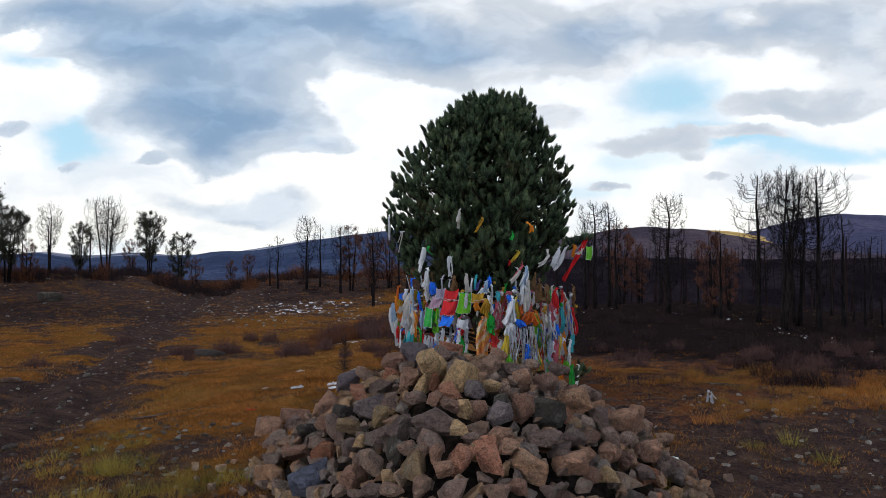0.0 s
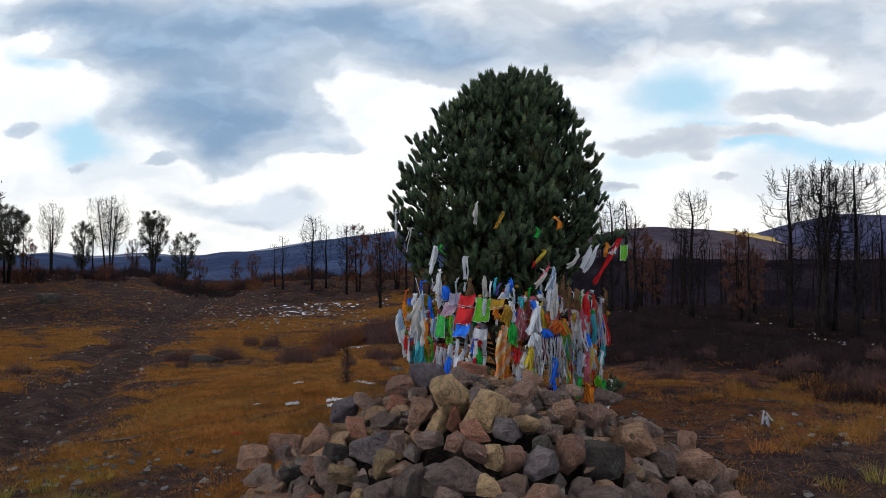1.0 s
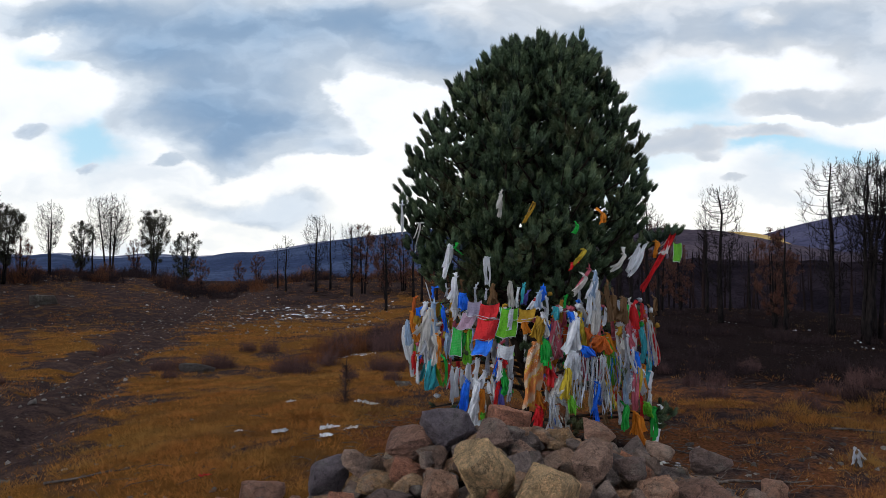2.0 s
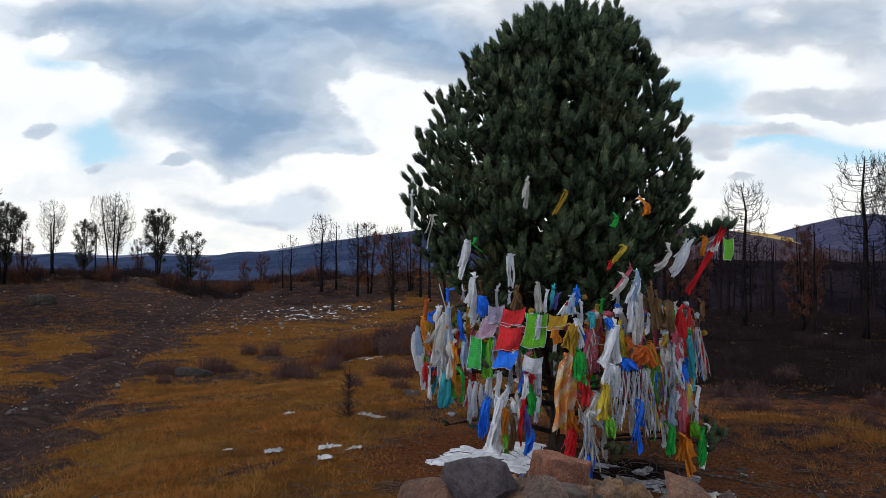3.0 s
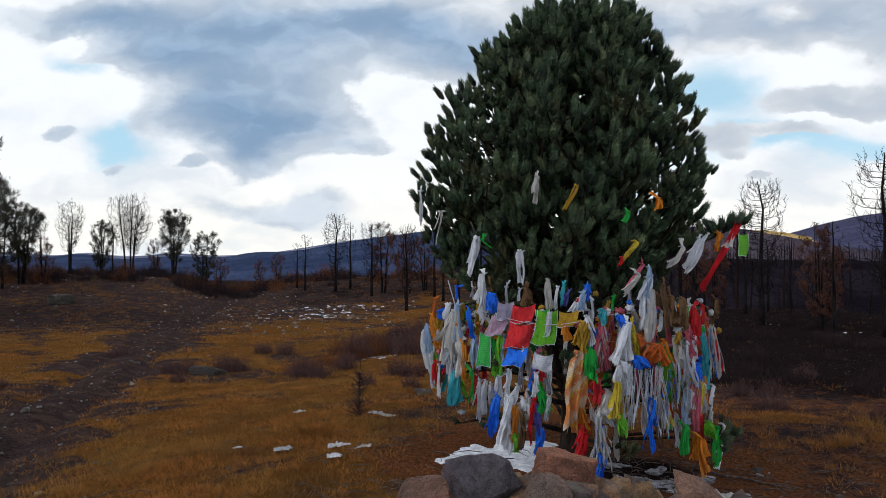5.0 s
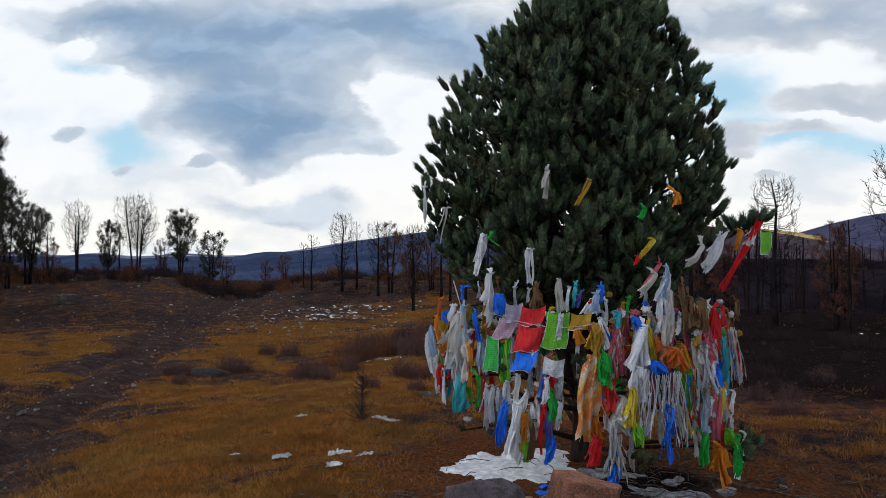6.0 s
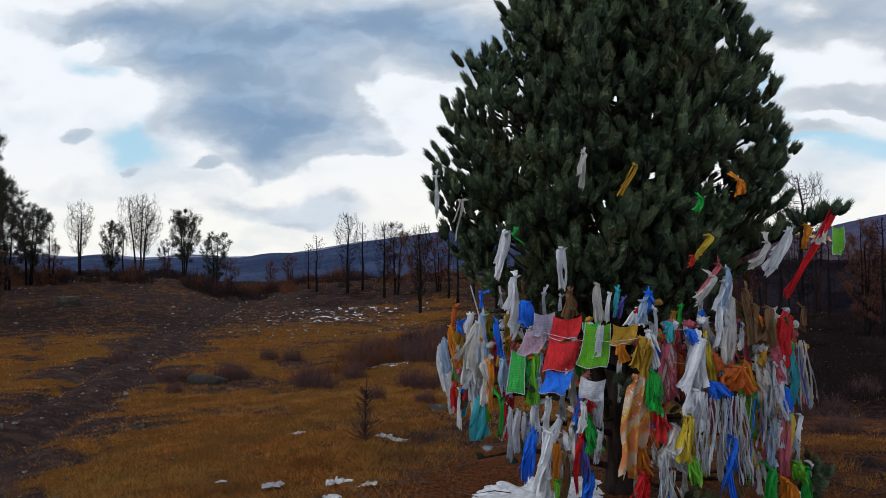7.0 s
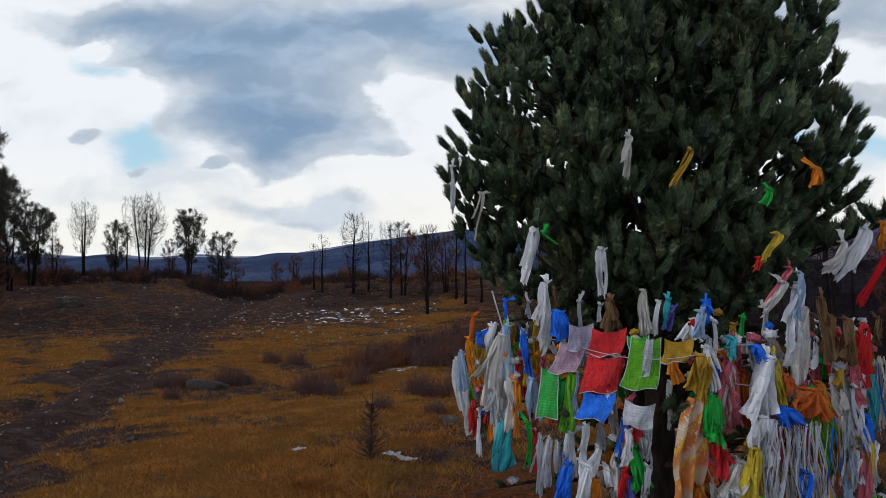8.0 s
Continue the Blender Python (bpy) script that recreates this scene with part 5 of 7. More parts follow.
def hem_strip(sh, cols, rows, edge):
    """A narrow sewn border along one edge of a flat cloth."""
    strip, at_ = Shape(), lambda i, j: Vector(sh.v[i * cols + j])
    line = []
    if edge == "bottom":
        line = [(at_(rows - 1, j), at_(rows - 2, j)) for j in range(cols)]
    elif edge == "left":
        line = [(at_(i, 0), at_(i, 1)) for i in range(rows)]
    else:
        line = [(at_(i, cols - 1), at_(i, cols - 2)) for i in range(rows)]
    verts = []
    for a, b in line:
        d = (b - a).normalized() * 0.005
        verts += [tuple(a - d * 0.2 + Vector((0, -0.004, 0))), tuple(a + d + Vector((0, -0.004, 0)))]
    strip.add(verts, [(2 * k, 2 * k + 1, 2 * k + 3, 2 * k + 2) for k in range(len(line) - 1)])
    return strip


def flag(colour, x, z, length, top, bottom, lean, k):
    sh = drape(length, top, bottom, lean, 1.0, cloth_rng, True) if colour != "pattern" else drape(length, top, bottom, lean, 2.2, random.Random(391), twist=0.15)
    ob = part("prayer_flag", sh, PRINT[colour], smooth=True)
    ob.location = (x, ring_y(x, k) - 0.03, z)
    ob.rotation_euler = (cloth_rng.uniform(-0.12, 0.12), cloth_rng.uniform(-0.06, 0.06), 0.35 * (x - 0.75) / 1.68 + cloth_rng.uniform(-0.25, 0.25))
    if colour != "pattern":
        for edge in ("bottom", "left", "right") if colour in ("green", "lime", "lilac", "pink", "grey") else ("bottom",):
            part("hem", hem_strip(sh, 11, 9, edge), PLAIN["grey"], ob, "pale sewn hem", True)
    return tagged(ob, WORDS[colour] + " printed cloth prayer flag on a cord", "flag", "prayer flags")


def ribbons(colour, x, z, length, top, bottom, lean, k, count):
    thing = tagged(new("ribbon_bundle"), "bundle of %s cloth ribbons tied to the pine" % WORDS[colour], "ribbons", "ribbon bundles")
    thing.location = (x, ring_y(x, k) - 0.02, z)
    thing.rotation_euler = (0, 0, 0.5 * (x - 0.75) / 1.68)
    for i in range(count * 3):
        c = (i + 0.5) / (count * 3) - 0.5
        w = bottom / count * cloth_rng.uniform(0.35, 0.6)
        ln = length * cloth_rng.uniform(0.72, 1.03)
        sh = drape(ln, w * 0.7, w, lean + c * (bottom - top) * 0.8 + cloth_rng.gauss(0, 0.016), 1.5, cloth_rng, twist=cloth_rng.uniform(-2.0, 2.0), cols=5)
        tone = colour if cloth_rng.random() < 0.6 else cloth_rng.choice(("white", "grey", "sheer", "sheer", "paleblue", "paleblue", "white", "blue", "orange"))
        ob = part("ribbon", sh, PLAIN[tone], thing, smooth=True)
        ob.location = (c * top * 1.1, cloth_rng.uniform(-0.035, 0.03), cloth_rng.uniform(-0.02, 0.02))
    return thing


def cord(label, pts, thick=0.003):
    sh = Shape()
    sh.tube(pts, [thick] * len(pts), 5)
    return tagged(part("cord", sh, PLAIN["grey"]), label, "cord")


scarf("white", -0.31, 2.55, 0.39, 0.028, 0.080, -0.05, 0.90)
scarf("white", 0.13, 2.40, 0.33, 0.045, 0.058, 0.01, 0.90)
scarf("sheer", 0.38, 2.12, 0.32, 0.035, 0.114, 0.01, 0.90)
scarf("grey", -0.02, 2.04, 0.18, 0.023, 0.036, 0.00, 0.90)
scarf("grey", 0.11, 2.03, 0.12, 0.018, 0.031, -0.01, 0.90)
scarf("brown", 0.18, 2.05, 0.20, 0.044, 0.115, 0.01, 0.90)
scarf("white", 0.47, 2.05, 0.22, 0.022, 0.039, -0.03, 0.90)
scarf("teal", 0.53, 2.07, 0.20, 0.035, 0.052, -0.02, 0.90)
scarf("violet", 0.56, 1.97, 0.11, 0.043, 0.069, -0.02, 0.90)
scarf("grey", 1.17, 2.01, 0.22, 0.035, 0.052, -0.01, 0.90)
scarf("green", 1.01, 1.95, 0.13, 0.026, 0.043, -0.01, 0.90)
scarf("brown", -0.18, 2.13, 0.18, 0.023, 0.042, 0.00, 0.90)
scarf("grey", -0.35, 2.03, 0.13, 0.014, 0.024, -0.01, 0.90)
scarf("white", -0.24, 2.18, 0.50, 0.032, 0.126, -0.04, 1.00)
scarf("blue", -0.17, 1.98, 0.18, 0.107, 0.134, -0.01, 1.00)
flag("lilac", -0.03, 1.91, 0.17, 0.158, 0.158, -0.03, 1.00)
flag("pink", -0.08, 1.78, 0.19, 0.168, 0.176, -0.07, 1.00)
flag("red", 0.14, 1.89, 0.17, 0.216, 0.216, -0.02, 1.00)
flag("red", 0.12, 1.72, 0.24, 0.242, 0.242, -0.00, 1.00)
flag("green", 0.31, 1.85, 0.15, 0.136, 0.145, -0.02, 1.00)
flag("lime", 0.36, 1.84, 0.33, 0.195, 0.229, -0.01, 1.00)
flag("grey", 0.38, 1.83, 0.24, 0.042, 0.093, -0.06, 1.00)
flag("mustard", 0.55, 1.84, 0.15, 0.194, 0.177, -0.01, 1.00)
scarf("orange", 0.52, 1.71, 0.16, 0.042, 0.101, 0.03, 1.00)
scarf("mustard", 0.68, 1.73, 0.27, 0.117, 0.151, -0.03, 1.00)
scarf("blue", -0.52, 2.04, 0.12, 0.066, 0.057, -0.01, 1.00)
scarf("white", -0.62, 1.85, 0.15, 0.125, 0.115, -0.01, 1.00)
scarf("mustard", -0.72, 1.73, 0.21, 0.059, 0.109, 0.00, 1.00)
scarf("orange", -0.79, 1.71, 0.35, 0.050, 0.091, 0.05, 1.00)
scarf("paleblue", -0.86, 1.60, 0.32, 0.047, 0.094, -0.02, 1.00)
scarf("white", -0.92, 1.50, 0.49, 0.043, 0.108, 0.03, 1.00)
scarf("sheer", -0.54, 1.79, 0.57, 0.085, 0.283, -0.12, 1.00)
scarf("blue", -0.39, 1.80, 0.29, 0.055, 0.073, 0.02, 1.00)
scarf("blue", -0.72, 1.77, 0.09, 0.039, 0.059, 0.01, 1.00)
scarf("paleblue", -0.50, 1.86, 0.41, 0.066, 0.103, -0.01, 1.00)
scarf("red", -0.77, 1.18, 0.24, 0.060, 0.070, -0.00, 1.00)
scarf("white", -0.72, 1.19, 0.35, 0.020, 0.039, -0.01, 1.00)
scarf("grey", -0.60, 1.39, 0.31, 0.086, 0.134, 0.01, 1.00)
scarf("orange", -0.45, 1.46, 0.38, 0.042, 0.083, 0.00, 1.00)
scarf("sheer", -0.49, 1.48, 0.35, 0.056, 0.103, 0.02, 1.00)
scarf("teal", -0.52, 1.17, 0.36, 0.094, 0.160, -0.03, 1.00)
scarf("sheer", -0.59, 1.12, 0.33, 0.038, 0.057, 0.01, 1.00)
scarf("green", -0.37, 1.20, 0.31, 0.037, 0.055, 0.00, 1.00)
scarf("red", -0.32, 1.14, 0.28, 0.032, 0.045, -0.01, 1.00)
scarf("grey", -0.28, 1.11, 0.42, 0.036, 0.059, -0.04, 1.00)
scarf("grey", -0.22, 1.11, 0.34, 0.040, 0.063, -0.04, 1.00)
scarf("grey", -0.17, 1.09, 0.22, 0.040, 0.062, -0.02, 1.00)
scarf("paleblue", -0.34, 1.50, 0.28, 0.064, 0.100, 0.03, 1.00)
flag("green", -0.23, 1.60, 0.33, 0.117, 0.152, 0.00, 1.00)
scarf("lime", -0.08, 1.56, 0.44, 0.044, 0.088, -0.03, 1.00)
scarf("green", -0.15, 1.52, 0.27, 0.035, 0.062, -0.03, 1.00)
scarf("paleblue", -0.04, 1.57, 0.31, 0.035, 0.053, -0.03, 1.00)
flag("blue", 0.08, 1.48, 0.18, 0.208, 0.199, -0.03, 1.00)
flag("grey", 0.32, 1.43, 0.16, 0.187, 0.179, 0.00, 1.00)
scarf("white", 0.14, 1.47, 0.15, 0.034, 0.052, 0.01, 1.00)
scarf("blue", 0.25, 1.30, 0.32, 0.051, 0.077, -0.05, 1.00)
scarf("white", 0.25, 1.23, 0.23, 0.043, 0.077, -0.01, 1.00)
scarf("green", 0.29, 1.14, 0.29, 0.034, 0.102, 0.04, 1.00)
scarf("grey", 0.37, 1.30, 0.27, 0.076, 0.085, 0.00, 1.00)
scarf("red", 0.28, 1.30, 0.17, 0.051, 0.068, 0.01, 1.00)
scarf("blue", -0.12, 0.98, 0.41, 0.062, 0.071, -0.09, 1.00)
scarf("blue", -0.10, 0.96, 0.34, 0.044, 0.062, -0.04, 1.00)
scarf("white", 0.00, 1.24, 0.29, 0.026, 0.061, -0.03, 1.00)
scarf("white", 0.08, 1.10, 0.26, 0.035, 0.069, -0.06, 1.00)
scarf("white", 0.00, 0.99, 0.54, 0.070, 0.165, -0.03, 1.00)
scarf("orange", 0.05, 0.89, 0.33, 0.078, 0.104, -0.00, 1.00)
scarf("white", 0.14, 0.96, 0.29, 0.052, 0.095, 0.01, 1.00)
scarf("brown", 0.11, 0.85, 0.37, 0.060, 0.095, 0.02, 1.00)
scarf("lime", 0.06, 0.63, 0.18, 0.052, 0.078, -0.00, 1.00)
scarf("red", 0.23, 0.97, 0.43, 0.034, 0.064, -0.03, 1.00)
scarf("violet", 0.27, 0.93, 0.31, 0.051, 0.094, 0.02, 1.00)
scarf("blue", 0.30, 0.70, 0.25, 0.059, 0.102, -0.03, 1.00)
scarf("grey", 0.37, 1.02, 0.25, 0.047, 0.072, -0.01, 1.00)
scarf("grey", -0.09, 1.17, 0.31, 0.053, 0.088, -0.01, 1.00)
flag("pattern", 0.66, 1.47, 0.80, 0.11, 0.27, -0.02, 1.00)
scarf("green", 0.75, 1.48, 0.31, 0.050, 0.134, 0.01, 1.00)
scarf("pink", 0.85, 1.70, 0.44, 0.042, 0.176, 0.05, 1.00)
scarf("blue", 0.80, 1.68, 0.22, 0.042, 0.063, -0.02, 1.00)
scarf("white", 0.73, 1.78, 0.28, 0.034, 0.063, 0.03, 1.00)
scarf("white", 0.68, 1.94, 0.13, 0.109, 0.126, -0.02, 1.00)
scarf("white", 0.77, 1.94, 0.23, 0.025, 0.038, 0.00, 1.00)
scarf("blue", 0.73, 2.06, 0.16, 0.05, 0.09, -0.01, 1.00)
scarf("paleblue", 0.68, 2.0, 0.16, 0.05, 0.08, -0.02, 1.00)
scarf("teal", 0.87, 1.84, 0.13, 0.059, 0.101, -0.00, 1.00)
scarf("red", 0.78, 1.25, 0.29, 0.075, 0.109, 0.03, 1.00)
scarf("sheer", 0.92, 1.08, 0.33, 0.050, 0.217, -0.05, 1.00)
scarf("yellow", 1.00, 1.16, 0.33, 0.059, 0.109, -0.03, 1.00)
scarf("white", 1.11, 1.72, 0.36, 0.076, 0.180, -0.08, 1.00)
scarf("yellow", 1.16, 1.70, 0.30, 0.03, 0.06, 0.03, 1.00)
scarf("white", 1.06, 1.35, 0.31, 0.126, 0.151, 0.00, 1.00)
scarf("yellow", 1.15, 1.65, 0.23, 0.029, 0.059, 0.05, 1.00)
scarf("blue", 1.21, 1.40, 0.12, 0.168, 0.193, 0.00, 1.00)
scarf("blue", 1.04, 1.78, 0.10, 0.067, 0.101, 0.02, 1.00)
ribbons("white", 1.13, 1.31, 0.60, 0.109, 0.126, -0.03, 1.00, 6)
ribbons("white", 1.27, 1.28, 0.45, 0.118, 0.126, 0.01, 1.00, 7)
ribbons("white", 1.42, 1.29, 0.67, 0.127, 0.153, 0.03, 1.00, 8)
scarf("blue", 1.33, 1.00, 0.51, 0.042, 0.063, -0.01, 1.00)
scarf("blue", 1.38, 0.96, 0.23, 0.034, 0.055, 0.00, 1.00)
scarf("yellow", 1.51, 0.93, 0.23, 0.051, 0.085, 0.04, 1.00)
scarf("lime", 1.03, 0.86, 0.20, 0.075, 0.125, 0.02, 1.00)
scarf("rust", 1.38, 1.51, 0.20, 0.263, 0.229, 0.00, 1.00)
scarf("orange", 1.49, 1.53, 0.53, 0.043, 0.085, 0.15, 1.00)
scarf("lime", 1.48, 1.45, 0.50, 0.051, 0.128, 0.14, 1.00)
scarf("green", 1.44, 1.50, 0.09, 0.060, 0.094, 0.01, 1.00)
scarf("red", 1.82, 1.84, 0.40, 0.044, 0.150, -0.03, 1.00)
scarf("white", 1.83, 1.56, 0.23, 0.053, 0.071, 0.01, 1.00)
scarf("blue", 1.86, 1.29, 0.25, 0.058, 0.084, 0.01, 1.00)
scarf("teal", 1.96, 1.54, 0.41, 0.054, 0.090, 0.01, 1.00)
ribbons("sheer", 2.08, 1.65, 0.57, 0.055, 0.129, 0.05, 1.00, 5)
scarf("grey", 1.72, 1.53, 0.72, 0.061, 0.087, 0.02, 1.00)
scarf("white", 1.74, 1.50, 0.43, 0.017, 0.026, 0.07, 1.00)
scarf("yellow", 1.89, 1.11, 0.31, 0.049, 0.071, 0.02, 1.00)
scarf("pink", 1.83, 1.06, 0.45, 0.040, 0.079, 0.03, 1.00)
scarf("paleblue", 1.75, 1.04, 0.36, 0.061, 0.105, -0.02, 1.00)
ribbons("grey", 1.60, 1.32, 0.46, 0.078, 0.121, 0.02, 1.00, 5)
scarf("brown", 1.57, 1.96, 0.27, 0.060, 0.129, -0.02, 1.00)
scarf("brown", 1.67, 1.94, 0.30, 0.061, 0.113, -0.02, 1.00)
scarf("green", 1.73, 1.85, 0.17, 0.035, 0.052, -0.01, 1.00)
scarf("mustard", 1.65, 1.63, 0.16, 0.052, 0.095, -0.01, 1.00)
scarf("white", 1.35, 2.17, 0.52, 0.05, 0.13, -0.05, 1.00)
scarf("sheer", 1.36, 2.02, 0.56, 0.05, 0.12, -0.03, 1.02)
scarf("brown", 1.46, 2.08, 0.42, 0.03, 0.06, 0.02, 1.02)
scarf("white", 1.30, 2.14, 0.39, 0.038, 0.085, -0.07, 1.00)
scarf("paleblue", 1.32, 2.24, 0.28, 0.038, 0.068, -0.04, 1.00)
scarf("brown", 1.44, 1.97, 0.23, 0.034, 0.051, 0.01, 1.00)
scarf("white", 1.46, 1.82, 0.20, 0.026, 0.038, -0.02, 1.00)
scarf("pink", 1.26, 2.27, 0.21, 0.034, 0.093, -0.11, 1.00)
scarf("sheer", 1.21, 2.18, 0.20, 0.042, 0.101, -0.14, 1.00)
scarf("rust", 1.22, 1.60, 0.11, 0.084, 0.109, 0.02, 1.00)
scarf("red", 0.68, 0.73, 0.26, 0.033, 0.084, -0.07, 1.00)
ribbons("white", 0.82, 0.86, 0.38, 0.067, 0.142, 0.05, 1.00, 6)
scarf("grey", 0.88, 0.89, 0.15, 0.058, 0.092, 0.10, 1.00)
scarf("red", 0.72, 0.66, 0.20, 0.043, 0.075, -0.03, 1.00)
scarf("blue", 0.84, 0.49, 0.29, 0.064, 0.128, -0.02, 1.00)
ribbons("sheer", 0.85, 0.76, 0.41, 0.086, 0.171, 0.00, 1.00, 6)
scarf("orange", 1.84, 0.60, 0.28, 0.045, 0.079, -0.01, 1.00)
scarf("orange", 1.87, 0.57, 0.38, 0.045, 0.124, 0.07, 1.00)
scarf("green", 2.18, 0.58, 0.40, 0.04, 0.075, -0.03, 1.00)
scarf("white", 2.35, 0.53, 0.59, 0.043, 0.080, -0.14, 1.00)
scarf("lime", 2.05, 0.66, 0.16, 0.069, 0.116, 0.00, 1.00)
scarf("green", 1.72, 0.69, 0.28, 0.05, 0.11, 0.00, 0.97)
scarf("white", -0.94, 3.08, 0.37, 0.024, 0.054, -0.02, 1.06)
scarf("sheer", -0.70, 2.82, 0.34, 0.027, 0.049, -0.06, 1.06)
scarf("sheer", 0.26, 3.11, 0.27, 0.030, 0.089, -0.01, 1.06)
scarf("mustard", 0.62, 3.01, 0.23, 0.018, 0.040, -0.09, 1.06)
scarf("orange", 1.40, 2.89, 0.10, 0.096, 0.081, 0.00, 1.06)
scarf("green", 1.11, 2.76, 0.09, 0.036, 0.058, -0.04, 1.06)
scarf("white", -0.33, 2.52, 0.37, 0.024, 0.072, -0.05, 0.95)
scarf("green", -0.26, 2.52, 0.08, 0.024, 0.047, 0.09, 0.95)
scarf("white", 0.10, 2.40, 0.31, 0.038, 0.056, 0.01, 0.95)
scarf("yellow", 1.20, 2.49, 0.19, 0.042, 0.118, -0.14, 1.00)
scarf("red", 1.07, 2.33, 0.07, 0.042, 0.067, -0.03, 1.00)
scarf("white", 1.90, 2.53, 0.28, 0.027, 0.099, -0.12, 1.00)
scarf("sheer", 1.71, 2.44, 0.21, 0.035, 0.096, -0.20, 1.00)
# the long red band and its neighbours at the end of the low branch
BRANCH_END = 11.66
band = part("prayer_scarf", drape(0.74, 0.075, 0.105, -0.38, 1.5, random.Random(391), twist=0.2), PLAIN["red"], smooth=True)
band.location = (2.43, BRANCH_END - 0.02, 2.73)
knot = Shape()
knot.tube([(-0.03, 0.03, 0.012), (-0.012, -0.014, 0.012), (0.014, -0.014, -0.004), (0.03, 0.03, 0.02)], [0.008, 0.015, 0.015, 0.008], 6)
part("knot", knot, PLAIN["red"], band, smooth=True)
tagged(band, "long bright red prayer scarf flying from a branch tip", "scarf", "prayer scarves")
for ob, px, pz in ((flag("lime", 2.56, 2.60, 0.24, 0.14, 0.12, 0.02, 1.00), 2.48, 2.60), (scarf("orange", 2.2, 2.6, 0.20, 0.08, 0.13, -0.03, 1.0), 2.24, 2.60),
                   (scarf("sheer", 2.3, 2.6, 0.22, 0.03, 0.07, -0.1, 1.0), 2.38, 2.66), (scarf("white", 2.1, 2.55, 0.42, 0.04, 0.11, -0.24, 1.0), 2.12, 2.60)):
    ob.location.x, ob.location.y, ob.location.z = px, BRANCH_END + 0.03, pz

# the scarves on the far side of the tree
for k in range(60):
    a = math.pi * (k + 0.5) / 60 + cloth_rng.uniform(-0.03, 0.03)
    x, lift = 0.75 + 1.6 * math.cos(a), cloth_rng.choice((1.75, 1.65, 1.5, 1.3, 1.1))
    ob = scarf(cloth_rng.choice(list(CLOTH)), x, lift, cloth_rng.uniform(0.3, 0.6), 0.05, cloth_rng.uniform(0.07, 0.14), cloth_rng.uniform(-0.05, 0.05), 1.0)
    ob.location.y = TREE.y + 1.5 * math.sin(a)
# the layers behind the front scarves, among the twigs
for k in range(200):
    x, deep = cloth_rng.uniform(-0.8, 2.3), cloth_rng.uniform(0.82, 0.99)
    z = cloth_rng.choice((cloth_rng.uniform(1.55, 1.9), cloth_rng.uniform(1.0, 1.6), cloth_rng.uniform(0.7, 1.2)))
    if (0.30 < x < 0.66 and z < 1.5) or abs(x - 0.75) > 1.66 * deep or (x < 0.0 and z < 1.15):
        continue
    scarf(cloth_rng.choice(("white", "grey", "sheer", "sheer", "rust", "brown", "red", "green", "red", "pink", "mustard", "orange", "orange", "pink", "rust", "white")), x, z, cloth_rng.uniform(0.16, 0.42), 0.03, cloth_rng.uniform(0.04, 0.09), cloth_rng.uniform(-0.05, 0.05), deep)


def wad(colour, x, z, size, k):
    """A scarf wound and knotted into a tight bunch."""
    rng = cloth_rng
    bm = bmesh.new()
    bmesh.ops.create_icosphere(bm, subdivisions=3, radius=1.0)
    off = Vector((rng.uniform(0, 50), rng.uniform(0, 50), 0))
    for v in bm.verts:
        d = abs(noise.noise(v.co * 1.9 + off)) * 1.1 + 0.5 * abs(noise.noise(v.co * 4.5 + off))
        v.co = v.co * (0.55 + d)
        v.co = Vector((v.co.x * 1.3, v.co.y * 0.8, v.co.z * 0.8)) * size
    me = bpy.data.meshes.new("knotted_scarf")
    bm.to_mesh(me)
    bm.free()
    me.materials.append(PLAIN[colour])
    me.polygons.foreach_set("use_smooth", [True] * len(me.polygons))
    ob = new("knotted_scarf", me)
    ob.location, ob.rotation_euler = (x, ring_y(x, k), z), (rng.uniform(-0.5, 0.5), rng.uniform(-0.7, 0.7), rng.uniform(0, 3))
    return tagged(ob, WORDS[colour] + " scarf wound into a knot on a branch", "scarf", "knotted scarves")


for k in range(64):
    x = cloth_rng.uniform(-0.8, 2.3)
    wad(cloth_rng.choice(("white", "sheer", "grey", "blue", "pink", "green", "red", "mustard", "white", "orange")), x, 1.78 + cloth_rng.gauss(0, 0.10) - 0.12 * abs(x - 0.75), cloth_rng.uniform(0.022, 0.040), cloth_rng.uniform(0.93, 0.99))
for k in range(10):
    x = cloth_rng.uniform(-0.7, 2.2)
    if 0.2 < x < 0.75:
        continue
    wad(cloth_rng.choice(("white", "sheer", "grey", "blue", "lime")), x, cloth_rng.uniform(0.7, 1.4), cloth_rng.uniform(0.025, 0.045), cloth_rng.uniform(0.92, 0.98))

cord("thin cord strung with prayer flags round the pine", [(x, ring_y(x, 1.0) - 0.035, 1.80 - 0.10 * math.sin(max(0, min(1, (x + 0.2) / 1.1)) * math.pi)) for x in np.linspace(-0.35, 1.0, 16)])
cord("thin cord tied low round the pine", [(x, ring_y(x, 0.98), 1.55 - 0.06 * math.sin((x - 0.9) * 2.4)) for x in np.linspace(0.9, 2.2, 14)])
cord("pale frayed cord hanging from the branches", [(-0.62 + 0.12 * t, ring_y(-0.6, 0.95), 2.10 - 0.42 * t) for t in (0, 0.5, 1.0)], 0.006)


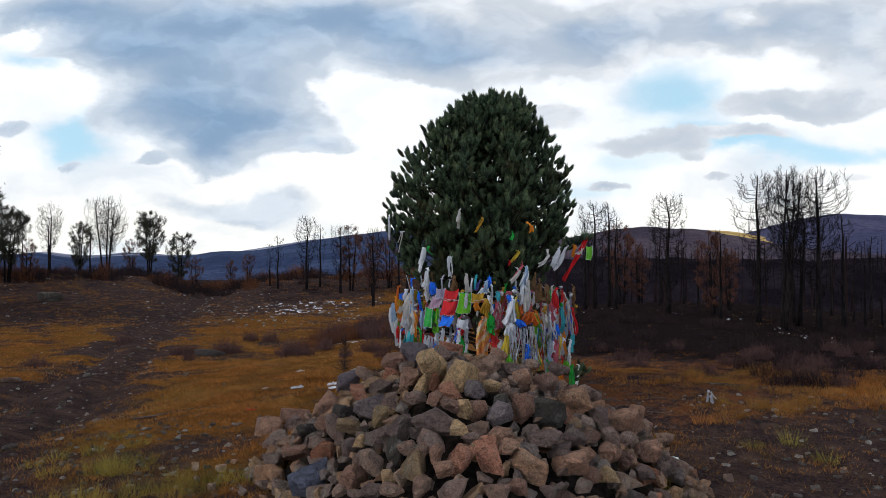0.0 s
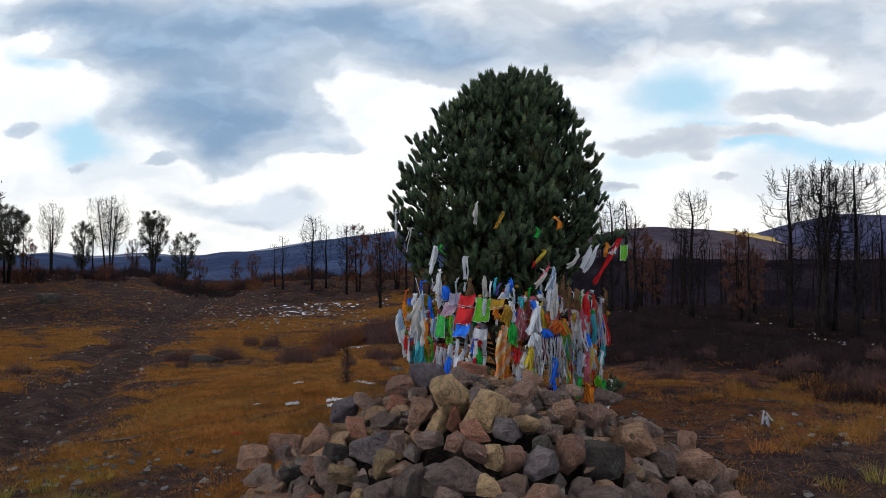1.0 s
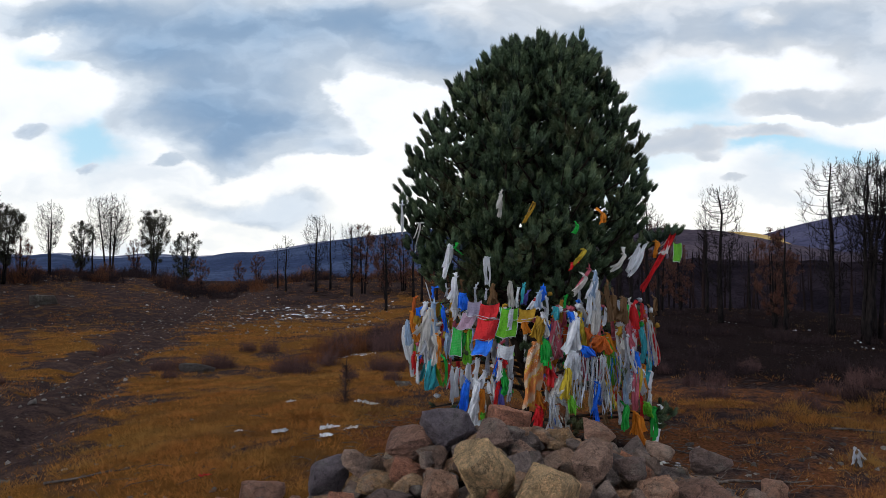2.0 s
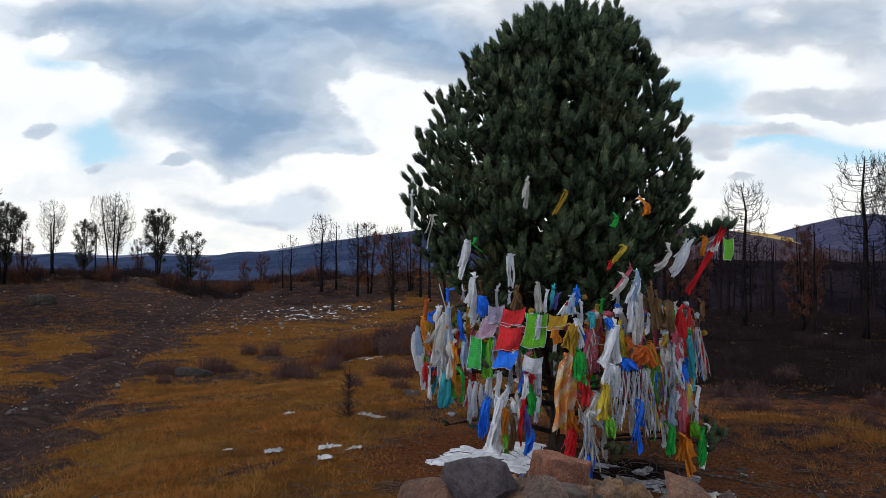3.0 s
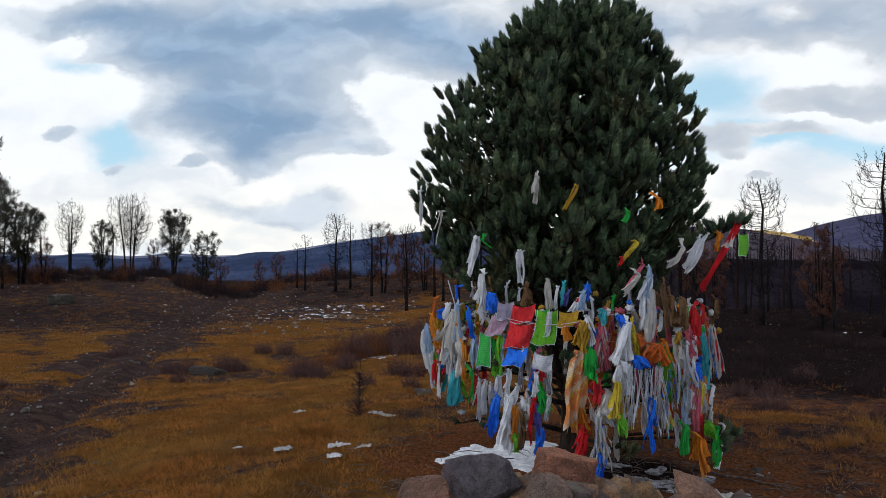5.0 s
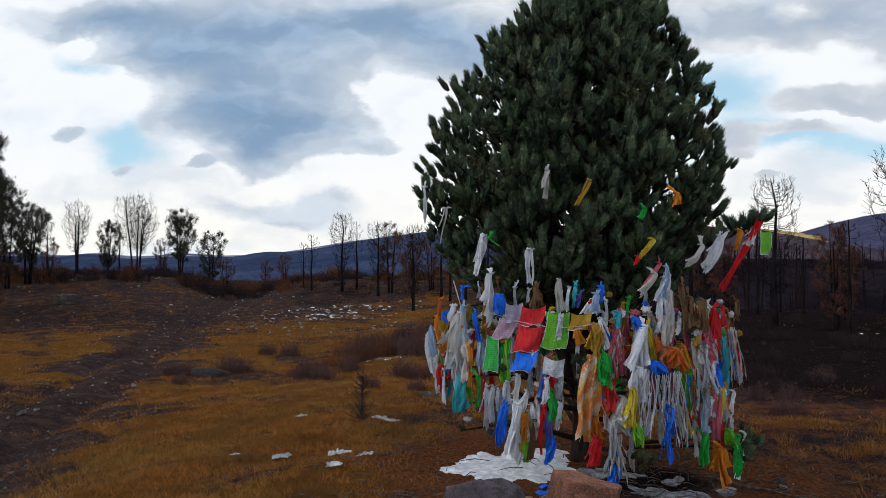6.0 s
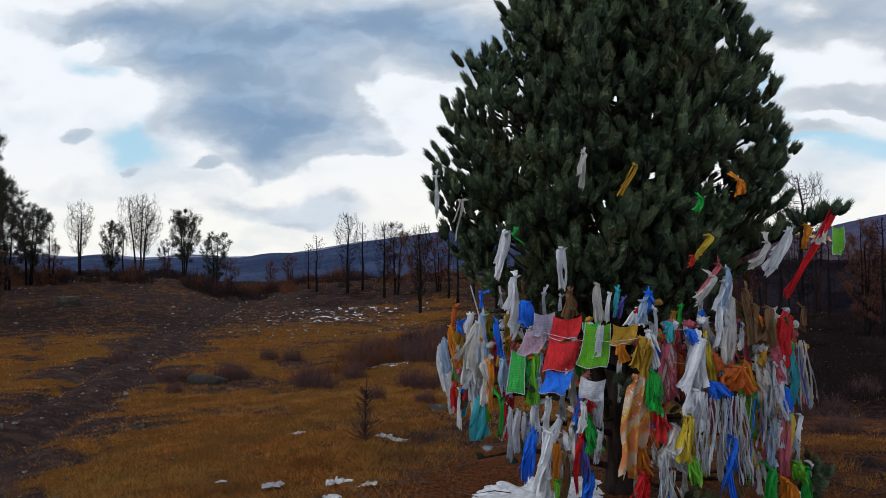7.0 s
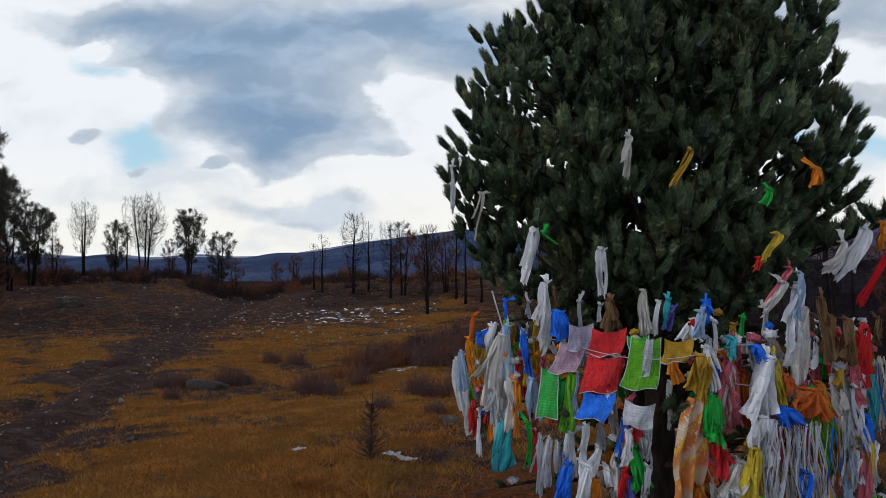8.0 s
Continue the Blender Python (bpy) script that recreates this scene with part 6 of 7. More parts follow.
# ---- ground cover ----
def blades_mesh(name, pts, heights, widths, per, spread, mat, seed, droop=0.5):
    """Tufts of thin blades, as one mesh of single triangles."""
    rng = np.random.default_rng(seed)
    n = len(pts) * per
    base = np.repeat(pts, per, 0)
    h, w = np.repeat(heights, per) * rng.uniform(0.55, 1.15, n), np.repeat(widths, per)
    a, s = rng.uniform(0, 2 * np.pi, n), np.repeat(spread, per) * np.sqrt(rng.random(n))
    root = base + np.stack([s * np.cos(a), s * np.sin(a), -0.015 * np.ones(n)], 1)
    ta = a + rng.normal(0, 0.8, n)
    lean = h * droop * rng.uniform(0.2, 1.2, n)
    tip = root + np.stack([lean * np.cos(ta), lean * np.sin(ta), h], 1)
    wa = rng.uniform(0, np.pi, n)
    side = np.stack([w * np.cos(wa), w * np.sin(wa), np.zeros(n)], 1)
    v = np.stack([root - side, root + side, tip], 1).reshape(-1, 3)
    me = bpy.data.meshes.new(name)
    me.vertices.add(len(v))
    me.vertices.foreach_set("co", v.ravel())
    me.loops.add(3 * n)
    me.loops.foreach_set("vertex_index", np.arange(3 * n, dtype=np.int32))
    me.polygons.add(n)
    me.polygons.foreach_set("loop_start", np.arange(0, 3 * n, 3, dtype=np.int32))
    me.materials.append(mat)
    me.update(calc_edges=True)
    return me


def scatter(count, r0, r1, seed, b0=-41.0, b1=41.0):
    rng = np.random.default_rng(seed)
    r, b = np.exp(rng.uniform(math.log(r0), math.log(r1), count)), np.radians(rng.uniform(b0, b1, count))
    return r * np.sin(b), r * np.cos(b), rng


def make_grass():
    x, y, rng = scatter(170000, 4.0, 70.0, 1)
    g, b, l = cover(x, y)
    clump = 0.5 + 0.5 * wave(x, y, 0.8, 6) * 0.7 + 0.3 * wave(x, y, 2.6, 2)
    d = np.hypot(x - TREE.x, y - TREE.y)
    keep = rng.random(len(x)) < g * (0.25 + 0.75 * clump) * smooth(1.4, 3.2, d)
    x, y, clump = x[keep], y[keep], clump[keep]
    r = np.hypot(x, y)
    pts = np.stack([x, y, ground_z(x, y)], 1)
    h = (0.030 + 0.075 * np.clip(clump, 0, 1)) * (1 + 0.004 * r)
    me = blades_mesh("dry_grass", pts, h, 0.0017 + 0.00026 * r, 10, 0.06 + 0.004 * r, STRAW, 2, 1.3)
    tagged(new("dry_grass", me), "short golden-brown dry meadow grass", "grass", kind="stuff")
    # thin survivors on the burnt and trampled earth
    x, y, rng = scatter(26000, 5.0, 60.0, 3)
    g, b, l = cover(x, y)
    keep = rng.random(len(x)) < np.clip(0.20 - 0.15 * g, 0.05, 1) * smooth(0.1, 0.7, wave(x, y, 1.2, 4) + 0.4)
    x, y = x[keep], y[keep]
    r = np.hypot(x, y)
    me = blades_mesh("sparse_grass", np.stack([x, y, ground_z(x, y)], 1), rng.uniform(0.04, 0.11, len(x)), 0.0013 + 0.0002 * r, 9, 0.05 + 0.004 * r, SEDGE, 4, 0.9)
    tagged(new("sparse_grass", me), "sparse brown grass and stalks on bare earth", "grass", kind="stuff")
    # tall tufts
    rng2 = random.Random(9)
    for kind, mat, groups in (("tall yellow-green tufts of grass", GREENISH, ((-2.35, 7.1, 16, 0.35), (-3.7, 7.7, 9, 0.3), (-3.3, 6.7, 6, 0.25), (2.2, 6.0, 5, 0.3), (-4.4, 8.8, 5, 0.5), (4.9, 8.3, 3, 0.4))),
                              ("tall golden tufts of dry grass", STRAW, ((5.3, 10.9, 12, 0.6), (6.8, 11.2, 18, 0.7), (4.2, 10.2, 4, 0.4), (6.4, 13.3, 18, 1.2), (3.8, 13.2, 12, 0.9), (8.2, 12.5, 16, 0.9)))):
        spots = []
        for cx, cy, n, sx in groups:
            spots += [(cx + rng2.gauss(0, sx), cy + rng2.gauss(0, sx * 0.7)) for _ in range(n)]
        p = np.array(spots)
        pts = np.stack([p[:, 0], p[:, 1], ground_z(p[:, 0], p[:, 1])], 1)
        me = blades_mesh("tall_grass", pts, np.array([rng2.uniform(0.13, 0.26) for _ in spots]), np.full(len(p), 0.0026), 80, np.full(len(p), 0.13), mat, 6, 0.75)
        tagged(new("tall_grass", me), kind, "grass", kind="stuff")


SEDGE = mat_blades("brown_stalks", (0.05, 0.028, 0.014), (0.17, 0.10, 0.04), (0.12, 0.055, 0.022))
make_grass()


# ---- bushes ----
def bush_mesh(name, seed, height, spread, stems, mat, thick=0.006):
    """A tangle of thin bowed twigs that fork twice, low and uneven."""
    rng = random.Random(seed)
    sh = Shape()
    for _ in range(stems):
        a, s = rng.uniform(0, 6.28), spread * math.sqrt(rng.random())
        root = Vector((0.75 * s * math.cos(a), 0.75 * s * math.sin(a), -0.05))
        h = height * rng.uniform(0.25, 1.0) * (1.05 - 0.5 * (s / spread) ** 2)
        tip = root + Vector((rng.gauss(0, 0.22), rng.gauss(0, 0.22), 1.0)) * h
        mid = root.lerp(tip, 0.5) + Vector((rng.gauss(0, 0.06), rng.gauss(0, 0.06), 0.03)) * height
        sh.tube([root, mid, tip], [thick * 0.8, thick * 0.6, thick * 0.3], 3, False)
        for _ in range(5):
            p = root.lerp(mid, rng.uniform(0.4, 1.0)) if rng.random() < 0.4 else mid.lerp(tip, rng.uniform(0, 0.9))
            q = p + Vector((rng.gauss(0, 0.13), rng.gauss(0, 0.13), rng.uniform(0.0, 0.20))) * height
            sh.tube([p, q], [thick * 0.45, thick * 0.2], 3, False)
    return sh.mesh(name, mat)


BUSH_BROWN = mat_bark("purple_brown_twig", (0.046, 0.026, 0.025), (0.120, 0.066, 0.059))
BUSH_DARK = mat_bark("burnt_twig", (0.013, 0.009, 0.010), (0.040, 0.026, 0.026))
BUSH_RUST = mat_bark("rusty_twig", (0.07, 0.028, 0.014), (0.17, 0.068, 0.030))
bushes = {
    "brown": [bush_mesh("bush", 30 + k, 0.72, 0.5, 120, BUSH_BROWN, 0.007) for k in range(3)],
    "dark": [bush_mesh("bush", 40 + k, 0.62, 0.72, 90, BUSH_DARK, 0.008) for k in range(3)],
    "rust": [bush_mesh("bush", 50 + k, 0.7, 0.5, 100, BUSH_RUST, 0.006) for k in range(2)],
}
BUSH_WORDS = {"brown": "bare purple-brown twiggy bush in the grass", "dark": "burnt leafless dark bush", "rust": "low rust-coloured dry bush"}
bush_rng = random.Random(4)


def bush(kind, x, y, size):
    ob = new("bush", bush_rng.choice(bushes[kind]))
    ob.location = (x, y, float(ground_z(x, y)))
    ob.rotation_euler, ob.scale = (0, 0, bush_rng.uniform(0, 6.28)), (size, size, size * bush_rng.uniform(0.85, 1.1))
    tagged(ob, BUSH_WORDS[kind], "bush", kind + " bushes")


for x, y, s in ((-7.55, 23.9, 1.05), (-7.3, 24.0, 0.9), (-8.6, 23.4, 0.9), (-8.9, 23.1, 0.7), (-7.1, 28.3, 0.9), (-8.0, 28.6, 0.8), (-8.0, 21.6, 0.55), (-4.3, 21.5, 0.9), (-4.8, 22.0, 1.0), (-5.2, 22.6, 0.8),
                (-4.0, 23.2, 0.9), (-12.2, 20.6, 0.8), (-2.2, 20.6, 0.9), (-1.8, 19.8, 0.8), (-1.3, 21.0, 1.0), (-1.6, 17.6, 0.5), (-0.9, 18.4, 0.7), (-2.6, 18.4, 0.5), (-13.0, 28.0, 0.9)):
    bush("brown", x, y, s)
for x, y, s in ((-4.4, 24.2, 0.9), (-5.0, 24.6, 0.8), (-3.9, 24.9, 0.8), (-18, 70, 2.4), (-20.5, 69, 2.2), (-23, 70, 2.4), (-15, 72, 2.2)):
    bush("rust", x, y, s)
for k in range(20):      # the thicket beside the pine
    bush("brown" if k % 3 else "rust", bush_rng.uniform(-5.2, -1.2), bush_rng.uniform(24.8, 28.0), bush_rng.uniform(0.9, 1.35))
for k in range(46):      # the dark thicket behind the pine
    bush(bush_rng.choice(("dark", "brown")), bush_rng.uniform(-4.2, 4.5), bush_rng.uniform(26.5, 33), bush_rng.uniform(0.8, 1.3))
for k in range(68):     # burnt scrub under the charred trees
    y = bush_rng.uniform(17.5, 34)
    bush("dark", bush_rng.uniform(0.16, 0.72) * y + 0.8, y, bush_rng.uniform(0.4, 0.85))
for k in range(46):
    y = bush_rng.uniform(14.5, 19)
    x = bush_rng.uniform(0.2, 0.68) * y
    if y + 0.6 * (x - 5.5) > 14.8:
        bush(bush_rng.choice(("dark", "dark", "brown")), x, y, bush_rng.uniform(0.35, 0.65))
for k in range(22):
    bush(bush_rng.choice(("dark", "dark", "brown")), bush_rng.uniform(6.2, 10.5), bush_rng.uniform(12.6, 15.5), bush_rng.uniform(0.35, 0.7))
for k in range(170):      # undergrowth on the crest
    r, px = bush_rng.uniform(60, 74), bush_rng.uniform(-160, 400) if k % 3 else bush_rng.uniform(400, 760)
    a = math.atan((px - 784) / 1214)
    bush(bush_rng.choice(("dark", "dark", "rust")), r * math.sin(a), r * math.cos(a), bush_rng.uniform(0.9, 2.3))


# ---- snow, stones and litter ----
def snow_patch(x, y, rx, ry, turn, seed, thick=0.035, label="thin patch of old snow on the grass", mat=None):
    rng = random.Random(seed)
    sh = Shape()
    n, m = (80, 8) if rx > 0.3 else (18, 3)
    ph = [rng.uniform(0, 6.28) for _ in range(4)]
    verts = []
    c, s = math.cos(turn), math.sin(turn)
    for i in range(m + 1):
        for j in range(n):
            a = 2 * math.pi * j / n
            k = 1 + 0.16 * math.sin(2 * a + ph[0]) + 0.13 * math.sin(3 * a + ph[1]) + 0.09 * math.sin(7 * a + ph[2]) + 0.06 * math.sin(12 * a + ph[3]) + 0.035 * math.sin(19 * a + ph[1]) + 0.025 * math.sin(31 * a + ph[0])
            t = i / m
            px, py = rx * k * t * math.cos(a), ry * k * t * math.sin(a)
            wx, wy = x + px * c - py * s, y + px * s + py * c
            h = thick * (1 - t ** 3) + 0.004 * math.sin(wx * 17 + ph[1]) * math.sin(wy * 13 + ph[2]) * (1 - t) - 0.02 * (i == m)
            verts.append((wx - x, wy - y, float(ground_z(wx, wy)) + h))
    faces = []
    for i in range(m):
        for j in range(n):
            a, b = i * n + j, i * n + (j + 1) % n
            faces.append((a, a + n, b + n, b))
    sh.add(verts, faces)
    ob = part("snow_patch", sh, mat or SNOW, smooth=True)
    ob.location = (x, y, 0)
    return tagged(ob, label, "snow", "snow patches")


snow_patch(0.04, 12.15, 0.66, 0.74, 0.25, 1, 0.022, "larger patch of old snow under the pine")
snow_patch(1.45, 11.45, 0.40, 0.16, -0.2, 2, 0.012, "dirty patch of snow under the pine", DIRTY_SNOW)
for k, (x, y, w) in enumerate(((1.75, 11.25, 0.22), (1.2, 11.15, 0.16), (2.05, 11.55, 0.18), (1.6, 11.8, 0.2), (0.75, 11.35, 0.14), (2.3, 11.1, 0.12))):
    snow_patch(x, y, w, 0.55 * w, 0.3 * k, 60 + k, 0.010, "dirty patch of snow under the pine", DIRTY_SNOW)
snow_patch(0.95, 11.9, 0.35, 0.2, 0.0, 3, 0.012, "dirty patch of snow under the pine", DIRTY_SNOW)
for k, (dx, dy, w) in enumerate(((0, 0, 0.34), (0.45, 0.2, 0.26), (-0.45, -0.15, 0.22), (-0.8, 0.1, 0.14), (0.75, 0.35, 0.16), (0.2, -0.35, 0.16), (-0.15, 0.35, 0.2), (0.55, -0.2, 0.1))):
    snow_patch(-3.35 + dx, 25.0 + dy, w, 0.6 * w, 0.2 * k, 4 + 40 * k, 0.02, mat=SNOW if k % 3 else DIRTY_SNOW)
snow_rng = random.Random(8)
for k in range(110):
    px, d = snow_rng.gauss(550, 48), snow_rng.uniform(44, 51)
    a = math.atan((px - 784) / 1214)
    snow_patch(d * math.sin(a), d * math.cos(a), snow_rng.uniform(0.04, 0.20), snow_rng.uniform(0.05, 0.16), snow_rng.uniform(0, 3), 20 + k, 0.03, mat=SNOW if k % 2 else DIRTY_SNOW)
for px, d, w in ((1290, 27, 0.20), (1375, 25.5, 0.16), (1400, 25, 0.14), (1425, 24.7, 0.10), (1450, 24.5, 0.20), (1470, 24, 0.1), (1050, 31, 0.2), (1190, 29, 0.12), (1530, 21, 0.1)):
    a = math.atan((px - 784) / 1214)
    for k in range(3):
        dx, dy = snow_rng.gauss(0, 1.6 * w), snow_rng.gauss(0, 1.0 * w)
        snow_patch(d * math.sin(a) + dx, d * math.cos(a) + dy, w * snow_rng.uniform(0.12, 0.36), 0.035, 0.2, int(px) + k, 0.025, "small patch of old snow on burnt ground", SNOW if k == 2 else DIRTY_SNOW)


def boulder(x, y, size, turn, flat, mat, seed, label):
    ob = part("boulder", stone_mesh("boulder", mat, seed, flat), None)
    ob.location, ob.rotation_euler, ob.scale = (x, y, float(ground_z(x, y)) + 0.12 * size), (0, 0, turn), (size, size, size)
    return tagged(ob, label, "boulder")


boulder(-7.85, 23.2, 0.42, 0.3, 0.45, STONE_SINGLE, 201, "flat lichened grey boulder among bare bushes")
boulder(-26.0, 45.5, 0.75, 0.5, 0.5, STONE_DARK, 202, "dark boulder on the meadow")
boulder(-9.9, 15.8, 0.22, 0.5, 0.4, STONE, 203, "small pale stone beside the track")
boulder(-1.3, 17.0, 0.14, 0.5, 0.45, STONE_DARK, 204, "small flat stone in the grass")


def scatter_stones():
    rng = random.Random(12)
    kinds = [stone_mesh("pebble", STONE, 300 + k, 0.55, 1) for k in range(4)]
    singles = [stone_mesh("loose_stone", STONE_SINGLE, 300 + k, 0.55, 2) for k in range(4)]
    near, sh = 0, Shape()
    for _ in range(1700):
        zone = rng.random()
        if zone < 0.4:
            y = math.exp(rng.uniform(math.log(7), math.log(50)))
            x = float(np.interp(y, TRACK_Y, TRACK_X)) + rng.gauss(0, 1.5)
            size = (rng.uniform(0.01, 0.035) if rng.random() < 0.95 else rng.uniform(0.04, 0.075)) * (1 + 0.012 * y)
        elif zone < 0.6:
            a, r = math.radians(rng.uniform(-40, -14)), rng.uniform(42, 66)
            x, y, size = r * math.sin(a), r * math.cos(a), rng.choice((0.03, 0.04, 0.06, 0.11)) * rng.uniform(0.7, 1.2)
        elif zone < 0.75:
            x, y, size = rng.uniform(-5, -2), rng.uniform(6, 10), rng.uniform(0.015, 0.05)
        elif zone < 0.9:
            x, y, size = rng.uniform(1.8, 8), rng.uniform(5.5, 12), rng.uniform(0.012, 0.05)
        else:
            a, r = math.radians(rng.uniform(-19, -5)), rng.uniform(36, 52)
            x, y, size = r * math.sin(a), r * math.cos(a), rng.uniform(0.03, 0.10)
        me = rng.choice(kinds)
        turn = Euler((rng.uniform(-0.4, 0.4), rng.uniform(-0.4, 0.4), rng.uniform(0, 6.28))).to_matrix()
        base = Vector((x, y, float(ground_z(x, y)) + 0.1 * size))
        if near < 140 and y < 17 and size > 0.024:
            near += 1
            ob = new("loose_stone", singles[kinds.index(me)])
            ob.location, ob.rotation_euler, ob.scale = base, turn.to_euler(), (size, size, size)
            tagged(ob, "small loose grey stone lying on the earth", "stone", "loose stones")
            continue
        sh.add([tuple(base + turn @ (v.co * size)) for v in me.vertices], [tuple(p.vertices) for p in me.polygons])
    ob = part("scattered_stones", sh, STONE_LOOSE)
    tagged(ob, "loose pale stones scattered on the earth", "stones", kind="stuff")
    tw = Shape()
    for _ in range(760):
        if rng.random() < 0.7:
            a, r = rng.uniform(0, 6.28), rng.uniform(0.3, 3.0)
            x, y = TREE.x + r * math.cos(a), TREE.y - 0.4 + r * math.sin(a)
        else:
            x, y = rng.uniform(-4, 7), rng.uniform(9, 14)
        if math.hypot(x + 0.08, y - 12.2) < 0.95 and rng.random() < 0.85:
            continue
        a, ln = rng.uniform(0, 6.28), rng.uniform(0.06, 0.4)
        z = float(ground_z(x, y)) + (0.045 if math.hypot(x + 0.08, y - 12.2) < 0.8 else 0.0)
        d = Vector((math.cos(a), math.sin(a), 0)) * ln
        p = Vector((x, y, z + 0.012))
        tw.tube([p - d * 0.5, p + Vector((rng.gauss(0, 0.02), rng.gauss(0, 0.02), 0.02)), p + d * 0.5], [0.005, 0.005, 0.003], 4)
    tagged(part("fallen_twigs", tw, DRYWOOD), "fallen dry twigs round the pine", "twigs", kind="stuff")


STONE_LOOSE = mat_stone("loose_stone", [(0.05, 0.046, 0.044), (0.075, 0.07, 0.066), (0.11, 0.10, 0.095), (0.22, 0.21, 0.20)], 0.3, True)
DRYWOOD = mat_bark("grey_dead_wood", (0.04, 0.030, 0.026), (0.13, 0.105, 0.088))
scatter_stones()


def rag(colour, x, y, size, seed, label):
    """A crumpled cloth lying on the ground."""
    rng = random.Random(seed)
    n = 12
    verts, faces = [], []
    ph = [rng.uniform(0, 6.28) for _ in range(4)]
    z0 = float(ground_z(x, y))
    for i in range(n):
        for j in range(n):
            u_, v_ = i / (n - 1) - 0.5, j / (n - 1) - 0.5
            p3 = Vector((u_ * 3.0 + ph[0], v_ * 3.0 + ph[1], ph[2]))
            k = 0.75 + 0.9 * noise.noise(Vector((math.atan2(v_, u_) * 1.3, ph[3], 0)))
            px = size * (u_ * k + 0.22 * noise.noise(p3))
            py = size * 0.6 * (v_ * k + 0.25 * noise.noise(p3 + Vector((9, 0, 0))))
            lift = size * (0.30 * abs(noise.noise(p3 * 1.1 + Vector((0, 7, 0)))) + 0.14 * abs(noise.noise(p3 * 2.7))) * (1 - 2.5 * abs(u_) * abs(v_))
            verts.append((px, py, float(ground_z(x + px, y + py)) - z0 + 0.02 + lift))
    for i in range(n - 1):
        for j in range(n - 1):
            a = i * n + j
            faces.append((a, a + n, a + n + 1, a + 1))
    sh = Shape()
    sh.add(verts, faces)
    ob = part("rag", sh, PLAIN[colour], smooth=True)
    ob.location = (x, y, z0)
    return tagged(ob, label, "rag")


rag("white", -2.0, 12.4, 0.26, 1, "crumpled white cloth fallen in the grass")
rag("white", -1.9, 11.85, 0.2, 2, "small crumpled white cloth on the grass")
rag("sheer", -1.63, 12.25, 0.18, 3, "dirty grey cloth fallen in the grass")
rag("grey", -2.68, 12.5, 0.24, 4, "grey plastic scrap in the grass")
rag("white", -3.3, 12.8, 0.12, 5, "small white scrap in the grass")
rag("white", -3.15, 15.1, 0.2, 6, "white scrap in the grass")
rag("white", -1.85, 14.6, 0.22, 7, "white scrap beside a burnt sapling")
rag("sheer", -1.6, 14.3, 0.22, 8, "pale scrap beside a burnt sapling")
rag("yellow", -1.5, 10.3, 0.2, 9, "yellow scrap on the ground")
rag("red", -2.9, 10.4, 0.14, 10, "faded red scrap in the grass")
rag("blue", 0.45, 11.1, 0.45, 11, "blue scarf lying under the pine")
rag("sheer", 1.95, 11.0, 0.4, 12, "pale scarf trailing on the ground")


def sapling():
    rng = random.Random(3)
    thing = tagged(new("sapling"), "small scorched brown conifer sapling in the grass", "sapling")
    x, y = -2.06, 14.35
    thing.location = (x, y, float(ground_z(x, y)))
    st = Shape()
    st.tube([(0, 0, -0.05), (0.01, 0, 0.4), (0.03, 0.01, 0.82)], [0.017, 0.013, 0.004], 6)
    part("stem", st, TWIG, thing)
    tw = Shape()
    for _ in range(170):
        h = rng.uniform(0.02, 0.75) ** 1.4
        a, ln = rng.uniform(0, 6.28), rng.uniform(0.06, 0.28) * (1.05 - h)
        p = Vector((0.02 * h, 0, h))
        d = Vector((math.cos(a), math.sin(a), rng.uniform(0.1, 0.7))) * ln
        tw.tube([p, p + d * 0.6, p + d + Vector((0, 0, 0.03))], [0.005, 0.004, 0.002], 3)
    ob = part("twigwork", tw, TWIG, thing, "scorched bristling twigs")
    ob["kind"] = "stuff"


sapling()


def rag_post():
    thing = tagged(new("rag_stake"), "short stake wrapped in a pale ragged cloth", "stake")
    x, y = 4.25, 11.0
    thing.location = (x, y, float(ground_z(x, y)))
    st = Shape()
    st.tube([(0, 0, -0.08), (0.01, 0, 0.2), (0.0, 0.01, 0.36)], [0.016, 0.014, 0.010], 6)
    part("stake", st, DRYWOOD, thing)
    for k, (size, z) in enumerate(((0.030, 0.32), (0.040, 0.26), (0.034, 0.20))):
        bm = bmesh.new()
        bmesh.ops.create_icosphere(bm, subdivisions=3, radius=1.0)
        for v in bm.verts:
            d = abs(noise.noise(v.co * 1.7 + Vector((k * 7, 3, 0)))) + 0.5 * abs(noise.noise(v.co * 4 + Vector((k * 9, 1, 0))))
            v.co = Vector((v.co.x, v.co.y, v.co.z * 1.3)) * size * (0.5 + 1.1 * d)
        me = bpy.data.meshes.new("cloth")
        bm.to_mesh(me)
        bm.free()
        me.materials.append(PLAIN[("grey", "brown", "grey")[k]])
        part("cloth", me, None, thing).location = (0.02 * (k - 1), -0.01, z)
    ob = part("cloth", drape(0.2, 0.03, 0.06, 0.05, 2, cloth_rng), PLAIN["grey"], thing, smooth=True)
    ob.location = (0.03, -0.03, 0.26)
    for k, (dx, ln, tone) in enumerate(((-0.05, 0.26, "grey"), (0.06, 0.30, "grey"), (-0.02, 0.22, "brown"), (0.09, 0.18, "sheer"), (-0.08, 0.2, "brown"))):
        ob = part("cloth", drape(ln, 0.03, 0.09, 1.2 * dx, 2, cloth_rng, twist=0.6), PLAIN[tone], thing, smooth=True)
        ob.location = (0.5 * dx, -0.035 + 0.01 * k, 0.31)
    thing.scale = (0.62, 0.62, 0.66)


rag_post()


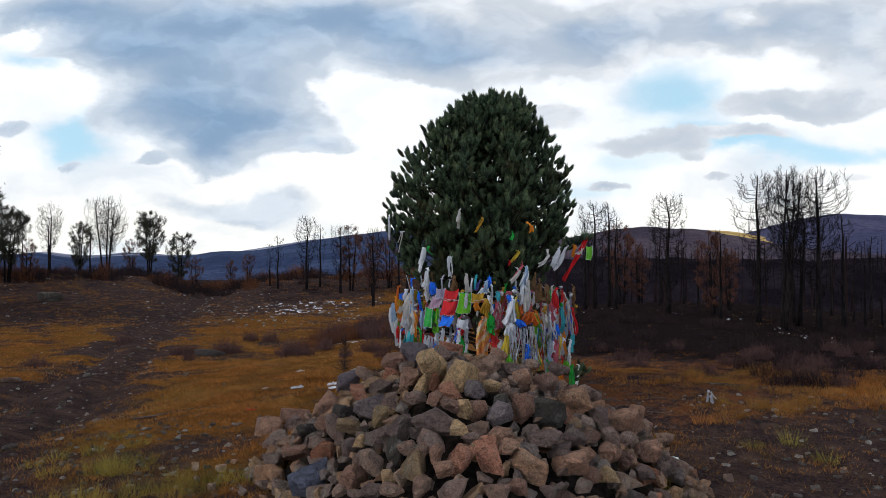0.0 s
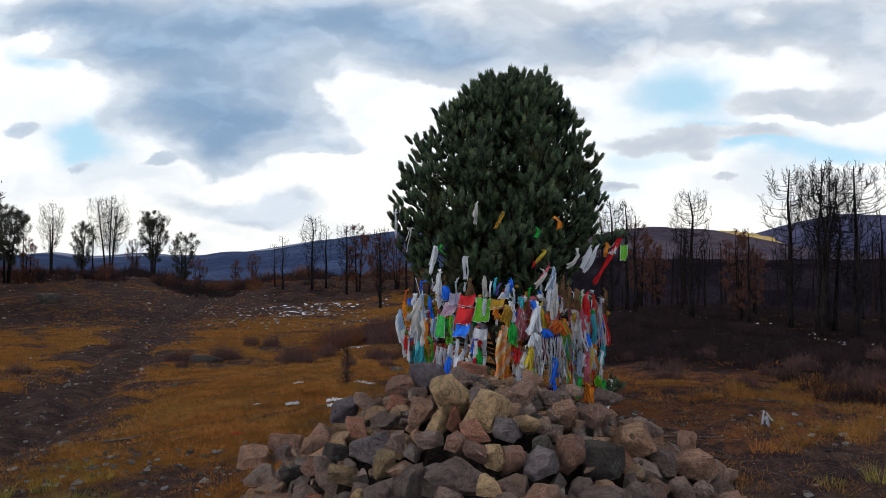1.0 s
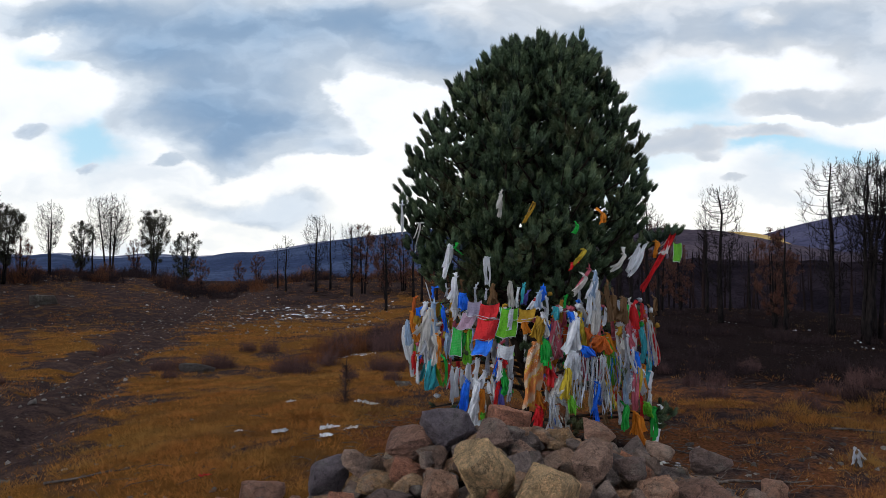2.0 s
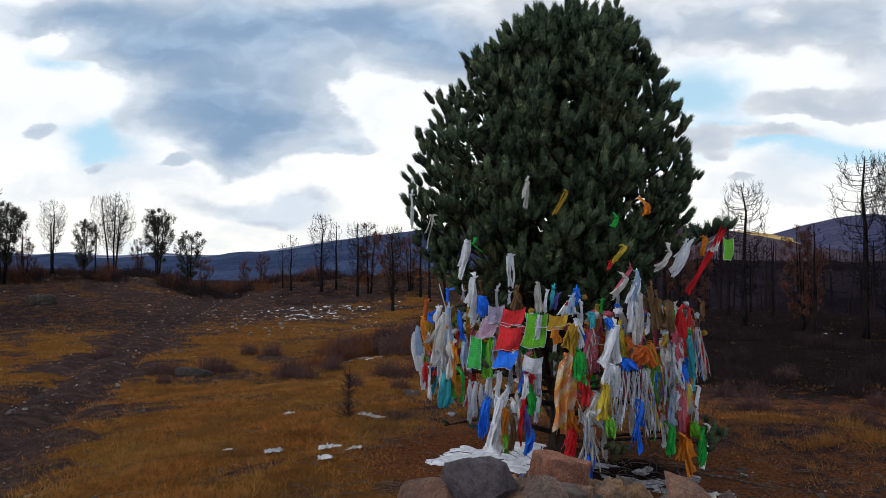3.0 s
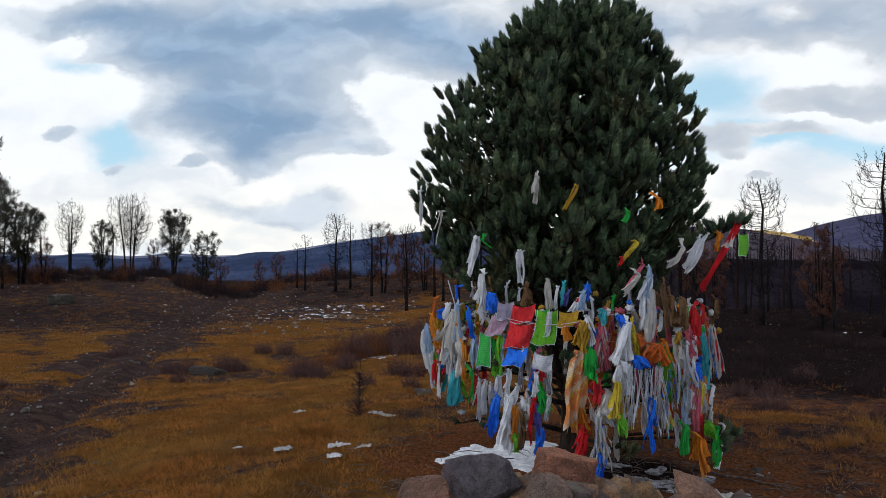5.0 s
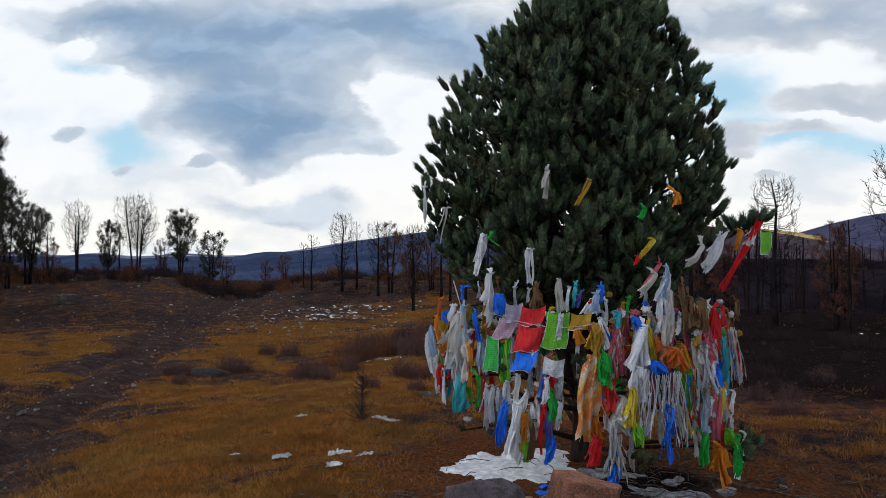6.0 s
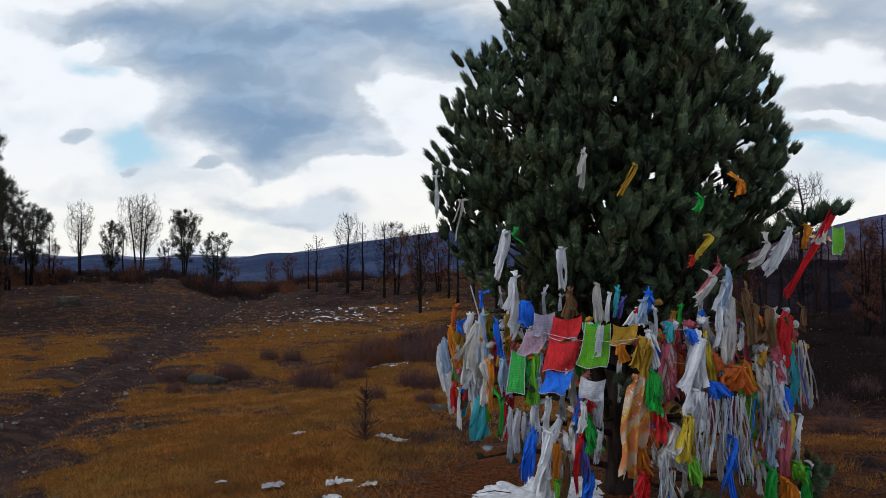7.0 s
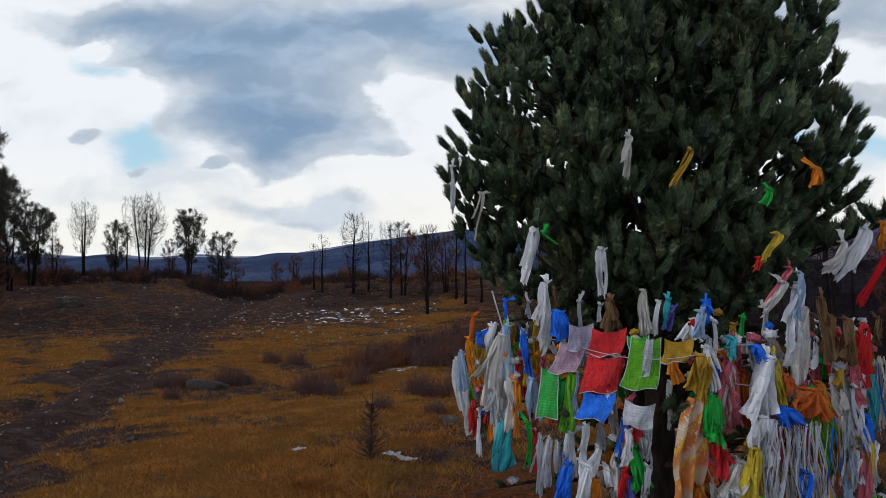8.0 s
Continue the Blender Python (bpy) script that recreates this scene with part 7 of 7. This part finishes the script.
def jar():
    """A pale plastic jar lying on the stones."""
    thing = tagged(new("jar"), "pale plastic jar lying at the foot of the stones", "jar")
    x, y = 2.5, 7.55
    thing.location, thing.rotation_euler, thing.scale = (x, y, float(ground_z(x, y)) + 0.05), (1.45, 0.2, 0.9), (0.8, 0.8, 0.8)
    b = Shape()
    b.tube([(0, 0, -0.07), (0, 0, -0.065), (0, 0, 0.045), (0, 0, 0.06), (0, 0, 0.068)], [0.046, 0.05, 0.05, 0.042, 0.036], 20)
    part("body", b, PLASTIC, thing, smooth=True)
    l = Shape()
    l.tube([(0, 0, 0.066), (0, 0, 0.070), (0, 0, 0.088), (0, 0, 0.092)], [0.039, 0.041, 0.041, 0.037], 20)
    part("lid", l, PLASTIC_LID, thing)


def mat_plain(name, a, rough):
    m, n = material(name)
    p = n.add("ShaderNodeTexCoord").outputs["Object"]
    f = n.noise(p, 18, 4)
    finish(n, n.mix(n.step(f, 0.45, 0.7), a, tuple(x * 0.6 for x in a)), rough, spec=0.5)
    return m


PLASTIC, PLASTIC_LID = mat_plain("pale_plastic", (0.34, 0.38, 0.35), 0.35), mat_plain("white_plastic", (0.7, 0.7, 0.68), 0.4)
jar()


def fallen_branch(x, y, turn, length, seed):
    rng = random.Random(seed)
    sh = Shape()
    pts = []
    for k in range(7):
        t = k / 6 - 0.5
        px, py = x + length * t * math.cos(turn) + rng.gauss(0, 0.02), y + length * t * math.sin(turn) + rng.gauss(0, 0.02)
        pts.append(Vector((px, py, float(ground_z(px, py)) + 0.02)))
    sh.tube(pts, [0.016, 0.015, 0.013, 0.012, 0.010, 0.008, 0.005], 6)
    for k in (1, 2, 3, 4, 5):
        a = turn + rng.choice((-1, 1)) * rng.uniform(0.5, 1.0)
        d = Vector((math.cos(a), math.sin(a), rng.uniform(0.05, 0.3))) * length * rng.uniform(0.12, 0.25)
        sh.tube([pts[k], pts[k] + d * 0.5, pts[k] + d], [0.007, 0.006, 0.003], 5)
    tagged(part("fallen_branch", sh, DRYWOOD), "dead grey branch lying on the ground", "branch", "fallen branches")


fallen_branch(2.9, 10.5, 0.1, 1.3, 1)
fallen_branch(2.4, 11.6, -0.5, 1.0, 3)
fallen_branch(0.9, 10.9, 0.0, 1.1, 5)
fallen_branch(-4.4, 10.9, 0.35, 0.9, 6)
fallen_branch(5.5, 12.6, -0.2, 1.2, 7)


def far_woods():
    """Charred trunks standing close on the slope beyond."""
    rng = random.Random(31)
    sh = Shape()
    slope = bpy.data.objects["slope_charred"].data.vertices
    spots = [tuple(slope[rng.randrange(len(slope))].co) for _ in range(800)]
    for _ in range(170):
        a, r = math.radians(rng.uniform(6, 40)), rng.uniform(45, 105)
        x, y = r * math.sin(a), r * math.cos(a)
        spots.append((x, y, float(ground_z(x, y))))
    for x, y, z in spots:
        h = rng.uniform(2.2, 5.6)
        lean = Vector((rng.gauss(0, 0.04), rng.gauss(0, 0.04), 1)) * h
        p = Vector((x, y, z - 0.3))
        sh.tube([p, p + lean * 0.5, p + lean], [0.016 * h, 0.012 * h, 0.004 * h], 4)
        for _ in range(9):
            a, t = rng.uniform(0, 6.28), rng.uniform(0.35, 0.95)
            q = p + lean * t
            d = Vector((math.cos(a), math.sin(a), 0.8)) * h * 0.11 * rng.uniform(0.5, 1.1)
            sh.tube([q, q + d], [0.006 * h, 0.003 * h], 3, False)
    tagged(part("far_woods", sh, WOODS), "close charred trunks on the far slope", "woods", kind="stuff")


WOODS = mat_bark("scorched_wood", (0.005, 0.004, 0.005), (0.020, 0.012, 0.011), 1.0)
far_woods()
